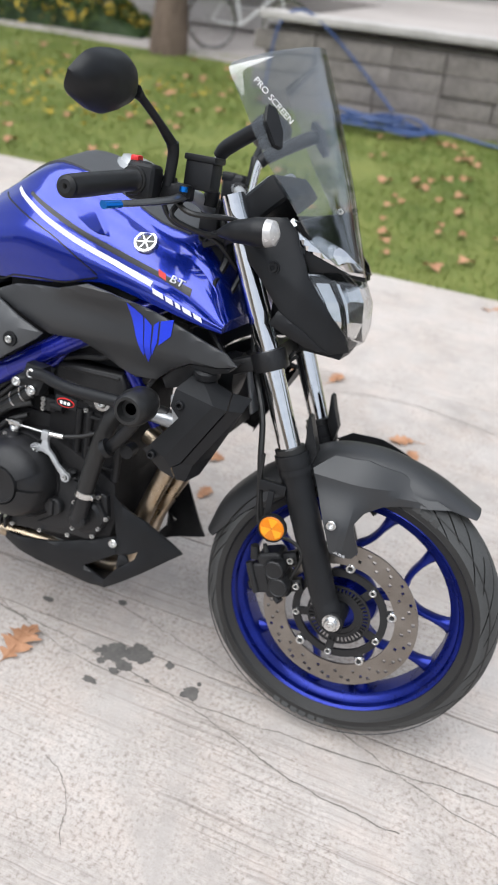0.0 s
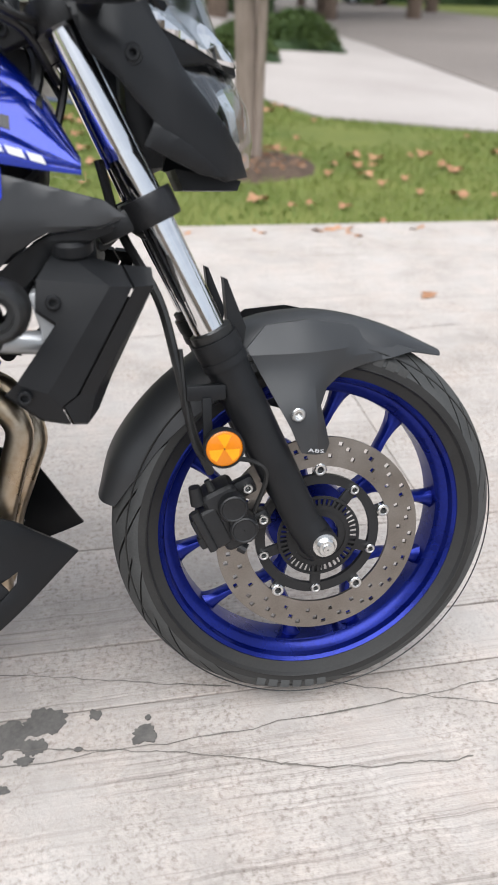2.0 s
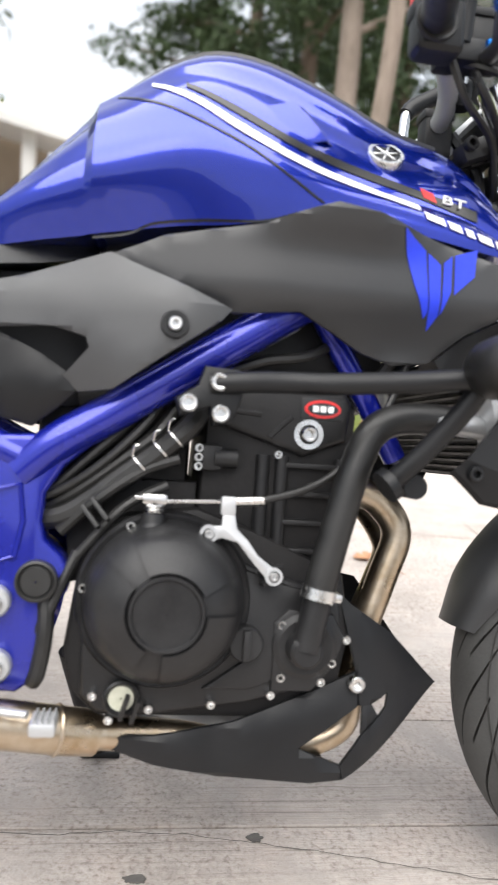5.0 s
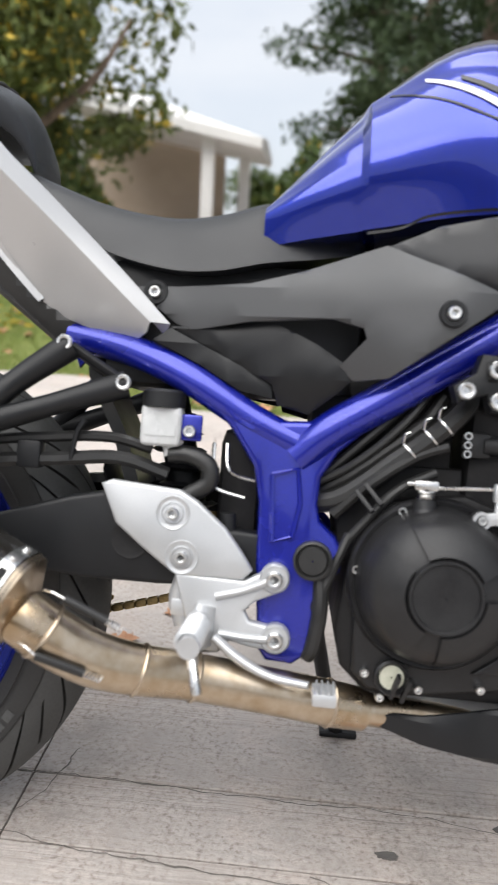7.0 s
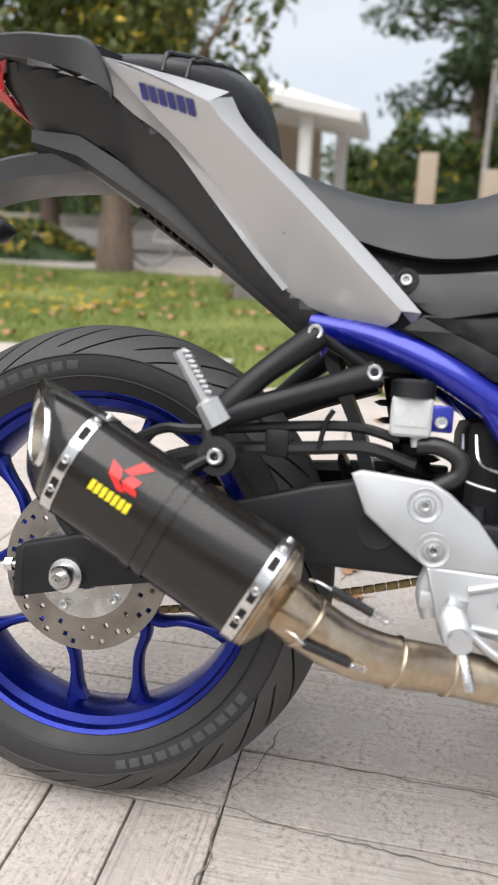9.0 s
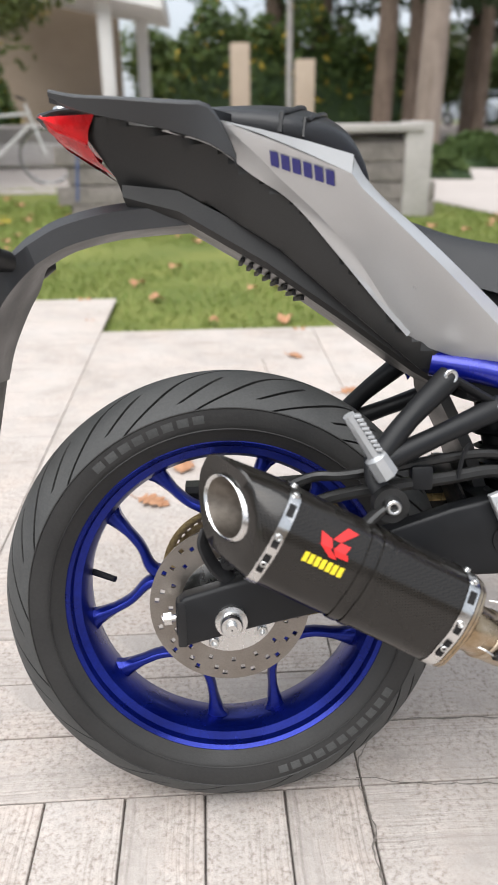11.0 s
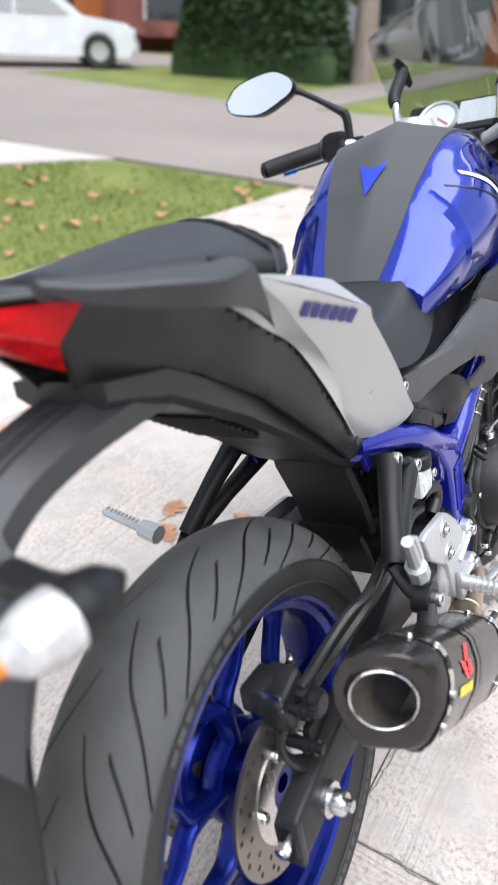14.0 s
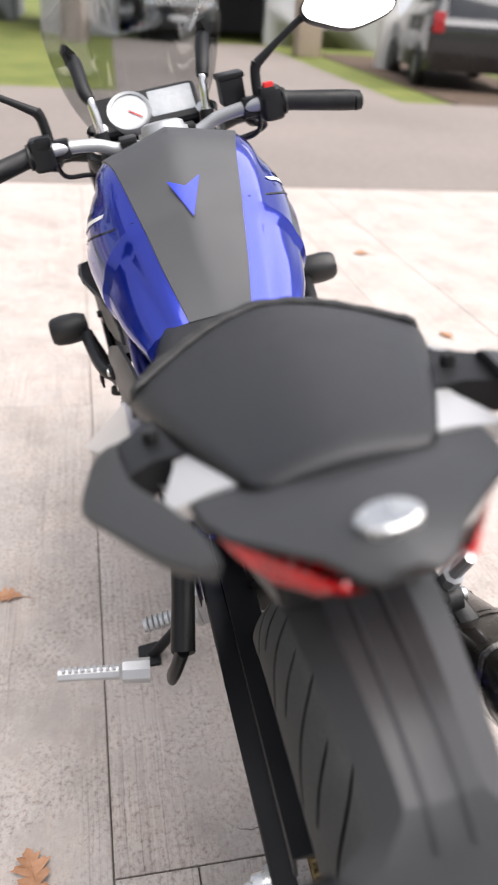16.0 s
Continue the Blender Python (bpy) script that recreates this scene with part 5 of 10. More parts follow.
sidewall_marks(rear_wheel, 0.3165, 0.071, 0.2290, ((96, 133, 8), (-76, -30, 11)))
sidewall_marks(front_wheel, 0.2915, 0.056, 0.2300, ((-110, -84, 6), (60, 96, 8)))
fd = part("brake_disc", drilled_disc(0.106, 0.149, 0.0045, 132, 6), DISC_STEEL, front_wheel, "drilled steel brake disc", m=Matrix.Translation((0, -0.072, 0)))
part("disc_carrier", merge(lathe([(0.078, -0.070), (0.092, -0.070), (0.092, -0.063), (0.078, -0.063), (0.078, -0.070)], 60),
                           lathe([(0.030, -0.074), (0.046, -0.074), (0.046, -0.066), (0.030, -0.066), (0.030, -0.074)], 40)), ENGINE, front_wheel)
for i in range(5):
    a = radians(20 + 72 * i)
    part("carrier_arm", box((0.062, -0.068, 0), (0.04, 0.006, 0.016), 0.002, Matrix.Rotation(a, 4, "Y")), ENGINE, front_wheel)
    part("carrier_lug", box((0.099, -0.066, 0), (0.024, 0.007, 0.018), 0.003, Matrix.Rotation(a + 0.6, 4, "Y")), ENGINE, front_wheel)
for i in range(5):
    for r, me, d in ((0.101, BOLT_BIG, 0.6), (0.084, BOLT, 0.0)):
        a = radians(20 + 72 * i) + d
        o = new("bolt", me)
        o.parent = front_wheel
        o.location = (r * math.cos(-a), -0.0705, r * math.sin(-a))
rb = bmesh.new()
for i in range(44):
    add_box(rb, (0.052, -0.074, 0), (0.012, 0.003, 0.0035), 0, Matrix.Rotation(2 * math.pi * i / 44, 4, "Y"))
add_lathe(rb, [(0.040, -0.0755), (0.047, -0.0755), (0.047, -0.0725), (0.040, -0.0725), (0.040, -0.0755)], 44)
add_lathe(rb, [(0.057, -0.0755), (0.061, -0.0755), (0.061, -0.0725), (0.057, -0.0725), (0.057, -0.0755)], 44)
part("sensor_ring", rb, ENGINE, front_wheel, "slotted black sensor ring")
part("brake_disc", drilled_disc(0.066, 0.110, 0.0045, 96, 6), DISC_STEEL, rear_wheel, "drilled steel brake disc", m=Matrix.Translation((0, -0.064, 0)))
part("cush_hub", lathe([(0.03, 0.020), (0.050, 0.022), (0.070, 0.030), (0.074, 0.036), (0.074, 0.060), (0.066, 0.064), (0.03, 0.064)], 48), RIM_BLUE, rear_wheel, "blue cast sprocket hub")
# dark discs on the hub face paint the shade of five pockets
for i in range(5):
    part("pocket_shade", lathe([(0.0005, 0.0235), (0.009, 0.0235), (0.010, 0.030)], 18), ENGINE_DEEP, rear_wheel, m=Matrix.Translation((0.056 * math.cos(1.256 * i), 0, 0.056 * math.sin(1.256 * i))))
part("disc_carrier", lathe([(0.030, -0.068), (0.068, -0.068), (0.068, -0.061), (0.030, -0.061), (0.030, -0.068)], 40), STEEL, rear_wheel)
for i in range(5):
    a = radians(30 + 72 * i)
    o = new("bolt", BOLT)
    o.parent = rear_wheel
    o.location = (0.058 * math.cos(a), -0.069, 0.058 * math.sin(a))


# ---- front fork, mudguard, brake
def front(name, bm, material, label="", sharp=32, parent=None):
    return part(name, bm, material, parent or moto, label, sharp, STEER if parent is None else None)


for s in (-1, 1):
    y = 0.105 * s
    leg = front("fork_leg", merge(
        tube([(fork_x(0.590), y, 0.590), (fork_x(0.573), y, 0.573)], 0.0305, n=28, steps=1),
        tube([(fork_x(0.566), y, 0.566), (fork_x(0.556), y, 0.556)], 0.0300, n=28, steps=1),
        tube([(fork_x(0.582), y, 0.582), (fork_x(0.566), y, 0.566), (fork_x(0.54), y, 0.54), (fork_x(0.40), y, 0.40), (fork_x(0.32), y, 0.32)], [0.0295, 0.0295, 0.0275, 0.0275, 0.026, 0.024], n=28, steps=3),
        tube([(fork_x(0.33), y, 0.33), (1.376, y, 0.294), (1.381, y, 0.274)], [0.024, 0.026, 0.018], n=24, steps=4),
        tube([(1.3805, s * 0.062, 0.2995), (1.3805, s * 0.128, 0.2995)], 0.021, n=24, steps=1)), MATTE, "black lower fork leg")
    part("tube", tube([(fork_x(1.0), y, 1.0), (fork_x(0.58), y, 0.58)], 0.0205, n=32, steps=1), CHROME, leg, "chromed fork tube")
    part("dust_seal", lathe([(0.0208, -0.004), (0.027, -0.004), (0.0275, 0.006), (0.0208, 0.008)], 28, axis="z"), HOSE, leg,
         m=Matrix.Translation((fork_x(0.594), y, 0.594)) @ Matrix.Rotation(radians(-24.4), 4, "Y"))
    part("axle_bolt", lathe([(0.001, -0.016), (0.006, -0.016), (0.007, -0.012), (0.0105, -0.012), (0.0125, -0.009), (0.0125, -0.003), (0.017, -0.002), (0.017, 0.004)], 24), STEEL, leg,
         m=Matrix.Translation((1.3805, s * 0.128, 0.2995)) @ (Matrix() if s < 0 else Matrix.Rotation(math.pi, 4, "Z")))
for z, dx, hh in ((0.745, 0.0, 0.034), (0.945, 0.0, 0.03)):
    tri_bm = bmesh.new()
    for s in (-1, 1):
        add_lathe(tri_bm, [(0.021, -hh / 2), (0.031, -hh / 2), (0.032, -hh / 2 + 0.004), (0.032, hh / 2 - 0.004), (0.031, hh / 2), (0.021, hh / 2)], 28, axis="z")
        bmesh.ops.transform(tri_bm, matrix=Matrix.Translation((0, s * 0.105, 0)), verts=[v for v in tri_bm.verts if abs(v.co.y) < 0.04])
    add_box(tri_bm, (-0.025, 0, 0), (0.045, 0.17, hh * 0.9), 0.006)
    add_box(tri_bm, (-0.045, -0.105, 0), (0.05, 0.03, hh * 0.8), 0.006)
    add_box(tri_bm, (-0.045, 0.105, 0), (0.05, 0.03, hh * 0.8), 0.006)
    moved(tri_bm, Matrix.Translation((fork_x(z), 0, z)) @ Matrix.Rotation(radians(-24.4), 4, "Y"))
    front("triple_clamp", tri_bm, ENGINE, "black alloy fork clamp")
bolt(fork_x(0.935) - 0.062, -0.124, 0.925, me=BOLT_BLACK, m=STEER)

guard_line = spline([(1.078, 0, 0.352), (1.100, 0, 0.424), (1.145, 0, 0.486), (1.203, 0, 0.537), (1.285, 0, 0.591), (1.362, 0, 0.606), (1.432, 0, 0.600), (1.505, 0, 0.578), (1.580, 0, 0.543)], 5)
GUARD_WIDE = [(0.0, 0.044), (0.10, 0.060), (0.25, 0.067), (0.70, 0.068), (0.86, 0.060), (1.0, 0.034)]
GUARD_DROP = [(0.0, 0.022), (0.12, 0.046), (0.45, 0.058), (0.74, 0.050), (0.90, 0.024), (1.0, 0.008)]
rings_out = []
n_g = len(guard_line)
for i, p in enumerate(guard_line):
    t = i / (n_g - 1)
    wide, fall = lerp_table(GUARD_WIDE, t), lerp_table(GUARD_DROP, t)
    nrm = (p - Vector((1.385, 0, 0.2925))).normalized()
    o, q = [], []
    for u, f in ((0, 0.0), (0.24, 0.02), (0.44, 0.07), (0.60, 0.16), (0.74, 0.30), (0.86, 0.50), (0.95, 0.75), (1.0, 1.0)):
        o.append(p - nrm * (fall * f) + Vector((0, u * wide, 0)))
        q.append(p - nrm * (fall * f + 0.0035 * (1 - 0.6 * f)) + Vector((0, u * wide - 0.003 * f, 0)))
    mirror_o, mirror_q = [Vector((v.x, -v.y, v.z)) for v in o[:0:-1]], [Vector((v.x, -v.y, v.z)) for v in q[:0:-1]]
    rings_out.append(mirror_o + o + (mirror_q + q)[::-1])
guard = front("front_mudguard", loft(rings_out), SHROUD, "dark grey plastic front mudguard", sharp=34)
for s in (-1, 1):
    def flank(x, z):
        y = 0.103 - 0.035 * smooth_step(1.35, 1.47, x) + 0.026 * smooth_step(0.56, 0.47, z) * smooth_step(1.41, 1.36, x)
        return y - 0.80 * max(0.0, z - 0.566 + 0.25 * max(0.0, x - 1.40))
    pl = panel([(1.280, 0.572), (1.310, 0.598), (1.37, 0.603), (1.432, 0.590), (1.480, 0.566), (1.530, 0.550), (1.468, 0.541), (1.416, 0.531), (1.387, 0.515), (1.375, 0.495), (1.393, 0.437), (1.386, 0.427), (1.346, 0.436), (1.332, 0.470)], flank, 0.004, 0.012, s, 0.001)
    part("side_stay", pl, SHROUD, guard, sharp=14)
    bt = new("bolt", BOLT_BIG)
    bt.parent = guard
    bt.matrix_basis = Matrix.Translation((1.3395, s * 0.131, 0.4906)) @ (Matrix() if s < 0 else Matrix.Rotation(math.pi, 4, "Z"))
lettering("ABS", 0.0155, SILVER_INK, "lettering", guard, Matrix.Translation((1.365, -0.1300, 0.4385)) @ Matrix.Rotation(radians(90), 4, "X") @ Matrix.Rotation(radians(-8), 4, "Z") @ Matrix.Diagonal((0.85, 0.42, 1, 1)), 0.0006, "white capital letters")
# black flap at the fork, above the mudguard
for s in (-1, 1):
    front("fork_guard", plate([(1.256, 0.605), (1.254, 0.640), (1.252, 0.662), (1.257, 0.660), (1.268, 0.630), (1.280, 0.600), (1.275, 0.57)], s * 0.070, s * 0.095, 0.003), MATTE, "black plastic fork guard")

CAL_TURN = Matrix.Translation((1.255, 0, 0.346)) @ Matrix.Rotation(radians(-24), 4, "Y") @ Matrix.Translation((-1.255, 0, -0.346))


def cal_part(bm):
    return moved(bm, CAL_TURN)


caliper = front("brake_caliper", cal_part(merge(box((1.252, -0.090, 0.346), (0.050, 0.052, 0.092), 0.012, Matrix(), 3), box((1.228, -0.098, 0.344), (0.030, 0.040, 0.060), 0.008, Matrix(), 3))), ENGINE, "black front brake caliper")
for z in (0.363, 0.328):
    part("piston_housing", cal_part(lathe([(0.001, -0.1285), (0.0150, -0.1285), (0.0165, -0.1300), (0.0185, -0.1285), (0.0200, -0.124), (0.0205, -0.095)], 28, (1.262, 0, z))), ENGINE, caliper)
part("slide_boss", cal_part(merge(box((1.214, -0.098, 0.352), (0.026, 0.034, 0.034), 0.007), box((1.208, -0.104, 0.331), (0.020, 0.022, 0.018), 0.005))), ENGINE, caliper)
part("slide_pin", cal_part(tube([(1.213, -0.117, 0.380), (1.213, -0.117, 0.318)], 0.0065, n=12, steps=1)), ENGINE, caliper)
part("bridge", cal_part(box((1.262, -0.116, 0.346), (0.026, 0.020, 0.018), 0.003)), ENGINE, caliper)
part("mount_lug", cal_part(merge(box((1.288, -0.094, 0.372), (0.030, 0.018, 0.026), 0.006), box((1.286, -0.094, 0.318), (0.030, 0.018, 0.026), 0.006), tube([(1.245, -0.105, 0.300), (1.252, -0.110, 0.292)], 0.008, n=10, steps=1))), ENGINE, caliper)
part("banjo", cal_part(tube([(1.222, -0.104, 0.383), (1.228, -0.106, 0.408)], [0.010, 0.008], n=12, steps=2)), ENGINE, caliper)
part("bleed_nipple", cal_part(tube([(1.247, -0.104, 0.392), (1.247, -0.104, 0.408)], [0.006, 0.004], n=10, steps=2)), HOSE, caliper)
for z in (0.372, 0.320):
    bolt(1.291, -0.105, z, caliper, m=CAL_TURN)
refl = front("reflector", lathe([(0.001, -0.152), (0.020, -0.152), (0.0235, -0.1500), (0.0235, -0.143)], 40, (1.240, 0, 0.4575)), ORANGE, "round amber reflector")
part("reflector_rim", lathe([(0.0235, -0.1515), (0.0262, -0.1515), (0.0262, -0.141), (0.001, -0.141)], 40, (1.240, 0, 0.4575)), MATTE, refl)
# flat wedges; the gleam of the facets is only their brighter colour
fc = bmesh.new()
for i in range(3):
    a0, a1 = radians(120 * i + 62), radians(120 * i + 118)
    vs = [fc.verts.new((1.240 + r * math.cos(a), -0.1524, 0.4575 + r * math.sin(a))) for r, a in ((0.001, a0), (0.0195, a0), (0.0205, (a0 + a1) / 2), (0.0195, a1))]
    fc.faces.new(vs)
part("facets", fc, AMBER_LIT, refl)
front("reflector_bracket", merge(box((1.222, -0.132, 0.485), (0.012, 0.006, 0.07), 0.002), box((1.222, -0.125, 0.525), (0.05, 0.012, 0.02), 0.003)), MATTE)
front("brake_hose", tube([(1.228, -0.104, 0.41), (1.205, -0.118, 0.47), (1.188, -0.118, 0.56), (1.170, -0.10, 0.64), (1.13, -0.07, 0.72), (1.11, -0.06, 0.80)], 0.006, n=8), HOSE, "black brake hose")
front("sensor_cable", tube([(1.285, -0.11, 0.35), (1.30, -0.125, 0.41), (1.275, -0.12, 0.43), (1.215, -0.125, 0.44), (1.198, -0.125, 0.50), (1.192, -0.12, 0.58)], 0.0035, n=7), HOSE)


# ---- headlamp, mask, screen
def cheek(x, z):
    """The mask's flank: flat facets that meet in creases."""
    y = lerp_table([(1.08, 0.138), (1.14, 0.143), (1.20, 0.129), (1.257, 0.099), (1.290, 0.062)], x)
    ridge = 0.925 - 0.62 * (x - 1.12)
    return y - 0.40 * max(0.0, z - ridge) - 0.16 * max(0.0, ridge - 0.055 - z)


for s in (-1, 1):
    mask = front("headlamp_mask", panel([(1.086, 0.950), (1.100, 0.974), (1.150, 0.982), (1.172, 0.962), (1.182, 0.940), (1.196, 0.918), (1.206, 0.897), (1.245, 0.851), (1.280, 0.808), (1.290, 0.780), (1.258, 0.774), (1.225, 0.784), (1.168, 0.808),
                                         (1.172, 0.838), (1.135, 0.880), (1.106, 0.906)], cheek, 0.006, 0.007, s, 0.002), MATTE, "black plastic headlamp side mask", 30)
    part("mask_wing", panel([(1.160, 0.812), (1.172, 0.836), (1.215, 0.812), (1.262, 0.776), (1.225, 0.782)], lambda x, z: cheek(x, z) + 0.006 - 0.10 * abs(z - 0.806), 0.006, 0.010, s, 0.002), MATTE, mask, sharp=30)
    part("mask_screw", lathe([(0.0005, 0.003), (0.004, 0.003), (0.0042, -0.003), (0.0075, -0.003), (0.0085, 0.0), (0.011, 0.0), (0.0115, 0.004)], 20), MATTE, mask, m=Matrix.Translation((1.152, s * (cheek(1.152, .903) + 0.001), 0.903)) @ (Matrix() if s < 0 else Matrix.Rotation(math.pi, 4, "Z")))
    trim_y = lambda x, z: lerp_table([(1.150, 0.108), (1.19, 0.096), (1.245, 0.066), (1.285, 0.030)], x) - 0.5 * max(0.0, z - (0.957 - 0.33 * (x - 1.17)))
    part("silver_trim", panel([(1.150, 0.966), (1.156, 0.982), (1.186, 0.968), (1.244, 0.946), (1.276, 0.921), (1.284, 0.906), (1.262, 0.908), (1.232, 0.920), (1.185, 0.938)], trim_y, 0.008, 0.008, s, 0.002), CHROME, mask, "bright silver trim", sharp=14)
    part("trim_gap", panel([(1.185, 0.944), (1.232, 0.926), (1.262, 0.914), (1.282, 0.908), (1.284, 0.898), (1.240, 0.908), (1.200, 0.900), (1.188, 0.925)], lambda x, z: trim_y(x, z) - 0.004, 0.02, 0.012, s), MATTE, mask)
centre_line = [(1.245, 0.906), (1.283, 0.897), (1.302, 0.862), (1.308, 0.822), (1.303, 0.792), (1.284, 0.776)]
side_line = [(1.196, 0.897), (1.214, 0.884), (1.238, 0.856), (1.258, 0.830), (1.276, 0.804), (1.280, 0.786)]


def lamp_row(u, inset=0.0, scale=1.0):
    k = abs(u) ** 1.7
    return [(a[0] + (b2[0] - a[0]) * k - inset, u * w * scale, 0.84 + ((a[1] + (b2[1] - a[1]) * k) - 0.84) * scale) for a, b2, w in zip(centre_line, side_line, (0.106, 0.106, 0.098, 0.090, 0.072, 0.062))]


lamp = front("headlamp", loft([lamp_row(u / 4, 0.016 + (0.014 if u % 2 else 0.0), 0.92) for u in range(-4, 5)], False, False), REFLECTOR, "clear headlamp with bright faceted reflector", 4)
part("lens", loft([lamp_row(u / 10) for u in range(-10, 11)], False, False), LENS, lamp, "clear plastic lens", sharp=50)
for s in (-1, 1):
    part("lamp_divider", tube([(1.236, s * 0.060, 0.893), (1.262, s * 0.052, 0.850), (1.277, s * 0.046, 0.80)], 0.004, n=8, steps=3), MATTE, lamp)
    part("lens_frame", tube([(x - 0.002, s * (y + 0.001), z) for x, y, z in lamp_row(1.0)], 0.0035, n=8, steps=2), MATTE, lamp)
part("chin", loft([[(1.20, y, 0.790), (1.285 - abs(y) * 0.05, y, 0.776), (1.280 - abs(y) * 0.05, y, 0.764), (1.21, y, 0.765)] for y in (-0.062, -0.04, 0.0, 0.04, 0.062)]), MATTE, lamp, "black chin below the lamp")
part("lamp_back", box((1.165, 0, 0.86), (0.05, 0.17, 0.15), 0.02), MATTE, lamp)

SCREEN = [(0.885, 1.285, 0.018, 0.004, 0.005), (0.912, 1.273, 0.058, 0.020, 0.010), (0.950, 1.254, 0.098, 0.050, 0.020), (1.010, 1.226, 0.130, 0.067, 0.030), (1.070, 1.197, 0.148, 0.088, 0.035),
          (1.130, 1.167, 0.155, 0.097, 0.042), (1.178, 1.140, 0.154, 0.104, 0.050), (1.192, 1.131, 0.140, 0.098, 0.054)]


def screen_bend(u):
    """How far the sheet lies back across its width: a rounded middle and two flat wings."""
    u = abs(u)
    return 0.30 * (u / 0.55) ** 2 if u < 0.55 else 0.30 + 0.70 * (u - 0.55) / 0.45


screen_rows = [[(xc - back * screen_bend(k / 14), k / 14 * hw, z + dz * (1 - (k / 14) ** 2)) for k in range(-14, 15)] for z, xc, hw, back, dz in SCREEN]
cols = [spline([r[k] for r in screen_rows], 4) for k in range(29)]
fine_rows = [[c[i] for c in cols] for i in range(len(cols[0]))]


def thick_sheet(rows, shift, thick):
    bm = bmesh.new()
    add_loft(bm, [[(p[0] + shift, p[1], p[2]) for p in r] for r in rows], False, False)
    ext = bmesh.ops.extrude_face_region(bm, geom=bm.faces[:])
    for g in ext["geom"]:
        if isinstance(g, bmesh.types.BMVert):
            g.co.x -= thick
    return bm


screen = front("windscreen", thick_sheet(fine_rows, 0.0, 0.004), SMOKE, "smoked clear plastic windscreen", 50)
part("screen_base", thick_sheet([[(p[0], p[1] * 0.94, p[2]) for p in r] for r in fine_rows[:11]], -0.010, 0.006), MATTE, screen, "black fairing behind the foot of the screen")
for s in (-1, 1):
    bolt(1.224, s * 0.054, 1.005, screen, BOLT_SMALL)


def screen_at(row, u):
    """A place on the sheet, its direction down the sheet, and across towards the middle."""
    k = min(27, max(0, int((u + 1) * 14)))
    p = Vector(fine_rows[row][k])
    down = (Vector(fine_rows[row - 1][k]) - Vector(fine_rows[row + 1][k])).normalized()
    across = (Vector(fine_rows[row][k + 1]) - Vector(fine_rows[row][k])).normalized()
    return p, down, across

# ---- tank
TANK = [
    (0.490, [(0, .815), (.044, .814), (.074, .808), (.104, .796), (.110, .780), (.104, .756)]),
    (0.545, [(0, .880), (.060, .871), (.088, .860), (.126, .832), (.134, .798), (.118, .765)]),
    (0.592, [(0, .936), (.071, .920), (.100, .902), (.138, .858), (.146, .815), (.128, .772)]),
    (0.600, [(0, .944), (.074, .931), (.110, .918), (.147, .868), (.153, .820), (.130, .774)]),
    (0.690, [(0, 1.010), (.092, .990), (.124, .962), (.161, .892), (.165, .842), (.146, .788)]),
    (0.760, [(0, 1.022), (.106, .994), (.128, .958), (.158, .884), (.163, .838), (.153, .796)]),
    (0.850, [(0, .998), (.108, .966), (.124, .930), (.148, .858), (.156, .832), (.155, .815)]),
    (0.930, [(0, .968), (.106, .932), (.122, .900), (.148, .842), (.160, .822), (.160, .806)]),
    (1.000, [(0, .935), (.100, .916), (.122, .885), (.150, .828), (.163, .806), (.163, .794)]),
    (1.050, [(0, .880), (.104, .868), (.128, .850), (.153, .806), (.163, .793), (.163, .786)]),
    (1.090, [(0, .800), (.110, .800), (.140, .795), (.156, .790), (.162, .786), (.162, .781)]),
]
TANK_STEP = 5


def tank_lines(k):
    """One line along the tank: smooth ahead of and behind the crease, which stays sharp."""
    pts = [(x, row[k][0], row[k][1]) for x, row in TANK]
    return spline(pts[:3], 4) + spline(pts[3:], 4)


tank_long = [tank_lines(k) for k in range(6)]
tank_half = []
for i in range(len(tank_long[0])):
    pts = [l[i] for l in tank_long]
    dense = []
    for a, b in zip(pts, pts[1:]):
        for q in range(TANK_STEP):
            dense.append(a.lerp(b, q / TANK_STEP))
    dense.append(pts[-1])
    for k in range(2, 5):
        for q in (-1, 0, 1):
            j = k * TANK_STEP + q
            dense[j] = dense[j] * 0.5 + (dense[j - 1] + dense[j + 1]) * 0.25
    # the flank bulges a little between its creases
    for j, p in enumerate(dense):
        f = j / TANK_STEP % 1.0
        if TANK_STEP < j < 4 * TANK_STEP:
            p.y += 0.004 * math.sin(math.pi * f)
            p.z += 0.002 * math.sin(math.pi * f)
    tank_half.append([Vector((pts[0].x, max(0.0, p.y), p.z)) for p in dense])


def ring_y(row, z):
    for a, b in zip(row[TANK_STEP:], row[TANK_STEP + 1:]):
        if a.z >= z >= b.z and a.z > b.z:
            return a.y + (b.y - a.y) * (a.z - z) / (a.z - b.z)
    return row[-1].y if z < row[-1].z else row[TANK_STEP].y


def tank_y(x, z):
    """Half-width of the tank at a place along it and a height, on its flank."""
    for r, q in zip(tank_half, tank_half[1:]):
        if r[0].x <= x <= q[0].x:
            f = (x - r[0].x) / (q[0].x - r[0].x)
            return ring_y(r, z) * (1 - f) + ring_y(q, z) * f
    return ring_y(tank_half[0 if x < 0.6 else -1], z)


def tank_top(x):
    return lerp_table([(r[0].x, r[0].z) for r in tank_half], x)


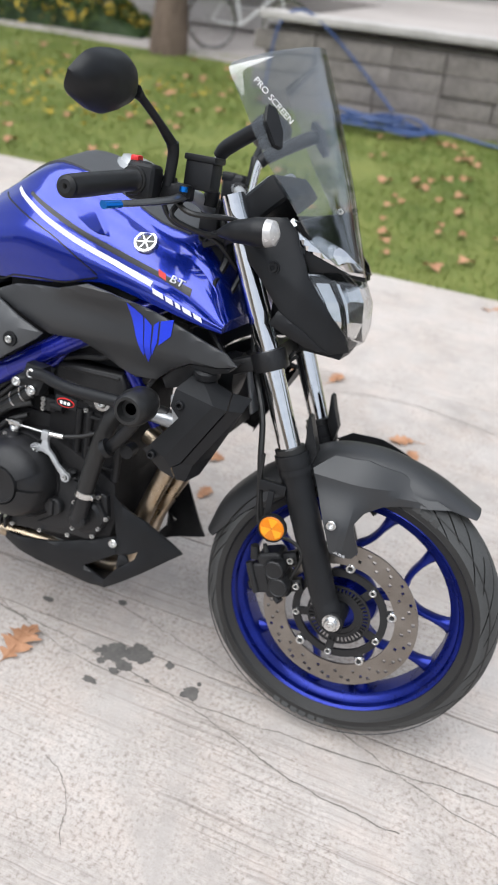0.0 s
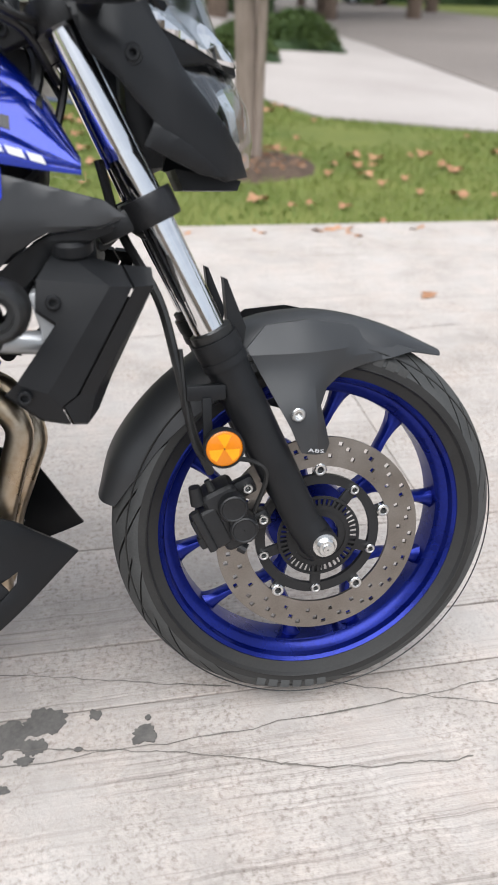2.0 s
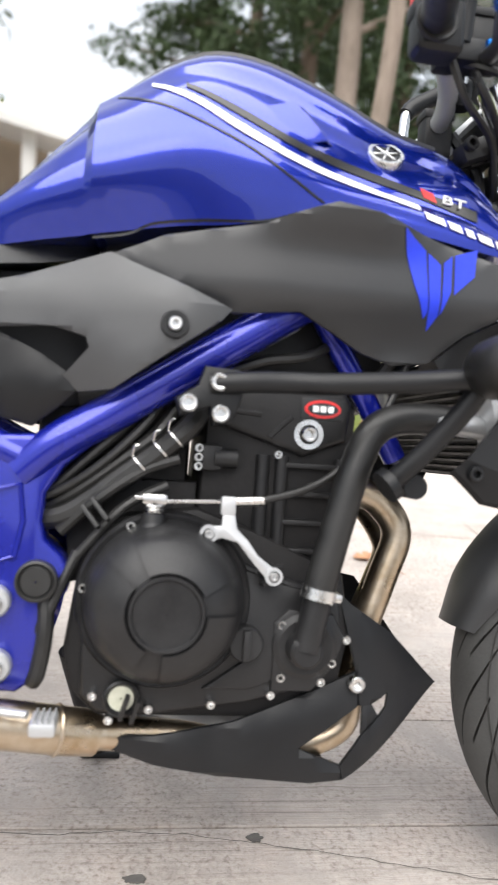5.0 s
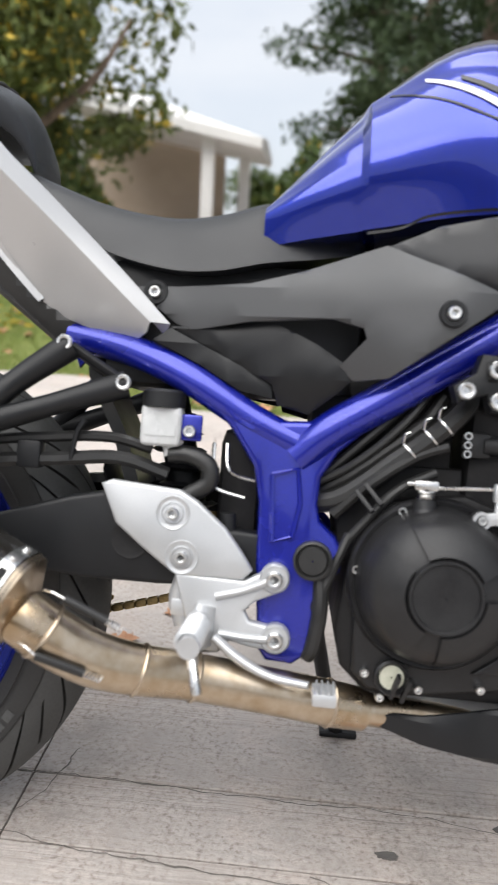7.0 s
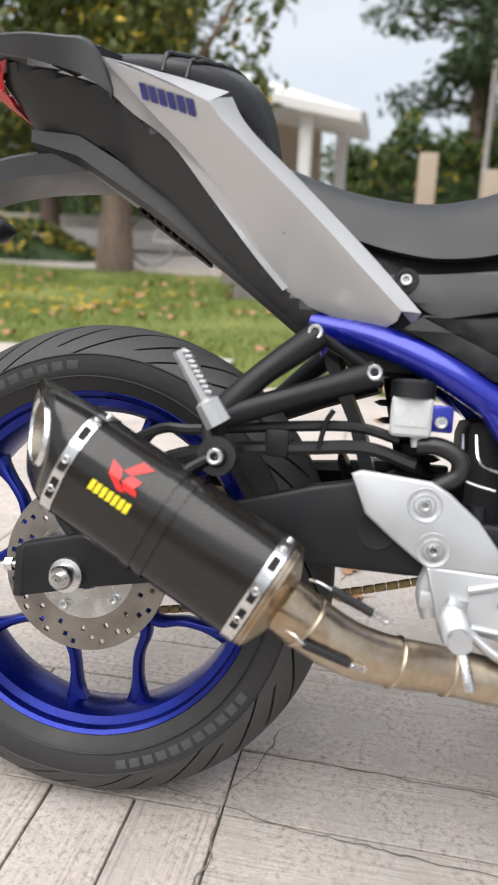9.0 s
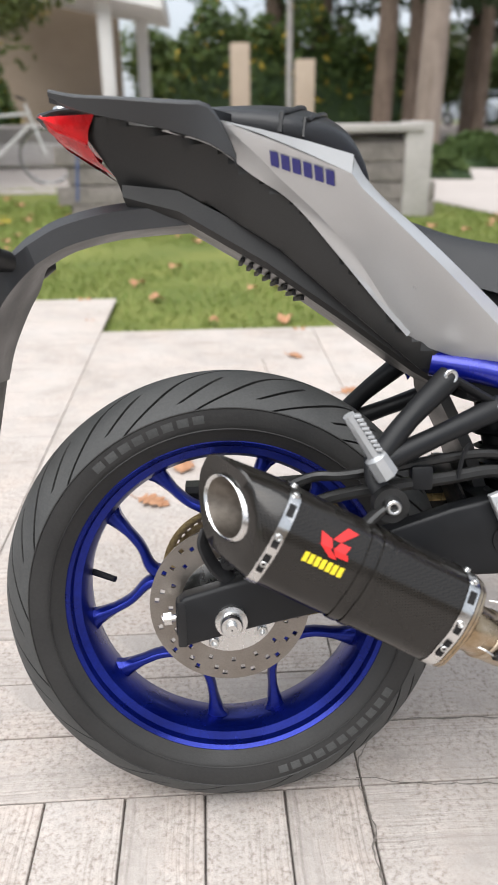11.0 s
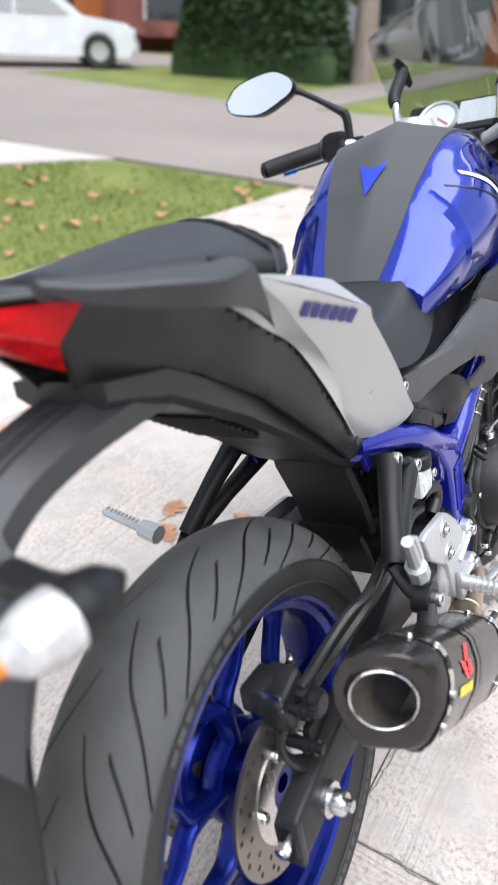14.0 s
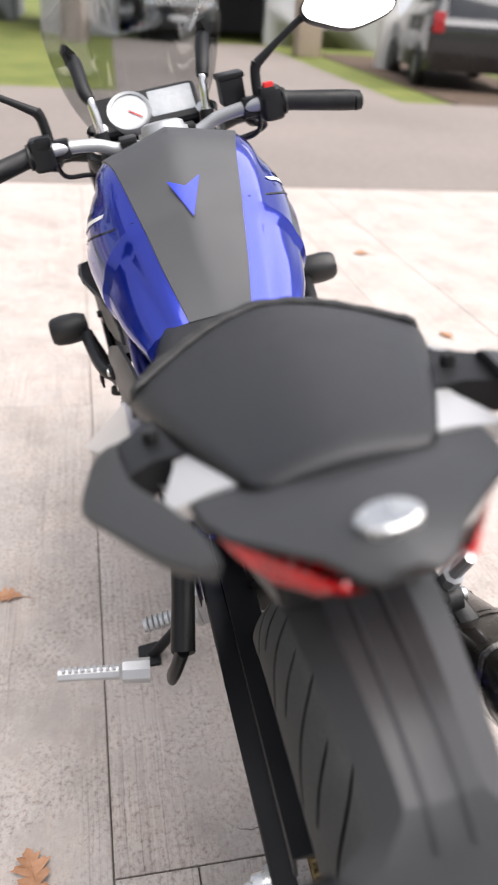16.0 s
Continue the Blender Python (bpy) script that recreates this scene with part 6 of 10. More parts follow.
tank_rings = [[Vector((p.x, -p.y, p.z)) for p in r] + [Vector((p.x, p.y, p.z)) for p in reversed(r[1:])] for r in tank_half]
tank = part("fuel_tank", loft(tank_rings), BLUE, moto, "glossy blue fuel tank", sharp=26)
cover_rings = []
for r in tank_half[: len(tank_half) - 9]:
    a = r[:TANK_STEP + 1]
    lift = 0.0035
    top = [Vector((p.x, -p.y, p.z + lift)) for p in reversed(a)] + [Vector((p.x, p.y, p.z + lift)) for p in a[1:]]
    low = [Vector((p.x, p.y, p.z - 0.008)) for p in reversed(top)]
    cover_rings.append(top + low)
part("centre_cover", loft(cover_rings), SIDE_GREY, tank, "dark grey tank centre cover", sharp=25)
part("fuel_cap", lathe([(0.001, 0.012), (0.028, 0.012), (0.034, 0.009), (0.036, 0.0), (0.040, 0.0), (0.041, -0.01)], 36, axis="z"), SILVER, tank, "silver fuel cap", m=Matrix.Translation((0.82, 0, 1.012)) @ Matrix.Rotation(radians(14), 4, "Y"))
tri_bm = bmesh.new()
vs = [tri_bm.verts.new((x, y, tank_top(x) + 0.0105 - 0.14 * abs(y))) for x, y in ((0.630, -0.024), (0.630, 0.024), (0.616, 0.0), (0.580, 0.0))]
tri_bm.faces.new((vs[0], vs[2], vs[3]))
tri_bm.faces.new((vs[2], vs[1], vs[3]))
part("emblem", tri_bm, BLUE_VINYL, tank, "bright blue arrow emblem")


def flank_strip(name, top, low, material, label="", lift=0.0015, parent=None, steps=6, side=-1):
    """A strip of vinyl on the tank's flank between two lines in (x, z)."""
    a, b = spline([(x, 0, z) for x, z in top], steps), spline([(x, 0, z) for x, z in low], steps)
    bm = bmesh.new()
    rows = []
    for p, q in zip(a, b):
        rows.append([(c.x, side * (tank_y(c.x, c.z) + lift), c.z + lift * 0.4) for c in (p.lerp(q, k / 3) for k in range(4))])
    add_loft(bm, rows, False, False)
    return part(name, bm, material, parent or tank, label)


for s in (-1, 1):
    flank_strip("white_stripe", [(.655, .944), (.700, .924), (.745, .902), (.810, .876), (.875, .857), (.950, .8375)],
                [(.655, .9385), (.700, .916), (.745, .8925), (.810, .867), (.875, .8485), (.950, .829)], WHITE, "white stripe", side=s)
    flank_strip("dark_stripe", [(.690, .942), (.745, .919), (.810, .893), (.875, .875), (.955, .855), (1.02, .840)],
                [(.690, .936), (.745, .910), (.810, .884), (.875, .865), (.955, .846), (1.02, .826)], BLACK_DECAL, "dark stripe", 0.0012, side=s)
    # seams between the tank's panels, as narrow dark gaps
    for line in ([(.606, .934), (.628, .925), (.647, .918), (.666, .912), (.716, .892), (.761, .873), (.807, .847), (.844, .826)], [(.604, .770), (.640, .776), (.667, .788), (.720, .795), (.778, .800), (.815, .812), (.845, .822)]):
        flank_strip("seam", [(x, z + .0014) for x, z in line], [(x, z - .0014) for x, z in line], BLACK_DECAL, "dark panel gap", 0.0012, side=s)
    # raised shoulder of the tank, that ends in a step towards the front
    scoop = bmesh.new()
    crest, tail_end, valley = [(.808, .936), (.822, .922), (.836, .906), (.846, .894)], [(.770, .926), (.784, .915), (.806, .902), (.828, .894)], [(.822, .940), (.838, .924), (.850, .908), (.856, .894)]
    add_loft(scoop, [[(x, s * (tank_y(x, z) - 0.001), z) for x, z in tail_end], [(x, s * (tank_y(x, z) + 0.006), z + 0.003) for x, z in crest], [(x, s * (tank_y(x, z) + 0.004), z + 0.001) for x, z in crest], [(x, s * (tank_y(x, z) - 0.002), z) for x, z in valley]], False, False)
    part("tank_shoulder", scoop, BLUE, tank, sharp=30)
# round maker's badge, as a plain patterned disc
for s in (-1, 1):
    y = tank_y(0.916, 0.897)
    turn = Matrix.Translation((0.916, s * (y + 0.001), 0.896)) @ (Matrix() if s < 0 else Matrix.Rotation(math.pi, 4, "Z")) @ Matrix.Rotation(radians(-38), 4, "X") @ Matrix.Rotation(radians(20), 4, "Y")
    badge = part("badge", lathe([(0.0005, -0.003), (0.0185, -0.003), (0.0195, -0.002), (0.0195, 0.006)], 36), BLACK_DECAL, tank, "round black badge with a silver ring", m=turn)
    part("badge_ring", merge(lathe([(0.0165, -0.0045), (0.0205, -0.0045), (0.0212, -0.003), (0.0212, 0.004), (0.0165, 0.0)], 40),
                             *[box((0.0, -0.0035, 0.008), (0.0026, 0.002, 0.014), 0.0008, Matrix.Rotation(radians(60 * i), 4, "Y")) for i in range(6)]), STEEL, badge)


def bars(name, x, z, widths, height, gap, material, slant=0.0, drop=0.0, side=-1, parent=None, surf=None, label=""):
    """Plain blocks that stand where a name is written."""
    for w in widths:
        bm = bmesh.new()
        pts = [(x, z), (x + w, z + drop * w), (x + w + slant, z + drop * w + height), (x + slant, z + height)]
        vs = [bm.verts.new((px, side * ((surf or tank_y)(px, pz) + 0.0022), pz)) for px, pz in pts]
        bm.faces.new(vs)
        ob = part(name, bm, material, parent or tank, label)
        x, z = x + w + gap, z + drop * (w + gap)
    return ob


for s in (-1, 1):
    bars("model_mark", 0.957, 0.8205, (0.022, 0.015, 0.010, 0.017, 0.016), 0.0088, 0.0045, WHITE, -0.004, -0.30, s, label="white block")
    bt_m = Matrix.Translation((0.992, s * (tank_y(0.992, 0.846) + 0.0025), 0.8465)) @ (Matrix() if s < 0 else Matrix.Rotation(math.pi, 4, "Z")) @ Matrix.Rotation(radians(62), 4, "X") @ Matrix.Rotation(radians(-13 if s < 0 else 13), 4, "Z")
    lettering("BT", 0.0185, WHITE, "lettering", tank, bt_m @ Matrix.Diagonal((1.35, 1, 1, 1)), 0.0008, "white capital letters")
    bars("club_mark", 0.957, 0.8490, (0.015,), 0.011, 0.003, RED, -0.004, -0.36, s, label="red block")


# ---- side shrouds and covers
def shroud_y(x, z):
    y = 0.150 + 0.026 * smooth_step(0.64, 0.80, x) + 0.010 * smooth_step(0.98, 1.10, x)
    y -= 0.030 * smooth_step(0.735, 0.670, z)
    y += 0.024 * smooth_step(0.765, 0.812, z) * smooth_step(0.74, 0.83, x) * smooth_step(0.98, 0.89, x)
    return y


SHROUD_LINE = [(.623, .751), (.679, .776), (.730, .785), (.780, .792), (.820, .806), (.850, .8165), (.893, .811), (.943, .799), (1.035, .775), (1.112, .755), (1.134, .738),
               (1.100, .728), (1.050, .722), (1.010, .700), (.976, .668), (.935, .662), (.900, .672), (.865, .690), (.825, .708), (.756, .701), (.700, .722)]
for s in (-1, 1):
    shroud = part("tank_shroud", panel(SHROUD_LINE, shroud_y, 0.005, 0.009, s, 0.002), SHROUD, moto, "satin dark grey tank side shroud", sharp=24)
    part("scoop", panel([(.985, .672), (1.012, .698), (1.052, .720), (1.105, .726), (1.128, .735), (1.118, .722), (1.075, .706), (1.045, .690), (1.02, .664), (.995, .655)],
                        lambda x, z: shroud_y(x, z) - 0.004 + 0.0, 0.05, 0.014, s), MATTE, shroud, "black air scoop")
    for shape in (((.9241, .8003), (.9516, .7815), (.9600, .7178), (.9571, .7115), (.9415, .7465), (.9311, .7757)), ((.9548, .7794), (.9697, .7687), (.9722, .7157), (.9644, .6999), (.9614, .7148)),
                  ((.9735, .7709), (.9821, .7791), (.9828, .7411), (.9741, .7159)), ((.9853, .7801), (1.009, .7881), (1.0074, .7588), (.9867, .7384))):
        part("emblem", panel(shape, lambda x, z: shroud_y(x, z) + 0.0014, 0.001, 0.012, s, 0.0), BLUE_VINYL, shroud, "bright blue angular emblem")

    def cover_y(x, z):
        return lerp_table([(0.34, 0.112), (0.40, 0.116), (0.50, 0.138), (0.62, 0.168), (0.70, 0.182), (0.76, 0.172)], x) - 0.010 * smooth_step(0.70, 0.742, z) - 0.02 * smooth_step(0.66, 0.61, z) * smooth_step(0.66, 0.6, x)
    sc = part("side_cover", panel([(.343, .702), (.400, .704), (.481, .709), (.540, .724), (.597, .743), (.625, .752), (.690, .727), (.752, .702), (.742, .690), (.690, .652), (.636, .612), (.600, .608), (.583, .622),
                                   (.610, .652), (.606, .663), (.573, .672), (.484, .667), (.415, .655), (.396, .663)], cover_y, 0.005, 0.016, s), SIDE_GREY, moto, "dark grey plastic side cover", sharp=22)
    bolt(0.694, s * 0.184, 0.68, sc)
    part("grommet", lathe([(0.009, -0.002), (0.0135, -0.002), (0.0145, 0.003), (0.009, 0.003)], 24), MATTE, sc, m=Matrix.Translation((0.694, s * 0.183, 0.68)) @ (Matrix() if s < 0 else Matrix.Rotation(math.pi, 4, "Z")))
    bolt(0.372, s * 0.115, 0.696, sc)
    part("grommet", lathe([(0.009, -0.002), (0.0135, -0.002), (0.0145, 0.003), (0.009, 0.003)], 24), MATTE, sc, m=Matrix.Translation((0.372, s * 0.114, 0.696)) @ (Matrix() if s < 0 else Matrix.Rotation(math.pi, 4, "Z")))

    def low_y(x, z):
        return 0.118 + 0.022 * smooth_step(0.45, 0.56, x) - 0.014 * smooth_step(0.61, 0.57, z)
    part("lower_cover", panel([(.392, .658), (.456, .664), (.512, .667), (.560, .645), (.606, .616), (.580, .590), (.554, .569), (.519, .577), (.512, .600), (.470, .620)], low_y, 0.005, 0.016, s), MATTE, moto, "black lower side cover", sharp=22)
    part("trim_strip", panel([(.374, .642), (.393, .656), (.450, .630), (.511, .602), (.513, .584), (.474, .591), (.430, .616)], lambda x, z: 0.122, 0.005, 0.02, s), MATTE, moto, "black plastic trim strip")

# ---- frame
FR = 0.021
for s in (-1, 1):
    fy = s * 0.118
    spar = part("frame_spar", tube([(0.545, s * 0.112, 0.520), (0.585, fy, 0.556), (0.640, fy, 0.592), (0.752, s * 0.126, 0.668), (0.840, s * 0.120, 0.727), (0.95, s * 0.085, 0.80), (1.02, s * 0.04, 0.86)], 0.0215, n=18, flat=1.0), FRAME_BLUE, moto, "blue steel frame tube")
    part("frame_tube", tube([(0.545, s * 0.112, 0.535), (0.490, s * 0.112, 0.560), (0.416, s * 0.112, 0.602), (0.345, s * 0.098, 0.630), (0.270, s * 0.078, 0.645)], 0.0185, n=16), FRAME_BLUE, spar)
    part("gusset", plate([(.262, .662), (.320, .640), (.300, .628), (.283, .606)], s * 0.092, s * 0.084, 0.002), FRAME_BLUE, spar)
    part("cross_tube", tube([(0.86, s * 0.10, 0.722), (0.91, s * 0.095, 0.645), (0.965, s * 0.085, 0.560)], 0.0135, n=14), FRAME_BLUE, spar)
    part("cross_tube", tube([(0.70, s * 0.11, 0.636), (0.735, s * 0.105, 0.63), (0.765, s * 0.10, 0.665)], 0.011, n=12), FRAME_BLUE, spar)
    body = plate([(.432, .588), (.470, .548), (.498, .508), (.506, .470), (.508, .400), (.516, .305), (.526, .292), (.556, .290), (.572, .302), (.580, .330), (.588, .378), (.602, .398), (.604, .420), (.594, .436), (.576, .452),
                  (.572, .470), (.574, .500), (.592, .530), (.625, .560), (.660, .588), (.640, .606), (.600, .578), (.560, .562), (.525, .560), (.487, .576), (.450, .600)], s * 0.127, s * 0.085, 0.007, 3)
    plate_ob = part("pivot_plate", body, FRAME_BLUE, moto, "blue cast frame plate round the swingarm pivot", sharp=40)
    for pts in ([(.455, .580), (.478, .562), (.520, .546), (.490, .552), (.474, .560)], [(.520, .500), (.548, .508), (.553, .470), (.546, .432), (.524, .426)]):
        part("recess_rim", tube([(x, s * 0.1275, z) for x, z in pts + pts[:1]], 0.0032, n=6, steps=1), FRAME_BLUE, plate_ob)
    part("pivot_cap", lathe([(0.001, -0.138), (0.015, -0.138), (0.017, -0.136), (0.019, -0.139), (0.0215, -0.138), (0.022, -0.125)], 36), HOSE, plate_ob, "black rubber pivot cap", m=Matrix.Translation((0.571, 0, 0.409)) @ (Matrix() if s < 0 else Matrix.Rotation(math.pi, 4, "Z")))
part("steering_head", tube([(1.0, 0, 0.78), (0.945, 0, 0.93)], 0.034, n=20, steps=1), FRAME_BLUE, moto, "blue steering head tube")
part("battery_box", box((0.46, 0, 0.665), (0.30, 0.19, 0.15), 0.02), MATTE, moto, "black battery box under the seat")
part("airbox", box((0.78, 0, 0.725), (0.34, 0.17, 0.17), 0.03), MATTE, moto, "black airbox under the tank")
shock = part("shock", tube([(0.415, 0, 0.43), (0.375, 0, 0.60)], 0.022, n=16, steps=1), MATTE, moto, "black spring shock absorber")
for i in range(6):
    part("coil", lathe([(0.028, -0.004), (0.036, 0), (0.028, 0.004), (0.028, -0.004)], 24, axis="z", centre=(0.412 - 0.006 * i, 0, 0.45 + 0.022 * i)), MATTE, shock)

# ---- seats and tail
SEATS = [
    (0.182, 0.050, 0.846, 0.830), (0.190, 0.066, 0.852, 0.818), (0.225, 0.088, 0.836, 0.795), (0.300, 0.108, 0.808, 0.745), (0.380, 0.122, 0.794, 0.722), (0.440, 0.124, 0.801, 0.722),
    (0.495, 0.118, 0.818, 0.735), (0.550, 0.104, 0.816, 0.745), (0.595, 0.090, 0.802, 0.755), (0.608, 0.070, 0.785, 0.758)]


def cushion(rows, dip=0.012):
    lines = []
    for k in range(25):
        u = -1 + k / 12
        lines.append(spline([(x, u * w, zt - dip * abs(u) ** 2.4 - (zt - zb - dip) * (max(0, abs(u) - 0.66) / 0.34) ** 1.8) for x, w, zt, zb in rows], 6))
    base = [spline([(x, u * w, zb) for x, w, zt, zb in rows], 6) for u in (0.9, -0.9)]
    rings = []
    for i in range(len(lines[0])):
        rings.append([l[i] for l in lines] + [b[i] for b in base])
    return loft(rings)


part("rider_seat", cushion(SEATS), SEAT, moto, "black vinyl rider seat", sharp=45)
# pillion seat: a shield that is widest before its middle, with a piped front edge
PASS = [(-0.126, 0.040, 0.957, 0.955, 0.950), (-0.118, 0.058, 0.968, 0.960, 0.944), (-0.080, 0.075, 0.971, 0.958, 0.938), (-0.02, 0.098, 0.974, 0.952, 0.930), (0.04, 0.117, 0.976, 0.944, 0.920),
        (0.075, 0.124, 0.976, 0.938, 0.914), (0.105, 0.116, 0.973, 0.934, 0.908), (0.14, 0.096, 0.964, 0.930, 0.900), (0.170, 0.074, 0.945, 0.916, 0.885), (0.188, 0.060, 0.915, 0.892, 0.865), (0.198, 0.050, 0.870, 0.860, 0.84)]


def pillion_rows():
    lines = [spline([(x, w, zt) for x, w, zt, ze, zb in PASS], 5), spline([(x, 0, ze) for x, w, zt, ze, zb in PASS], 5), spline([(x, 0, zb) for x, w, zt, ze, zb in PASS], 5)]
    return [(p.x, p.y, p.z, q.z, r.z) for p, q, r in zip(*lines)]


PASS_FINE = pillion_rows()


def pillion_z(row, u):
    """Height of the seat's top at a share u of its half-width."""
    x, w, zt, ze, zb = row
    return zt - (zt - ze) * abs(u) ** 1.7


ps_rings = []
for row in PASS_FINE:
    x, w, zt, ze, zb = row
    us = [-1 + k / 8 for k in range(17)]
    ring = [Vector((x, u * w * 0.955, pillion_z(row, u * 0.97))) for u in us]
    for s, order in ((1, 1), (-1, -1)):
        side = [Vector((x, s * w * 0.992, ze - 0.004)), Vector((x, s * w, ze - 0.35 * (ze - zb))), Vector((x, s * w * 0.985, ze - 0.8 * (ze - zb))), Vector((x, s * w * 0.95, zb))]
        ring += side[::order]
    ps_rings.append(ring)
pillion = part("pillion_seat", loft(ps_rings), SEAT, moto, "black vinyl pillion seat with a piped edge", sharp=50)


def seat_point(x, y, lift):
    row = min(PASS_FINE, key=lambda r: abs(r[0] - x))
    u = max(-1.0, min(1.0, y / row[1]))
    return Vector((x, y, pillion_z(row, u) + lift))


for at, r in ((0.118, 0.0035), (0.146, 0.0028)):
    line = []
    for k in range(-12, 13):
        y = k / 12 * 0.119
        x = at - 0.042 * (abs(y) / 0.119) ** 1.6
        row = min(PASS_FINE, key=lambda q: abs(q[0] - x))
        y = max(-row[1] * 0.97, min(row[1] * 0.97, y))
        line.append(seat_point(x, y, 0.0012))
    line = [line[0] + Vector((-0.003, -0.004, -0.022))] + line + [line[-1] + Vector((-0.003, 0.004, -0.022))]
    part("piping", tube(line, r, n=8, steps=2), HOSE, pillion, "raised black piping")


def silver_y(x, z):
    """The panel's flank, a gently twisted face between its four corners."""
    t = max(0.0, min(1.0, (0.90 - z) / 0.25))
    return -0.29142 - 0.51395 * x + 0.46199 * z + 1.25551 * x * z - 0.068 * t * (1 - t)


TAIL_EDGE = [(-.158, .086, .955), (-.062, .103, .926), (-.005, .112, .909), (.040, .120, .872), (.090, .121, .839), (.146, .119, .776), (.205, .109, .706), (.234, .102, .680), (.300, .098, .640)]


def black_y(x, z):
    """The black tail side leans in from its upper edge."""
    top_y, top_z = lerp_table([(p[0], p[1]) for p in TAIL_EDGE], x), lerp_table([(p[0], p[2]) for p in TAIL_EDGE], x)
    lean = lerp_table([(-.15, .88), (-.06, .62), (.05, .48), (.2, .40)], x)
    return max(0.018, top_y - 0.004 - lean * max(0.0, top_z - z))


for s in (-1, 1):
    front_line = [(.147, .863), (.160, .848), (.185, .826), (.224, .792), (.272, .750), (.322, .704), (.370, .660)]
    rear_crease = [(.234, .681), (.198, .729), (.158, .783), (.112, .829), (.066, .870), (.030, .904), (.002, .931)]
    sp = part("tail_panel", panel(front_line + [(.366, .650), (.350, .640), (.300, .650), (.250, .668)] + rear_crease, silver_y, 0.005, 0.012, s, 0.001), SILVER_PAINT, moto, "silver painted tail side panel", sharp=18)
    # the darker facet towards the rear, drawn out into a tongue below the grab rail
    crease_fine = spline([(x, silver_y(x, z), z) for x, z in rear_crease[::-1]], 4)
    edge_fine = spline([(-.066, .104, .9275), (-.008, .112, .909), (.040, .1205, .873), (.088, .1215, .840), (.142, .1195, .779), (.194, .111, .719), (.232, .1025, .679)], 4)
    rear_facet = bmesh.new()
    add_loft(rear_facet, [[(p.x, s * (p.y - 0.0008), p.z) for p in crease_fine],
                          [((p.x + q.x) / 2, s * ((p.y + q.y) / 2 - 0.003), (p.z + q.z) / 2) for p, q in zip(crease_fine, edge_fine)],
                          [(q.x, s * q.y, q.z) for q in edge_fine], [(q.x + 0.012, s * (q.y - 0.010), q.z + 0.010) for q in edge_fine]], False, False)
    part("rear_facet", rear_facet, SILVER_PAINT, sp, sharp=40)
    # the bright front facet, turned in to the seat, and the narrow top face
    outer = [(.160, .890), (.174, .866), (.200, .838), (.238, .805), (.290, .758), (.343, .709), (.392, .660)]
    fine_a, fine_b = spline([(x, 0, z) for x, z in front_line], 4), spline([(x, 0, z) for x, z in outer], 4)
    wide_in = [0.055, 0.048, 0.040, 0.032, 0.024, 0.016, 0.008]
    deep = [lerp_table([(i / 6, w) for i, w in enumerate(wide_in)], k / (len(fine_a) - 1)) for k in range(len(fine_a))]
    facet = bmesh.new()
    add_loft(facet, [[(p.x, s * (silver_y(p.x, p.z) - 0.0008), p.z) for p in fine_a],
                     [(p.x * 0.5 + q.x * 0.5, s * (silver_y(p.x, p.z) - d * 0.42), p.z * 0.5 + q.z * 0.5) for p, q, d in zip(fine_a, fine_b, deep)],
                     [(q.x, s * (silver_y(p.x, p.z) - d), q.z) for p, q, d in zip(fine_a, fine_b, deep)],
                     [(q.x - 0.008, s * (silver_y(p.x, p.z) - d - 0.014), q.z - 0.012) for p, q, d in zip(fine_a, fine_b, deep)]], False, False)
    part("front_facet", facet, SILVER_PAINT, sp, sharp=40)
    top = bmesh.new()
    line = [(.002, .931), (.048, .911), (.098, .887), (.147, .863)]
    inner_line = [(.000, .128, .934), (.052, .130, .922), (.105, .133, .908), (.158, .136, .892)]
    add_loft(top, [[(x, s * (silver_y(x, z) - 0.0008), z) for x, z in line], [(x, s * y, z) for x, y, z in inner_line], [(x, s * (y - 0.012), z - 0.016) for x, y, z in inner_line]], False, False)
    part("top_face", top, SILVER_PAINT, sp, sharp=20)
    bars("maker_mark", 0.060, 0.8790, (0.0092,) * 6, 0.0145, 0.0030, NAVY, -0.0025, -0.385, s, sp, silver_y, "navy blue block")
    part("tail_side", panel([(-.146, .952), (-.105, .941), (-.062, .930), (.000, .914), (.048, .879), (.098, .846), (.154, .782), (.212, .712), (.240, .684), (.300, .640), (.255, .636), (.206, .676), (.140, .732), (.075, .790), (.033, .817), (-.008, .846),
                             (-.052, .859), (-.090, .866), (-.124, .871), (-.130, .888), (-.161, .931)], black_y, 0.006, 0.012, s), TAIL_BLACK, moto, "black plastic tail side", sharp=22)
    # swept grab rail, standing off the tail like a wing: a broad top, a sharp outer edge, an undercut flank
    rail_rows = []
    for x, yi, zi, yo, zo, yl, zl in ((-.197, .086, .978, .099, .975, .097, .969), (-.165, .091, .971, .119, .964, .112, .951), (-.120, .108, .964, .144, .955, .132, .936), (-.080, .127, .958, .163, .947, .147, .925),
                                      (-.042, .134, .954, .160, .945, .148, .915), (-.011, .136, .949, .152, .943, .146, .905), (.010, .136, .920, .145, .915, .142, .893), (.021, .137, .893, .141, .890, .140, .886)):
        thick = 0.35 * (zo - zl) + 0.003
        rail_rows.append([Vector((x, s * yi, zi)), Vector((x, s * ((yi + yo) / 2), (zi + zo) / 2 + 0.0015)), Vector((x, s * (yo - 0.002), zo + 0.001)), Vector((x, s * yo, zo - 0.002)), Vector((x, s * yl, zl)),
                          Vector((x, s * (yl - 0.004), zl)), Vector((x, s * (yi + 0.006), zi - thick - 0.010)), Vector((x, s * yi, zi - 0.004))])
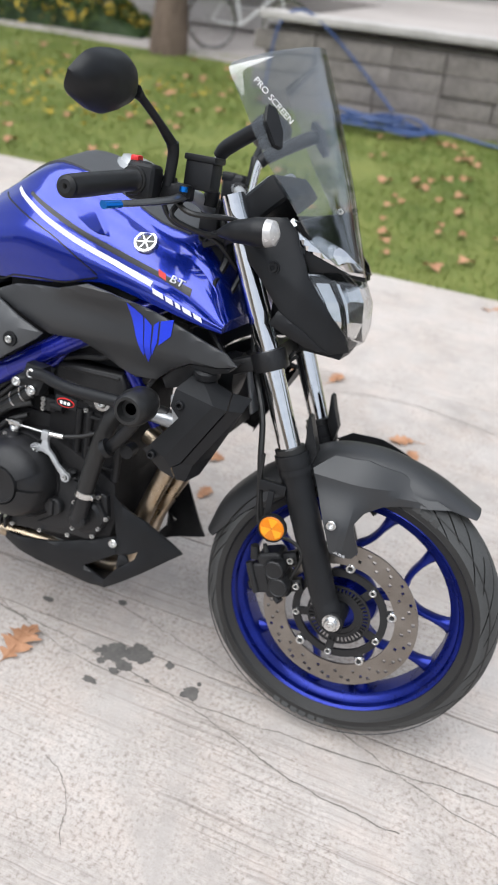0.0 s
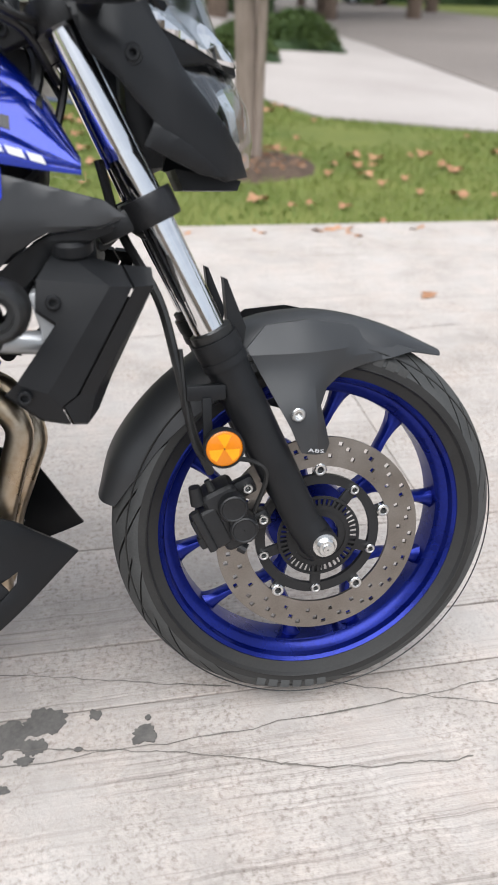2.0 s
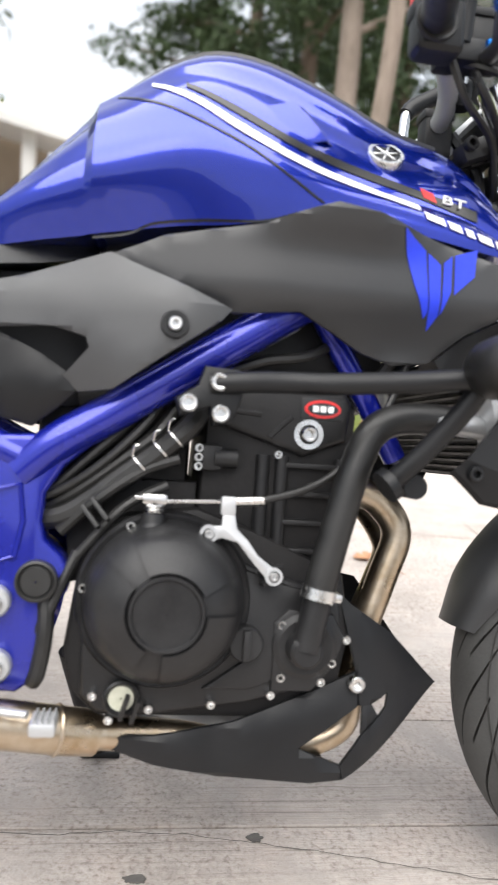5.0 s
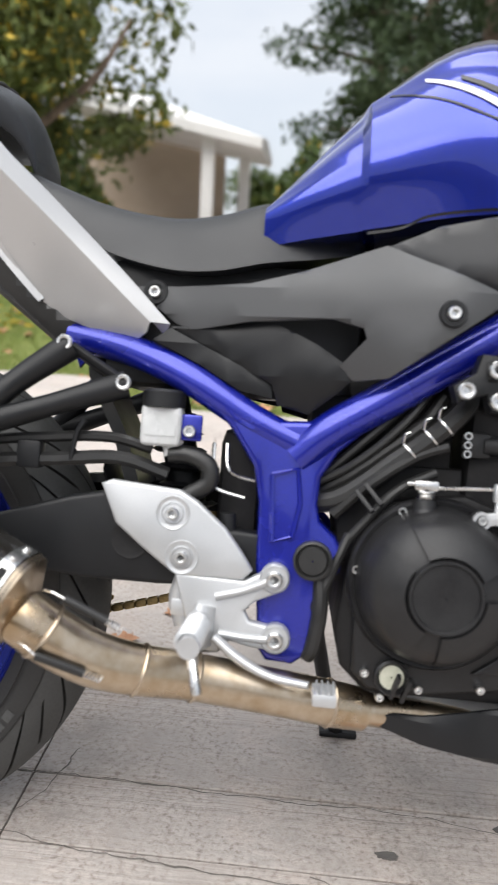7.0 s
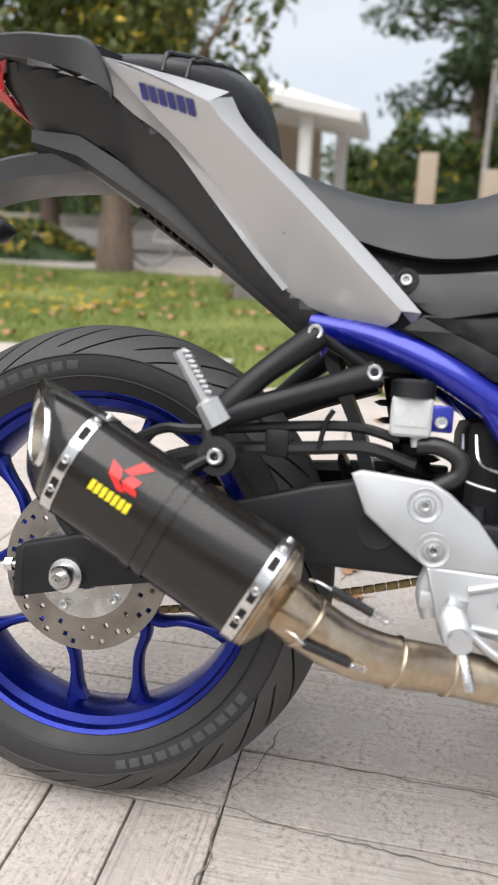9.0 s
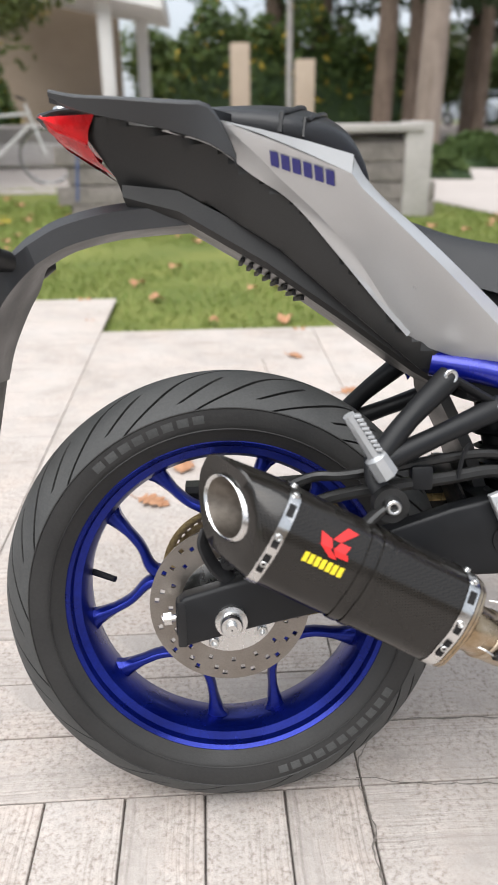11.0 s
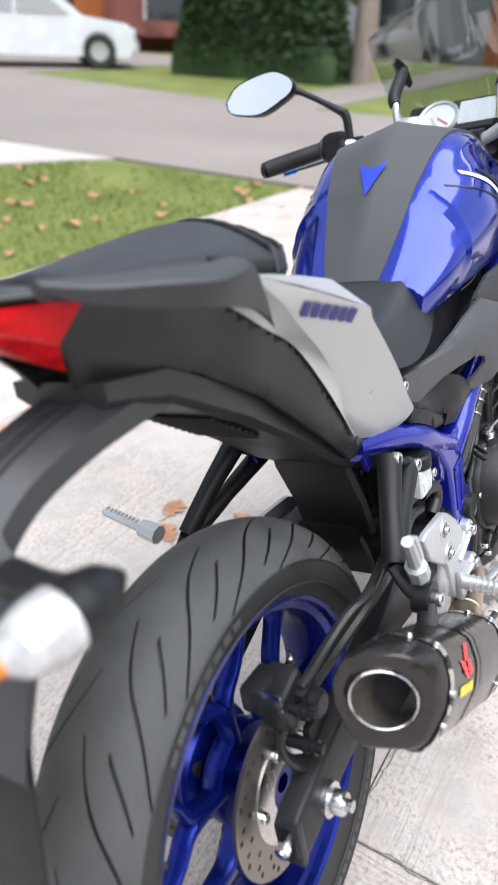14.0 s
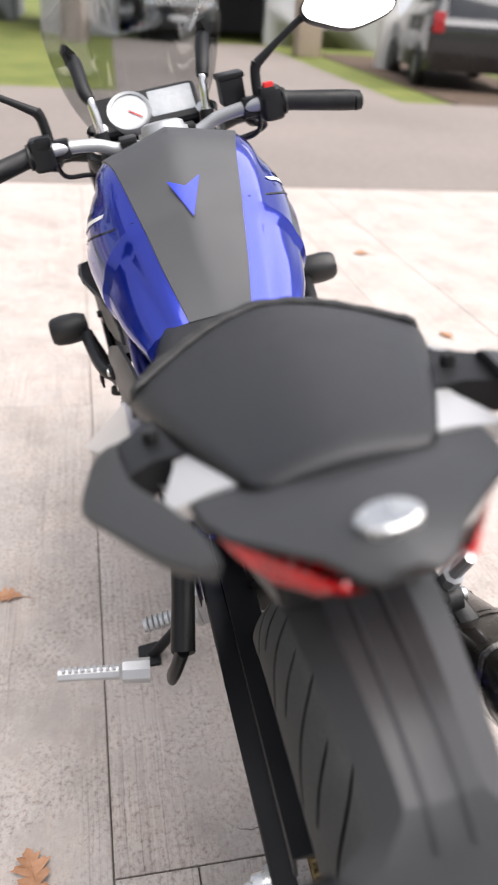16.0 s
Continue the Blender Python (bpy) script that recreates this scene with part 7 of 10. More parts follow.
    rl = [spline([r[k] for r in rail_rows], 3) for k in range(8)]
    part("grab_rail", loft([[l[i] for l in rl] for i in range(len(rl[0]))]), SHROUD, moto, "dark grey swept grab rail", sharp=24)
    root = part("rail_root", loft([[(x0, s * y, z + .012), (x1, s * y, z + .010), (x1, s * y, z - .012), (x0, s * y, z - .014)] for y, x0, x1, z in ((.085, -.040, .030, .934), (.112, -.042, .016, .934), (.142, -.055, -.004, .932))]), MATTE, moto, "black grab rail mount")
    part("bolt", lathe([(0.001, 0.004), (0.005, 0.004), (0.006, 0.0), (0.006, -0.004)], 14, axis="z"), HOSE, root, m=Matrix.Translation((-0.012, s * 0.112, 0.950)))
    inlay = bmesh.new()
    add_loft(inlay, [[(x, s * y, z), (x, s * y, z - 0.012)] for x, y, z in ((-.106, .045, .956), (-.104, .080, .953), (-.103, .112, .945), (-.082, .110, .943), (-.050, .101, .942), (-.005, .096, .940))], False, False)
    fan = [inlay.verts.new((x, s * y, z)) for x, y, z in ((-.106, .045, .956), (-.104, .080, .953), (-.103, .112, .945), (-.082, .110, .943), (-.050, .101, .942), (-.005, .096, .940), (-.03, .08, .945), (-.075, .06, .953))]
    inlay.faces.new(fan)
    part("silver_inlay", inlay, SILVER_PAINT, moto, "silver inlay beside the pillion seat")
    # tail lamp: an upper band, and a lower lens that is turned down and back
    A, B, C, D, E = (-.224, .030, .962), (-.146, .085, .952), (-.163, .060, .931), (-.130, .028, .888), (-.196, .012, .930)
    edge_up = [Vector(A).lerp(Vector(B), k / 6) for k in range(7)]
    edge_mid = [Vector(A).lerp(Vector(C), k / 6) + Vector((0.004, 0, -0.010 * min(1, k / 2))) for k in range(7)]
    edge_low = [Vector(E).lerp(Vector(D), k / 6) for k in range(7)]
    rows = [[Vector((p.x, s * p.y, p.z)) for p in line] for line in (edge_up, [(p + q) * 0.5 + Vector((-0.003, 0.002, 0)) for p, q in zip(edge_up, edge_mid)], edge_mid)]
    lt = part("tail_lamp", loft(rows, False, False), RED_LENS, moto, "red tail lamp lens", sharp=30)
    rows = [[Vector((p.x, s * p.y, p.z)) for p in line] for line in (edge_mid, [(p + q) * 0.5 + Vector((-0.004, 0.003, 0)) for p, q in zip(edge_mid, edge_low)], edge_low)]
    part("lower_lens", loft(rows, False, False), RED_LENS, lt, "red lower lens")
    part("lens_rim", tube([(p.x - 0.001, s * (p.y + 0.001), p.z + 0.001) for p in edge_mid], 0.0016, n=6, steps=2), RED_BULB, lt)
    inner = bmesh.new()
    for k in range(1, 6):
        p, q = edge_up[k], edge_mid[k]
        c = (p + q) * 0.5 + Vector((0.010, -0.006, 0))
        add_box(inner, (c.x, s * c.y, c.z), (0.004, 0.008, 0.010), 0.001)
    part("lamp_reflector", inner, REFLECTOR, lt, "bright lamp reflector")
    back = [[Vector((p.x + 0.022, s * max(0.0, p.y - 0.016), p.z)) for p in line] for line in (edge_up, edge_mid, edge_low)]
    part("lamp_housing", loft(back, False, False), RED_BULB, lt, "red inside of the lamp", sharp=30)

tt = []
for x, w, z, thick in ((-0.229, 0.014, 0.972, 0.008), (-0.224, 0.023, 0.973, 0.008), (-0.205, 0.038, 0.975, 0.008), (-0.165, 0.080, 0.970, 0.008), (-0.135, 0.092, 0.962, 0.010), (-0.098, 0.097, 0.953, 0.014), (-0.05, 0.096, 0.946, 0.02), (0.03, 0.08, 0.935, 0.02)):
    low = z - 0.008 - thick * 0.8
    tt.append([(x, -w, z - 0.009), (x, -w * 0.97, z - 0.006), (x, -w * 0.42, z - 0.001), (x, 0, z), (x, w * 0.42, z - 0.001), (x, w * 0.97, z - 0.006), (x, w, z - 0.009), (x + 0.006, w * 0.9, low), (x + 0.006, -w * 0.9, low)])
tail_top = part("tail_cover", loft(tt), SHROUD, moto, "dark grey tail cover", sharp=24)
part("tail_badge", lathe([(0.001, 0.003), (0.0135, 0.003), (0.0155, 0.0015), (0.016, -0.004)], 32, axis="z"), STEEL, tail_top, "silver oval badge", m=Matrix.Translation((-0.197, 0, 0.9765)) @ Matrix.Rotation(radians(2), 4, "Y") @ Matrix.Diagonal((0.85, 1.15, 1, 1)))
under = []
for x, w, zt, zb in ((-0.12, 0.056, 0.875, 0.850), (-0.05, 0.068, 0.865, 0.830), (0.06, 0.070, 0.805, 0.765), (0.16, 0.070, 0.735, 0.695), (0.245, 0.072, 0.680, 0.632), (0.30, 0.07, 0.64, 0.60)):
    under.append([(x, -w, zt), (x, -w, zb + 0.01), (x + 0.004, -w + 0.012, zb), (x + 0.004, w - 0.012, zb), (x, w, zb + 0.01), (x, w, zt)])
ut = part("undertail", loft(under), TAIL_BLACK, moto, "black undertail tray", sharp=24)
part("undertail_grille", merge(*[box((0.03 + 0.011 * i, 0, 0.781 - 0.0072 * i), (0.005, 0.09, 0.006), 0.001) for i in range(8)]), ENGINE_DEEP, ut)
part("inner_guard", loft([[(x - 0.005, -w, z), (x + 0.012, -w, z), (x + 0.012, w, z), (x - 0.005, w, z)] for x, w, z in ((0.285, 0.058, 0.66), (0.29, 0.056, 0.60), (0.325, 0.056, 0.53), (0.345, 0.056, 0.47))]), TAIL_BLACK, moto, "black inner mudguard")

# number plate holder with its lamps
arm = []
for x, w, z, d in ((-0.030, 0.060, 0.850, 0.030), (-0.095, 0.054, 0.846, 0.030), (-0.150, 0.050, 0.840, 0.030), (-0.205, 0.044, 0.826, 0.030), (-0.240, 0.042, 0.808, 0.030), (-0.250, 0.048, 0.800, 0.031), (-0.266, 0.082, 0.778, 0.033), (-0.286, 0.093, 0.745, 0.030), (-0.308, 0.088, 0.69, 0.024), (-0.320, 0.082, 0.640, 0.020)):
    arm.append([(x, -w, z), (x - 0.003, -w * 0.55, z + d * 0.42), (x - 0.003, -w * 0.30, z + d * 0.36), (x - 0.003, 0, z + d * 0.30), (x - 0.003, w * 0.30, z + d * 0.36), (x - 0.003, w * 0.55, z + d * 0.42), (x, w, z), (x + 0.008, w * 0.9, z - d * 0.8), (x + 0.008, -w * 0.9, z - d * 0.8)])
arm_lines = [spline([r[k] for r in arm], 4) for k in range(9)]
holder = part("plate_holder", loft([[l[i] for l in arm_lines] for i in range(len(arm_lines[0]))]), HOLDER, moto, "black plastic plate holder", sharp=24)
for y in (-0.011, 0.011):
    part("ridge", tube([(p.x - 0.001, y, p.z + 0.0005) for p in arm_lines[3][4:24]], 0.0022, n=6, steps=1), HOLDER, holder)
part("number_plate", box((0, 0, 0), (0.004, 0.17, 0.14), 0.002, Matrix.Translation((-0.324, 0, 0.60)) @ Matrix.Rotation(radians(12), 4, "Y")), MATTE, holder, "dark back of a plate")
for s in (-1, 1):
    st = part("rear_indicator", tube([(-0.268, s * 0.07, 0.782), (-0.276, s * 0.110, 0.786), (-0.284, s * 0.145, 0.790)], [0.015, 0.013, 0.016], n=14, steps=2), MATTE, moto, "black indicator stalk with a clear lens")
    part("indicator_body", tube([(-0.250, s * 0.160, 0.790), (-0.266, s * 0.158, 0.790), (-0.286, s * 0.155, 0.789), (-0.303, s * 0.153, 0.788)], [0.005, 0.020, 0.027, 0.028], n=20, flat=0.85), MATTE, st)
    part("indicator_lens", tube([(-0.303, s * 0.153, 0.788), (-0.318, s * 0.151, 0.788), (-0.336, s * 0.149, 0.787), (-0.350, s * 0.148, 0.787)], [0.0285, 0.0275, 0.022, 0.006], n=20, flat=0.85), CLEAR_GREY, st, "clear indicator lens")
    part("indicator_bulb", tube([(-0.334, s * 0.149, 0.787), (-0.353, s * 0.148, 0.787)], [0.009, 0.007], n=12, steps=2), ORANGE, st, "amber bulb")


# ---- engine
eng = part("engine", merge(
    plate([(.600, .330), (.612, .430), (.650, .480), (.735, .492), (.800, .470), (.905, .425), (.918, .360), (.905, .290), (.860, .262), (.640, .262), (.610, .290)], -0.112, 0.112, 0.008),
    plate([(.735, .470), (.742, .632), (.895, .642), (.912, .605), (.905, .420)], -0.098, 0.098, 0.006),
    plate([(.600, .400), (.592, .470), (.640, .520), (.735, .520), (.735, .44)], -0.09, 0.09, 0.006)), ENGINE_DEEP, moto, "black twin-cylinder engine")


def engine_part(name, bm, mat=None, label="", sharp=32):
    return part(name, bm, mat or ENGINE, eng, label, sharp)


engine_part("case_cover", plate([(.622, .290), (.618, .400), (.630, .440), (.662, .476), (.700, .488), (.745, .478), (.775, .440), (.812, .428), (.868, .412), (.898, .402), (.905, .352), (.890, .318), (.862, .300), (.800, .284), (.700, .270), (.640, .272)], -0.128, -0.108, 0.006, 3))
clutch = engine_part("clutch_cover", lathe([(0.001, -0.202), (0.033, -0.202), (0.0345, -0.2055), (0.0370, -0.2055), (0.039, -0.198), (0.052, -0.194), (0.068, -0.183), (0.079, -0.165), (0.083, -0.148), (0.086, -0.134), (0.088, -0.120)], 72, (0.704, 0, 0.394)), label="round black clutch cover")
for a in (24, 139, 264):
    rib = add_lathe(bmesh.new(), [(0.039, -0.2005), (0.041, -0.2035), (0.053, -0.1985), (0.068, -0.1885), (0.077, -0.172), (0.0785, -0.160), (0.070, -0.15)], 20, (0.704, 0, 0.394), "y", radians(a + 4), radians(90 if a != 139 else 100))
    part("cover_rib", rib, ENGINE, clutch, sharp=30)
for a in (16, 131, 256):
    for k in (-1, 1):
        part("cover_bar", box((0.055, -0.1935, 0), (0.030, 0.010, 0.005), 0.0015, Matrix.Translation((0.704, 0, 0.394)) @ Matrix.Rotation(radians(-a), 4, "Y") @ Matrix.Translation((0.0, 0, k * 0.0062)) @ Matrix.Rotation(radians(22), 4, "Z") @ Matrix.Translation((0.0025, 0.021, 0))), ENGINE, clutch)
part("cover_lip", lathe([(0.0855, -0.134), (0.0905, -0.136), (0.0935, -0.132), (0.0945, -0.126), (0.0945, -0.118)], 72, (0.704, 0, 0.394)), ENGINE, clutch)
engine_part("actuator", merge(tube([(.687, -.150, .445), (.687, -.138, .470)], [0.020, 0.015], n=18, steps=1), tube([(.687, -.139, .468), (.687, -.136, .484)], 0.0135, n=18, steps=1)))
part("spring", merge(*[lathe([(0.0095, -0.0015), (0.0115, 0), (0.0095, 0.0015), (0.0095, -0.0015)], 16, axis="z", centre=(.687, -.136, .484 + 0.0035 * i)) for i in range(4)], box((.687, -.136, .501), (.026, .014, .011), .003), box((.676, -.136, .502), (.02, .008, .004), .001)), STEEL, eng, "steel clutch release spring")
lever_line = [(.759, .492), (.771, .492), (.775, .475), (.787, .464), (.799, .448), (.819, .434), (.823, .427), (.819, .420), (.811, .422), (.794, .440), (.776, .461), (.759, .465), (.747, .461), (.740, .464), (.740, .472), (.747, .477), (.758, .478)]
lev = merge(plate(lever_line, -.152, -.146, .0015), box((.764, -.148, .499), (.016, .010, .020), .003), lathe([(.0065, -.154), (.0095, -.154), (.0095, -.147)], 18, (.817, 0, .427)), lathe([(.0065, -.154), (.0095, -.154), (.0095, -.147)], 18, (.745, 0, .469)))
part("cable_bracket", lev, SILVER, eng, "zinc cable bracket")
bolt(.745, -.151, .469, eng, BOLT_SMALL)
bolt(.817, -.151, .427, eng, BOLT_SMALL)
for x, z in ((.745, .469), (.817, .427)):
    engine_part("bracket_boss", tube([(x, -.145, z), (x, -.12, z)], .010, n=14, steps=1))
part("clutch_cable", merge(tube([(.698, -.138, .499), (.76, -.146, .503)], 0.002, n=6, steps=1), tube([(.765, -.146, .503), (.802, -.146, .506)], 0.005, n=8, steps=1)), STEEL, eng)
part("cable_sleeve", tube([(.800, -.146, .506), (.845, -.144, .520), (.885, -.140, .545), (.93, -.13, .60), (.98, -.10, .70)], 0.0042, n=8), HOSE, eng)
engine_part("water_pump", merge(lathe([(0.001, -0.140), (0.030, -0.140), (0.036, -0.136), (0.038, -0.128), (0.038, -0.120)], 40, (0.860, 0, 0.350)),
                                lathe([(0.001, -0.166), (0.014, -0.166), (0.018, -0.162), (0.019, -0.140)], 28, (0.856, 0, 0.350)),
                                tube([(.856, -.155, .352), (.862, -.156, .385), (.866, -.156, .412)], 0.0155, n=18), plate([(.825, .30), (.824, .375), (.84, .39), (.89, .385), (.905, .36), (.892, .325), (.87, .30)], -0.136, -0.12, 0.004)), label="black water pump cover")
part("coolant_hose", tube([(.864, -.156, .405), (.872, -.158, .445), (.884, -.160, .500), (.897, -.160, .552), (.912, -.158, .585), (.940, -.152, .602), (.985, -.146, .606), (1.01, -.145, .603)], 0.0172, n=20), HOSE, eng, "thick black coolant hose")
part("hose_clamp", merge(lathe([(0.0172, -0.006), (0.0192, -0.006), (0.0192, 0.006), (0.0172, 0.006)], 28, axis="z"), box((0.019, -0.004, 0), (0.010, 0.010, 0.009), 0.002)), STEEL, eng, "zinc hose clamp", m=Matrix.Translation((.866, -.157, .412)) @ Matrix.Rotation(radians(10), 4, "Y"))
for x, z in ((.833, .372), (.835, .315), (.891, .332), (.906, .358), (.825, .296), (.880, .311), (.884, .399), (.664, .471), (.619, .404), (.636, .292), (.695, .279), (.761, .285), (.654, .267)):
    bolt(x, -.132, z, eng, BOLT_SMALL)
    if x > 0.9:
        continue
engine_part("oil_filler", merge(lathe([(0.001, -0.150), (0.017, -0.150), (0.019, -0.147), (0.019, -0.125)], 28, (0.793, 0, 0.353)), box((.793, -.152, .353), (.008, .008, .032), .002)), label="round black oil filler cap")
sight = engine_part("oil_window", lathe([(0.013, -0.133), (0.017, -0.138), (0.0195, -0.136), (0.020, -0.115)], 28, (0.666, 0, 0.289)))
part("glass", merge(lathe([(0.001, -0.1335), (0.0135, -0.1335)], 24, (0.666, 0, 0.289))), surface("oil_film_glass", (0.45, 0.46, 0.36), (0.62, 0.62, 0.52), rough=0.15, grain=160, blotch=70), sight, "pale oil sight glass")
for i in range(4):
    engine_part("cylinder_rib", box((.862, -.100, .545 - .032 * i), (.070, .014, .006), .002))
for x, h in ((.806, .18), (.828, .15), (.897, .14)):
    engine_part("stud_column", tube([(x, -.100, .555), (x, -.100, .555 - h)], .008, n=12, steps=1))
for x0, z0, x1, z1 in ((.760, .63, .885, .635), (.765, .602, .80, .60), (.81, .575, .835, .60)):
    engine_part("casting_web", tube([(x0, -.104, z0), (x1, -.104, z1)], .004, n=8, steps=1))
engine_part("case_step", plate([(.735, .42), (.742, .455), (.79, .43), (.835, .415), (.885, .405), (.893, .36), (.88, .33), (.80, .30), (.75, .30), (.792, .33)], -0.133, -0.12, 0.004))
bolt(.822, -.102, .556, eng, BOLT_SMALL)
engine_part("head_cover", plate([(.745, .588), (.748, .640), (.890, .646), (.905, .615), (.900, .575), (.85, .555)], -0.106, -0.09, 0.008, 3))
bolt(.855, -.109, .581, eng, BOLT_BIG)
part("washer", lathe([(0.011, -0.1085), (0.017, -0.1085), (0.017, -0.100)], 24, (.855, 0, .581)), STEEL, eng)
engine_part("thermostat", merge(box((.745, -.10, .548), (.03, .03, .03), .008), tube([(.75, -.108, .548), (.775, -.108, .548)], 0.011, n=14, steps=1)))
for z in (.558, .548, .538):
    bolt(.732, -.112, z, eng, BOLT_SMALL)
part("solenoid", merge(box((0, 0, 0), (.056, .022, .020), .004, Matrix.Translation((.812, -.092, .694)) @ Matrix.Rotation(radians(-32), 4, "Y")), tube([(.785, -.092, .676), (.77, -.092, .664)], 0.006, n=10, steps=1)), SILVER, eng, "grey metal coil")
part("throttle_body", merge(tube([(.70, -.05, .60), (.745, -.05, .60)], .028, n=20, steps=1), box((.70, -.075, .585), (.05, .03, .05), .008)), ENGINE_DEEP, eng)
for pts, r in (([(.575, -.10, .485), (.606, -.11, .505), (.640, -.112, .532), (.683, -.112, .568), (.705, -.10, .60)], .0075),
               ([(.560, -.10, .47), (.600, -.112, .480), (.655, -.116, .524), (.690, -.118, .552), (.724, -.118, .586), (.735, -.10, .62)], .0125),
               ([(.590, -.10, .39), (.600, -.118, .420), (.623, -.122, .452), (.658, -.122, .492), (.70, -.115, .515)], .0055),
               ([(.560, -.09, .32), (.578, -.125, .36), (.596, -.125, .405), (.610, -.120, .440)], .006),
               ([(.578, -.118, .42), (.583, -.128, .36), (.578, -.126, .315), (.572, -.12, .30)], .009)):
    part("pipe_hose", tube(pts, r, n=10), HOSE, eng, "black rubber hose")
for x, y, z in ((.669, -.117, .536), (.690, -.118, .553), (.705, -.118, .566)):
    part("wire_clip", merge(lathe([(0.0125, -0.001), (0.0142, -0.001), (0.0142, 0.001), (0.0125, 0.001)], 20, axis="z"), tube([(-.012, -.008, 0), (-.018, -.010, .008), (-.016, -.012, .014)], .0012, n=5)), STEEL, eng, m=Matrix.Translation((x, y, z)) @ Matrix.Rotation(radians(45), 4, "Y"))
part("sump", plate([(.65, .275), (.87, .275), (.86, .235), (.70, .225)], -0.08, 0.08, 0.006), SILVER, eng, "grey alloy oil sump")
part("left_case", lathe([(0.001, 0.165), (0.05, 0.165), (0.07, 0.150), (0.075, 0.110)], 40, (0.70, 0, 0.39)), ENGINE, eng)

# dark filler block, added behind the hoses to close off the daylight
engine_part("throttle_body", merge(box((.640, 0, .575), (.17, .17, .15), .02), tube([(.60, -.088, .60), (.70, -.088, .62)], .022, n=16, steps=1)), ENGINE_DEEP)
for pts, r in (([(.575, -.105, .50), (.62, -.112, .545), (.66, -.110, .585), (.70, -.10, .635)], .0055), ([(.56, -.108, .49), (.605, -.118, .515), (.65, -.12, .555), (.685, -.112, .60), (.70, -.10, .65)], .0048),
               ([(.59, -.115, .46), (.625, -.122, .495), (.672, -.122, .53), (.71, -.118, .545)], .007), ([(.76, -.10, .645), (.80, -.108, .66), (.85, -.105, .67), (.90, -.09, .70)], .006),
               ([(.93, -.09, .64), (.955, -.105, .68), (.99, -.10, .71), (1.02, -.085, .74)], .0075), ([(.62, -.105, .62), (.66, -.112, .635), (.69, -.112, .66)], .0042)):
    part("pipe_hose", tube(pts, r, n=9), HOSE, eng, "black rubber hose")

# ---- exhaust
ex = part("exhaust", tube([(.93, -.045, .520), (.962, -.05, .506), (.985, -.054, .470), (.970, -.055, .415), (.945, -.055, .335), (.937, -.053, .275), (.932, -.051, .236), (.895, -.053, .216), (.84, -.06, .216), (.75, -.075, .228), (.66, -.095, .238), (.600, -.112, .247)], .0185, n=20), TITAN, moto, "heat-tinted stainless exhaust")
part("header_pipe", tube([(.93, .045, .520), (.966, .036, .500), (.996, .012, .448), (.982, .002, .400), (.956, -.002, .335), (.944, -.004, .275), (.932, -.008, .236), (.895, -.014, .216), (.84, -.03, .216), (.75, -.06, .228)], .0185, n=20), TITAN, ex)
part("mid_pipe", tube([(.640, -.100, .240), (.605, -.112, .247), (.545, -.128, .259), (.450, -.150, .275), (.395, -.172, .284), (.350, -.190, .297), (.312, -.204, .318), (.285, -.211, .336), (.262, -.213, .350)], [.024, .0255, .0255, .0255, .027, .029, .030, .030, .030], n=28), TITAN, ex)
for (x, y, z), ang, r in (((.600, -.113, .248), 10, .0268), ((.452, -.150, .2745), 12, .0268), ((.395, -.172, .2842), 18, .0285), ((.300, -.208, .326), 38, .0312)):
    part("weld_ring", lathe([(r - 0.002, -0.003), (r, -0.002), (r + 0.0008, 0), (r, 0.002), (r - 0.002, 0.003)], 32, axis="x"), TITAN, ex, m=Matrix.Translation((x, y, z)) @ Matrix.Rotation(radians(ang), 4, "Y") @ Matrix.Rotation(radians(18), 4, "Z"))
RIVET = bolt_mesh("rivet", 0.0042, STEEL, 0.003)
A = Vector((0.268, -0.212, 0.346))
B = Vector((-0.012, -0.215, 0.497))
axis = (B - A).normalized()
side = axis.cross(Vector((0, 0, 1))).normalized()
up = side.cross(axis).normalized()


def hexring(t, w, h, shift=0.0, lift=0.0, slant=0.0):
    c = A + axis * (t * (B - A).length)
    shape = [(-0.42, 1.0), (0.42, 1.0), (0.78, 0.86), (1.0, 0.40), (1.0, -0.10), (0.72, -0.78), (0.45, -1.0), (-0.45, -1.0), (-0.72, -0.78), (-1.0, -0.10), (-1.0, 0.40), (-0.78, 0.86)]
    pts = []
    m = len(shape)
    for i, (a, b) in enumerate(shape):
        n = shape[(i + 1) % m]
        for k in (0.15, 0.5, 0.85):
            pts.append(c + side * ((a + (n[0] - a) * k) * w) + up * ((b + (n[1] - b) * k) * h + lift) + axis * (shift * (b + (n[1] - b) * k) + slant * (a + (n[0] - a) * k)))
    return pts


can = part("silencer", loft([hexring(0.02, .050, .058), hexring(0.80, .050, .058)]), CARBON, ex, "dark carbon-fibre silencer body", sharp=40)


def roundring(t, r, shift, slant):
    """A circle in the slanted end plane of the silencer, matched point for point to hexring."""
    c = A + axis * (t * (B - A).length)
    pts = []
    for p in hexring(t, .042, .052):
        d = p - c
        a, b = d.dot(side), d.dot(up)
        k = r / math.hypot(a, b)
        a, b = a * k, b * k
        pts.append(c + side * a + up * (b * 1.12 + .002) + axis * (shift * b / .05 + slant * a / .043))
    return pts


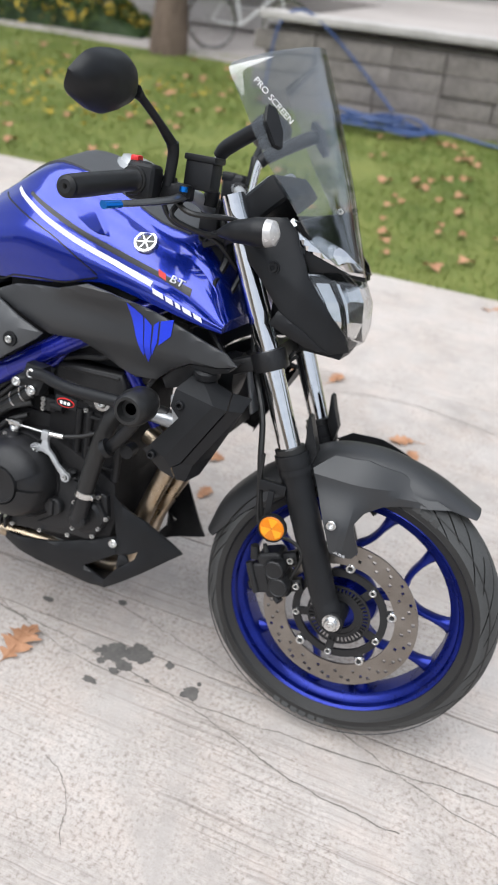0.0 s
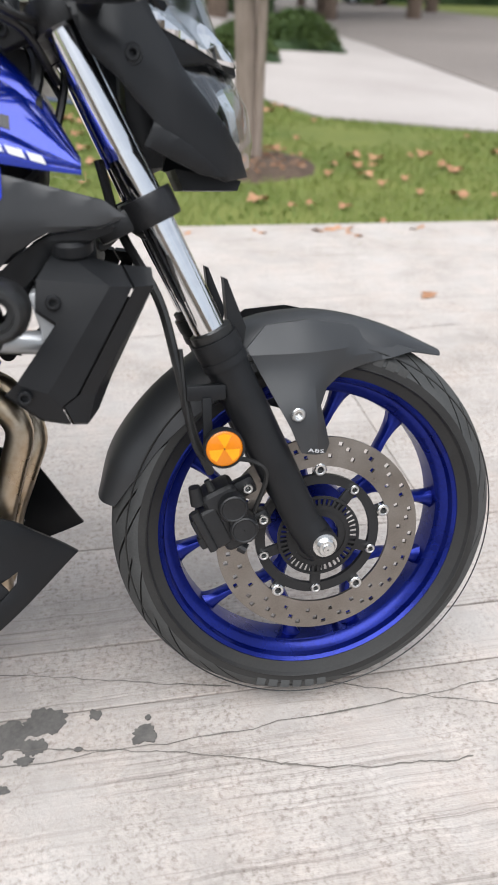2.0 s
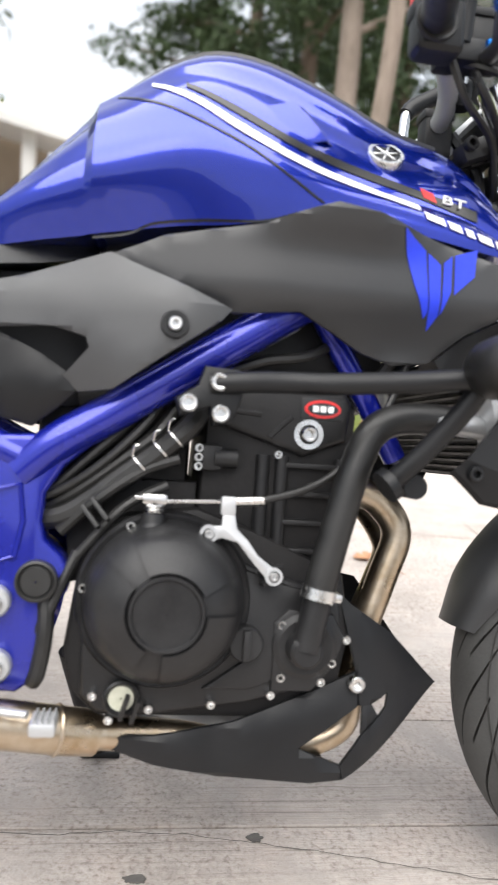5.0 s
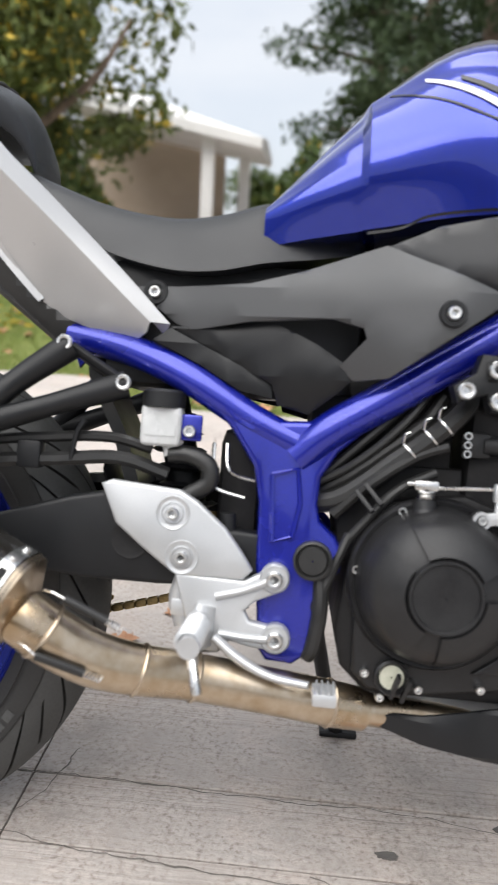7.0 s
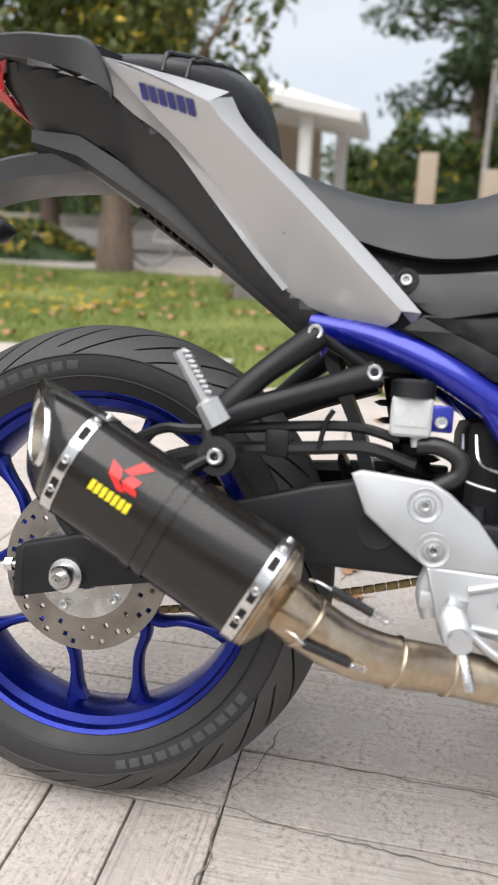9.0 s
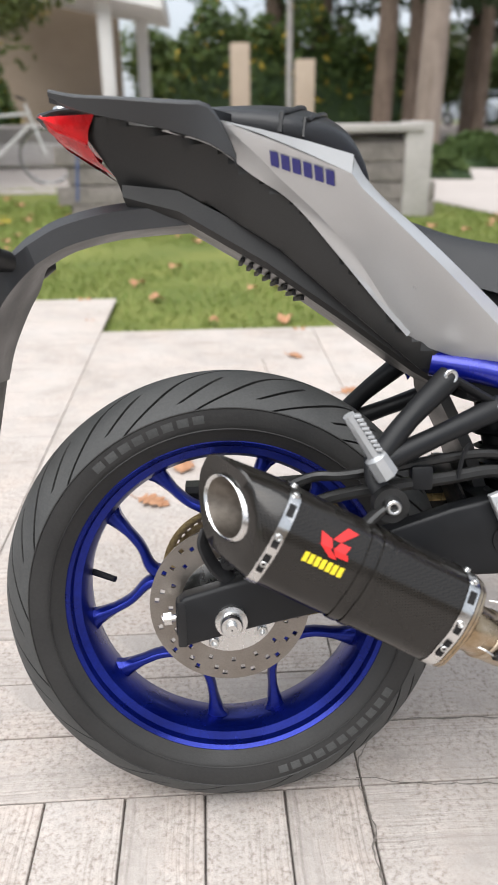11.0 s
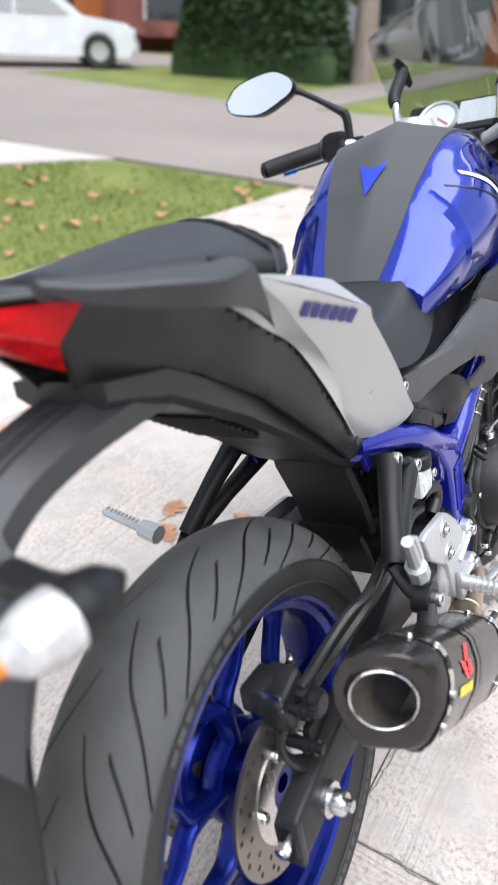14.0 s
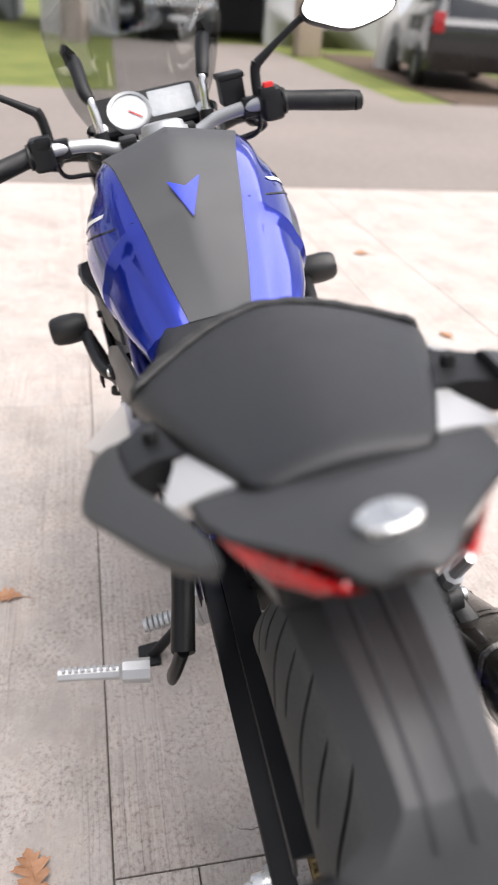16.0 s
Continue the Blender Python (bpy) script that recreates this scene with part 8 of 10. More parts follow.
part("end_cap", loft([hexring(0.80, .050, .058), hexring(0.84, .0495, .0575, .006, 0, .010), hexring(0.965, .0425, .0525, .020, 0, .034), hexring(0.975, .0400, .0500, .020, 0, .034), roundring(0.972, .0300, .021, .036), roundring(0.94, .0295, .021, .036)], True, False), CARBON, can, "carbon-fibre end cap", sharp=40)
part("outlet", loft([roundring(0.95, .0290, .021, .036), roundring(0.986, .0290, .021, .036), roundring(0.989, .0282, .021, .036), roundring(0.986, .0274, .021, .036), roundring(0.975, .0270, .021, .036)], True, False), STEEL, can, "steel outlet ring", sharp=50)
part("outlet_pipe", loft([roundring(0.978, .0270, .021, .036), roundring(0.93, .0264, .020, .034), roundring(0.80, .0255, .010, .018)], True, False), DARK_TITAN, can, "dark brown steel outlet pipe", sharp=60)
part("outlet_bore", loft([roundring(0.81, .0258, .010, .018), roundring(0.78, .020, .010, .018)], True, True), ENGINE_DEEP, can, sharp=70)
part("front_cone", loft([hexring(-0.035, .028, .030), hexring(-0.01, .040, .046), hexring(0.01, .0495, .0575), hexring(0.035, .0505, .0585)]), TITAN, can, "steel front cone", sharp=45)
for t0, t1 in ((0.040, 0.085), (0.770, 0.812)):
    band = part("strap_band", loft([hexring(t0, .0512, .0592), hexring(t1, .0512, .0592)], True, False), STEEL, can, "slotted steel end band", sharp=40)
    tm = (t0 + t1) / 2
    for k, (u, v) in enumerate(((-1.0, 0.15), (-0.86, -0.44), (-0.60, 0.93), (0.0, 1.0))):
        c = A + axis * (tm * (B - A).length) + side * (u * .0515) + up * (v * .0595)
        nrm = (side * u * (1 if k < 2 else 0.25) + up * (v if k >= 2 else -0.3 * (k == 1))).normalized()
        b = new("rivet", RIVET)
        b.parent = band
        b.matrix_basis = Matrix.Translation(c) @ nrm.to_track_quat("-Y", "Z").to_matrix().to_4x4()
    # slots are flat dark patches laid on the band, not cut through
    for k, (u0, v0, u1, v1) in enumerate(((-1.0, 0.34, -1.0, -0.06), (-0.97, -0.18, -0.76, -0.70), (-0.94, 0.52, -0.80, 0.82))):
        sl = bmesh.new()
        q = []
        for tt2 in (tm - 0.0125, tm + 0.0125):
            for u, v in ((u0, v0), (u1, v1)):
                u2, v2 = (u0 + (u1 - u0) * (0.55 if (u, v) == (u0, v0) else 1.02), v0 + (v1 - v0) * (0.55 if (u, v) == (u0, v0) else 1.02)) if k == 0 else (u0 + (u1 - u0) * (0.12 if (u, v) == (u0, v0) else 0.88), v0 + (v1 - v0) * (0.12 if (u, v) == (u0, v0) else 0.88))
                q.append(sl.verts.new(A + axis * (tt2 * (B - A).length) + side * (u2 * .0522) + up * (v2 * .0603)))
        sl.faces.new((q[0], q[1], q[3], q[2]))
        part("slot_patch", sl, ENGINE_DEEP, band)
for t0 in (0.40, 0.45):
    part("carbon_strap", loft([hexring(t0, .0516, .0596), hexring(t0 + 0.034, .0516, .0596)], True, False), CARBON, can, sharp=40)


def on_can(t, v, lift=0.0012):
    """A place on the outer flank of the silencer."""
    return A + axis * (t * (B - A).length) + side * (-(1.0 - 0.478 * max(0, v - 0.40) if v > -0.1 else 1.0 + (v + 0.1) * 0.41) * .050 - lift) + up * (v * .058)


out_y = on_can(0.6, 0.2).y
if out_y > A.y:
    side = -side
mk = bmesh.new()
for quad in (((.665, .62), (.62, .56), (.605, .40), (.65, .40)), ((.655, .40), (.615, .40), (.575, .24), (.60, .22)), ((.615, .56), (.58, .85), (.535, .83), (.585, .56)), ((.585, .56), (.545, .56), (.555, .40), (.60, .40)), ((.60, .40), (.545, .40), (.535, .30), (.585, .28))):
    mk.faces.new([mk.verts.new(on_can(t, v)) for t, v in quad])
part("maker_emblem", mk, RED, can, "angular red emblem")
for i in range(7):
    t = 0.685 - 0.0225 * i
    mk = bmesh.new()
    mk.faces.new([mk.verts.new(on_can(a, b)) for a, b in ((t, .14), (t - .017, .16), (t - .017, -.04), (t, -.06))])
    part("maker_mark", mk, YELLOW, can, "yellow block")
part("hanger", merge(tube([(0.150, -.205, .452), (.165, -.2, .47), (.190, -.192, .486)], [.016, .014, .012], n=10, flat=.5), lathe([(0.001, -0.205), (0.010, -0.205), (0.012, -0.200), (0.021, -0.200), (0.021, -0.178), (0.001, -0.178)], 28, (.191, 0, .486))), HOSE, ex, "rubber-bushed silencer hanger")
bolt(.191, -.206, .486, ex, BOLT_BIG)
for p0, p1, p2, p3 in (((.303, -.222, .372), (.326, -.228, .366), (.368, -.222, .346), (.392, -.206, .332)), ((.284, -.236, .322), (.304, -.240, .311), (.350, -.226, .293), (.366, -.212, .288))):
    p0, p1, p2, p3 = Vector(p0), Vector(p1), Vector(p2), Vector(p3)
    part("retaining_spring", tube([p1, p1.lerp(p2, 0.5), p2], 0.0048, n=12, steps=2), HOSE, ex, "sleeved retaining spring")
    coil = bmesh.new()
    turns = []
    q = (p1 - p0).to_track_quat("Z", "Y").to_matrix()
    for k in range(41):
        a = 2 * math.pi * k / 8
        turns.append(p2.lerp(p2 + (p2 - p1) * 0.35, k / 40) + q @ Vector((0.0036 * math.cos(a), 0.0036 * math.sin(a), 0)))
    add_tube(coil, turns, 0.0009, n=5, steps=1)
    add_tube(coil, [turns[-1], (turns[-1] + p3) * 0.5, p3], 0.0012, n=5, steps=2)
    part("spring_coil", coil, STEEL, ex)
    part("spring_hook", tube([p0, p0.lerp(p1, 0.5) + Vector((0, -0.003, 0.002)), p1], 0.0012, n=5, steps=3), STEEL, ex)

# ---- belly pan
LOWER_PAN = [(.643, .240), (.704, .245), (.79, .262), (.881, .297), (.926, .317), (.931, .281), (.863, .233), (.883, .225), (.912, .215), (.916, .199), (.878, .195), (.774, .203), (.705, .214), (.655, .226)]
FRONT_BLADE = [(.902, .404), (.916, .393), (.973, .357), (1.046, .290), (.980, .243), (.915, .200), (.911, .216), (.936, .251), (.954, .265), (.966, .275), (.969, .291), (.944, .281), (.931, .281), (.925, .318)]
LEFT_BLADE = [(.902, .404), (.930, .398), (.978, .392), (1.005, .355), (1.052, .288), (.980, .243), (.915, .200), (.911, .216), (.936, .251), (.960, .275), (.944, .281), (.931, .281), (.925, .318)]
for s in (-1, 1):
    by = lambda x, z: 0.118 - 0.070 * smooth_step(0.92, 1.07, x) - 0.02 * smooth_step(0.72, 0.63, x) + 0.008 * smooth_step(0.32, 0.25, z)
    lower = part("belly_pan", panel(LOWER_PAN, by, 0.005, 0.016, s), MATTE, moto, "black belly pan", sharp=24)
    part("front_blade", panel(FRONT_BLADE if s < 0 else LEFT_BLADE, lambda x, z: by(x, z) + 0.003 - 0.10 * max(0.0, z - 0.33), 0.005, 0.016, s), MATTE, lower)
    part("strut", panel([(.934, .250), (.956, .267), (.946, .283), (.935, .283)], lambda x, z: by(x, z) + 0.001, 0.005, 0.02, s), MATTE, lower)
    bolt(.924, s * .126, .307, lower, BOLT_BIG)
    bolt(.695, s * .110, .226, lower, BOLT_BIG)
bf = []
for x, w, z in ((.66, .085, .222), (.76, .105, .200), (.85, .112, .193), (.905, .11, .197)):
    bf.append([(x, -w, z + .006), (x, w, z + .006), (x, w * .9, z), (x, -w * .9, z)])
part("belly_floor", loft(bf), MATTE, moto, "black belly pan floor")

# ---- radiator
rad_m = Matrix.Translation((1.055, 0, .605)) @ Matrix.Rotation(radians(-14), 4, "Y")
rad = part("radiator", box((0, 0, .012), (.022, .27, .146), .004), ENGINE_DEEP, moto, "black finned radiator", m=rad_m)
fin = part("fin", box((-.0135, 0, 0), (.004, .262, .003)), ENGINE, rad)
for i in range(17):
    o = fin if i == 0 else again(fin)
    o.location = (0, 0, -.056 + .0084 * i)
for s in (-1, 1):
    part("side_tank", box((0, s * .160, 0.004), (.034, .052, .115), .006), SILVER, rad, "bare alloy radiator tank")

    def facets(corners, rings):
        """Flat facets that share their corners, given as (x, y, z) outward, with a thickness inwards."""
        bm = bmesh.new()
        vs = [bm.verts.new((x, s * y, z)) for x, y, z in corners]
        for ring in rings:
            bm.faces.new([vs[i] for i in ring])
        bmesh.ops.recalc_face_normals(bm, faces=bm.faces[:])
        ext = bmesh.ops.extrude_face_region(bm, geom=bm.faces[:])
        for g in ext["geom"]:
            if isinstance(g, bmesh.types.BMVert):
                g.co += Vector((-0.002, -s * 0.007, -0.004))
        bmesh.ops.recalc_face_normals(bm, faces=bm.faces[:])
        return bm

    rc = part("radiator_cover", facets([(1.035, .190, .676), (1.112, .2035, .668), (1.1355, .2015, .6657), (1.0678, .2015, .5496), (1.0506, .201, .5367), (1.059, .198, .5171), (1.028, .192, .522), (.991, .196, .5537),
                                        (1.004, .200, .565), (1.0525, .201, .630), (1.0326, .196, .645), (1.0374, .2045, .5534), (1.056, .150, .706), (1.126, .160, .686)],
                                       [(10, 0, 1, 9), (9, 1, 11, 8), (1, 2, 3, 11), (11, 3, 4), (8, 11, 4, 7), (7, 4, 5, 6), (12, 13, 2, 1), (12, 1, 0)]), MATTE, moto, "black plastic radiator side cover", sharp=10)
    part("outer_face", facets([(1.1385, .2008, .6657), (1.0708, .2008, .5496), (1.0536, .2002, .5367), (1.062, .1972, .5171), (1.1597, .188, .6658), (1.0884, .193, .549), (1.0787, .192, .5147), (1.1285, .160, .686), (1.160, .150, .682), (1.108, .155, .560), (1.090, .155, .520)],
                              [(0, 4, 5, 1), (1, 5, 6, 2), (2, 6, 3), (0, 7, 8, 4), (4, 8, 9, 5), (5, 9, 10, 6)]), MATTE, rc, sharp=10)
    # dark sheet added behind the two pieces so that their gap stays dark
    part("gap_blackout", facets([(1.120, .194, .655), (1.150, .184, .655), (1.080, .190, .530), (1.050, .193, .535)], [(0, 1, 2, 3)]), ENGINE_DEEP, rc)
    bolt(1.012, s * .201, .550, rc, BOLT_BLACK)
    bolt(1.051, s * .199, .652, rc, BOLT_BLACK)
part("coolant_pipe", tube([(.985, -.150, .604), (1.02, -.152, .602), (1.045, -.15, .600)], .0135, n=16, steps=2), SILVER, rad).matrix_basis = rad_m.inverted()
cap = part("radiator_cap", lathe([(0.001, 0.016), (0.02, 0.016), (0.024, 0.012), (0.024, 0.0), (0.014, -0.01), (0.014, -0.03)], 12, axis="z"), MATTE, moto, "black radiator cap", m=Matrix.Translation((1.073, -.150, .702)) @ Matrix.Rotation(radians(18), 4, "X"))
part("cap_label", box((0.002, -.006, .0165), (.028, .014, .001), 0), RED, cap, "red warning sticker")
part("horn", lathe([(0.001, -0.02), (0.035, -0.02), (0.04, -0.01), (0.04, 0.01), (0.001, 0.02)], 28, (1.09, -.05, .69), "x"), MATTE, moto, "round black horn")
part("wiring_loom", merge(*[tube(p, r, n=7) for p, r in (([(1.02, -.06, .78), (1.06, -.08, .74), (1.10, -.07, .70), (1.14, -.05, .73)], .006), ([(.98, -.09, .80), (1.03, -.10, .84), (1.05, -.08, .90), (1.02, -.06, .96)], .007),
                                                        ([(1.0, -.08, .76), (1.05, -.09, .80), (1.075, -.07, .87), (1.08, -.05, .93)], .005), ([(1.13, -.03, .73), (1.17, -.05, .71), (1.19, -.04, .755)], .004), ([(1.13, -.06, .74), (1.16, -.07, .715), (1.20, -.05, .75)], .0035))]), HOSE, moto, "bundle of black cables at the steering head")
part("head_block", box((1.0, 0, .84), (.09, .17, .16), .02), ENGINE_DEEP, moto, "black bracket behind the fork")
part("gauge_sensor", tube([(1.02, -.112, .845), (1.055, -.116, .852)], .012, n=14, steps=1), MATTE, moto)

# ---- crash bars
for s in (-1, 1):
    cbm = part("crash_bar", tube([(.735, s * .172, .624), (.775, s * .182, .628), (.81, s * .200, .629), (.85, s * .212, .630), (.93, s * .226, .637), (1.0, s * .236, .645)], .0112, n=18), MATTE, moto, "black steel crash bar")
    part("lower_bar", tube([(1.0, s * .232, .640), (.985, s * .222, .612), (.955, s * .205, .570), (.925, s * .19, .535)], .0112, n=18, steps=3), MATTE, cbm)
    part("bar_end", merge(tube([(.925, s * .195, .536), (.917, s * .196, .530)], .018, n=20, steps=1), tube([(.955, s * .16, .532), (.955, s * .185, .532)], .013, n=14, steps=1)), MATTE, cbm)
    part("mount_plate", plate([(.705, .590), (.700, .608), (.722, .622), (.728, .642), (.765, .640), (.768, .612), (.758, .585), (.740, .582), (.735, .600)], s * .176, s * .150, .003), MATTE, cbm)
    for x, z in ((.743, .626), (.713, .603), (.746, .594)):
        bolt(x, s * .179, z, cbm, BOLT_BIG)
    part("end_slider", lathe([(0.010, -0.286), (0.016, -0.286), (0.018, -0.300), (0.023, -0.300), (0.028, -0.293), (0.031, -0.272), (0.030, -0.246), (0.024, -0.228), (0.010, -0.226)], 40, (1.003, 0, .654)), HOSE, cbm, "black rubber end slider", m=Matrix() if s < 0 else Matrix.Translation((0, 0, 0)) @ Matrix.Diagonal((1, -1, 1, 1)))
    part("maker_tag", box((.842, s * .2145, .604), (.044, .004, .022), .002), MATTE, cbm)
    part("tag_ring", lathe([(0.0, -0.2172), (0.018, -0.2172), (0.018, -0.2165)], 28), RED, cbm, "red oval tag", m=Matrix.Translation((.842, 0, .604)) @ Matrix.Diagonal((1, 1 if s < 0 else -1, .48, 1)))
    part("tag_face", lathe([(0.0, -0.2186), (0.0158, -0.2186), (0.0158, -0.217)], 28), BLACK_DECAL, cbm, m=Matrix.Translation((.842, 0, .604)) @ Matrix.Diagonal((1, 1 if s < 0 else -1, .40, 1)))
    part("tag_mark", merge(*[box((.8345 + .0075 * i, s * .2190, .604), (.0050, .001, .0055), 0) for i in range(3)]), WHITE, cbm)

# ---- swingarm, chain, foot controls
for s in (-1, 1):
    sw = part("swingarm", plate([(-.072, .342), (-.060, .352), (.025, .374), (.120, .405), (.211, .433), (.290, .458), (.335, .468), (.380, .466), (.470, .435), (.560, .428), (.570, .395), (.500, .372), (.400, .366), (.310, .366), (.250, .372), (.180, .345), (.110, .322), (.030, .306), (-.062, .284), (-.072, .300)], s * .122, s * .094, .006, 3), MATTE, moto, "black steel swingarm", sharp=40)
    part("axle_nut", lathe([(0.001, -0.155), (0.007, -0.155), (0.0075, -0.146), (0.013, -0.146), (0.0145, -0.143), (0.0145, -0.130), (0.021, -0.129), (0.021, -0.120)], 6 * 4), STEEL, sw, "zinc axle nut", m=Matrix.Translation((0, 0, .319)) @ (Matrix() if s < 0 else Matrix.Rotation(math.pi, 4, "Z")))
    part("chain_adjuster", merge(tube([(-.055, s * .108, .322), (-.090, s * .108, .319)], .005, n=10, steps=1), tube([(-.078, s * .108, .320), (-.088, s * .108, .319)], .009, n=6, steps=1)), STEEL, sw)
    part("end_plate", box((-.064, s * .108, .315), (.012, .030, .062), .003), ENGINE, sw)
part("swingarm_brace", box((.38, 0, .42), (.06, .20, .06), .012), MATTE, moto, "black swingarm cross brace")
# dark disc on the outer face, painting the shade inside a hole
part("hole_shade", lathe([(0.001, -0.1235), (0.017, -0.1235), (0.022, -0.1245), (0.022, -0.12)], 28, (.365, 0, .415)), ENGINE_DEEP, moto)
cal2 = bmesh.new()
add_box(cal2, (.010, -.078, .448), (.058, .040, .058), .010, Matrix.Translation((.010, 0, .448)) @ Matrix.Rotation(radians(-18), 4, "Y") @ Matrix.Translation((-.010, 0, -.448)), 3)
add_box(cal2, (.024, -.100, .440), (.036, .020, .040), .007, Matrix(), 2)
add_lathe(cal2, [(0.001, -0.122), (0.013, -0.122), (0.017, -0.118), (0.018, -0.104), (0.018, -0.09)], 24, (.026, 0, .436))
add_box(cal2, (.000, -.060, .462), (.050, .030, .034), .006, Matrix(), 2)
rear_cal = part("rear_caliper", cal2, ENGINE, moto, "black rear brake caliper")
carrier = bmesh.new()
add_tube(carrier, [(-.030, -.094, .436), (-.034, -.096, .415), (-.020, -.098, .385), (.004, -.100, .362), (.030, -.102, .340)], [.008, .010, .011, .012, .014], n=10, flat=0.5)
add_box(carrier, (.040, -.098, .375), (.050, .012, .055), .006)
part("caliper_bracket", carrier, ENGINE, rear_cal)
for x, z, r in ((-.006, .450, .0075), (-.002, .397, .0095)):
    part("slide_pin", lathe([(0.001, -0.130), (r * 0.62, -0.130), (r * 0.62, -0.123), (r, -0.123), (r, -0.117), (r * 0.82, -0.116), (r * 0.82, -0.113), (r * 1.05, -0.112), (r * 1.05, -0.108), (r * 0.82, -0.107), (r * 0.82, -0.085)], 18, (x, 0, z)), MATTE, rear_cal, "rubber-booted slide pin")
part("bleed_nipple", lathe([(0.001, 0.018), (0.003, 0.018), (0.003, 0.010), (0.005, 0.010), (0.005, 0.0)], 10, (.040, -.078, .470), "z"), STEEL, rear_cal)
part("pad_clip", box((-.018, -.080, .466), (.004, .034, .022), .001), STEEL, rear_cal)
part("sprocket", merge(lathe([(0.074, 0.066), (0.088, 0.066), (0.088, 0.073), (0.074, 0.073), (0.074, 0.066)], 60), *[box((0.090, 0.0695, 0), (.008, .006, .006), .001, Matrix.Rotation(2 * math.pi * i / 43, 4, "Y")) for i in range(43)]), CHAIN, moto, "steel rear sprocket", m=Matrix.Translation((0, 0, .319)))
link_me = mesh_of("chain_link", merge(box((0, -.005, 0), (.0150, .0020, .0095), .002), box((0, .005, 0), (.0150, .0020, .0095), .002), lathe([(0.0042, -0.0055), (0.0042, 0.0055)], 8, (0.0065, 0, 0))), CHAIN)
chain = part("chain", box((.30, .0695, .302), (.01, .006, .006), .001), CHAIN, moto, "oily gold drive chain")
loop = []
R2, R1, xs = .096, .036, .545
for i in range(24):
    a = math.pi / 2 + math.pi * i / 23
    loop.append((R2 * math.cos(a), .319 + R2 * math.sin(a)))
n_low, n_top = 34, 36
low0, low1 = (0.0, .319 - R2), (xs, .395 - R1)
loop += [(low0[0] + (low1[0] - low0[0]) * k / n_low, low0[1] + (low1[1] - low0[1]) * k / n_low - .012 * math.sin(math.pi * k / n_low)) for k in range(1, n_low)]
for i in range(9):
    a = -math.pi / 2 + math.pi * i / 8
    loop.append((xs + R1 * math.cos(a), .395 + R1 * math.sin(a)))
loop += [(xs + (0 - xs) * k / n_top, .395 + R1 + (.319 + R2 - .395 - R1) * k / n_top) for k in range(1, n_top)]
for (x, z), (x2, z2) in zip(loop, loop[1:] + loop[:1]):
    o = new("chain_link", link_me)
    o.parent = chain
    o.matrix_basis = Matrix.Translation(((x + x2) / 2, .0695, (z + z2) / 2)) @ Matrix.Rotation(-math.atan2(z2 - z, x2 - x), 4, "Y")
cg = []
for x, z, h in ((-.06, .455, .03), (.05, .455, .035), (.2, .462, .04), (.36, .478, .04), (.45, .478, .03)):
    cg.append([(x, .048, z - h * .2), (x, .050, z + .004), (x, .092, z + .004), (x, .095, z - h), (x, .091, z - h), (x, .088, z)])
part("chain_guard", loft(cg), MATTE, moto, "black plastic chain guard")
part("rear_hugger", loft([[(x, -.055, z - .012), (x, -.045, z), (x, .045, z), (x, .055, z - .012), (x, .05, z - .02), (x, -.05, z - .02)] for x, z in ((.31, .50), (.33, .46), (.345, .42))]), MATTE, moto, "black inner splash guard")

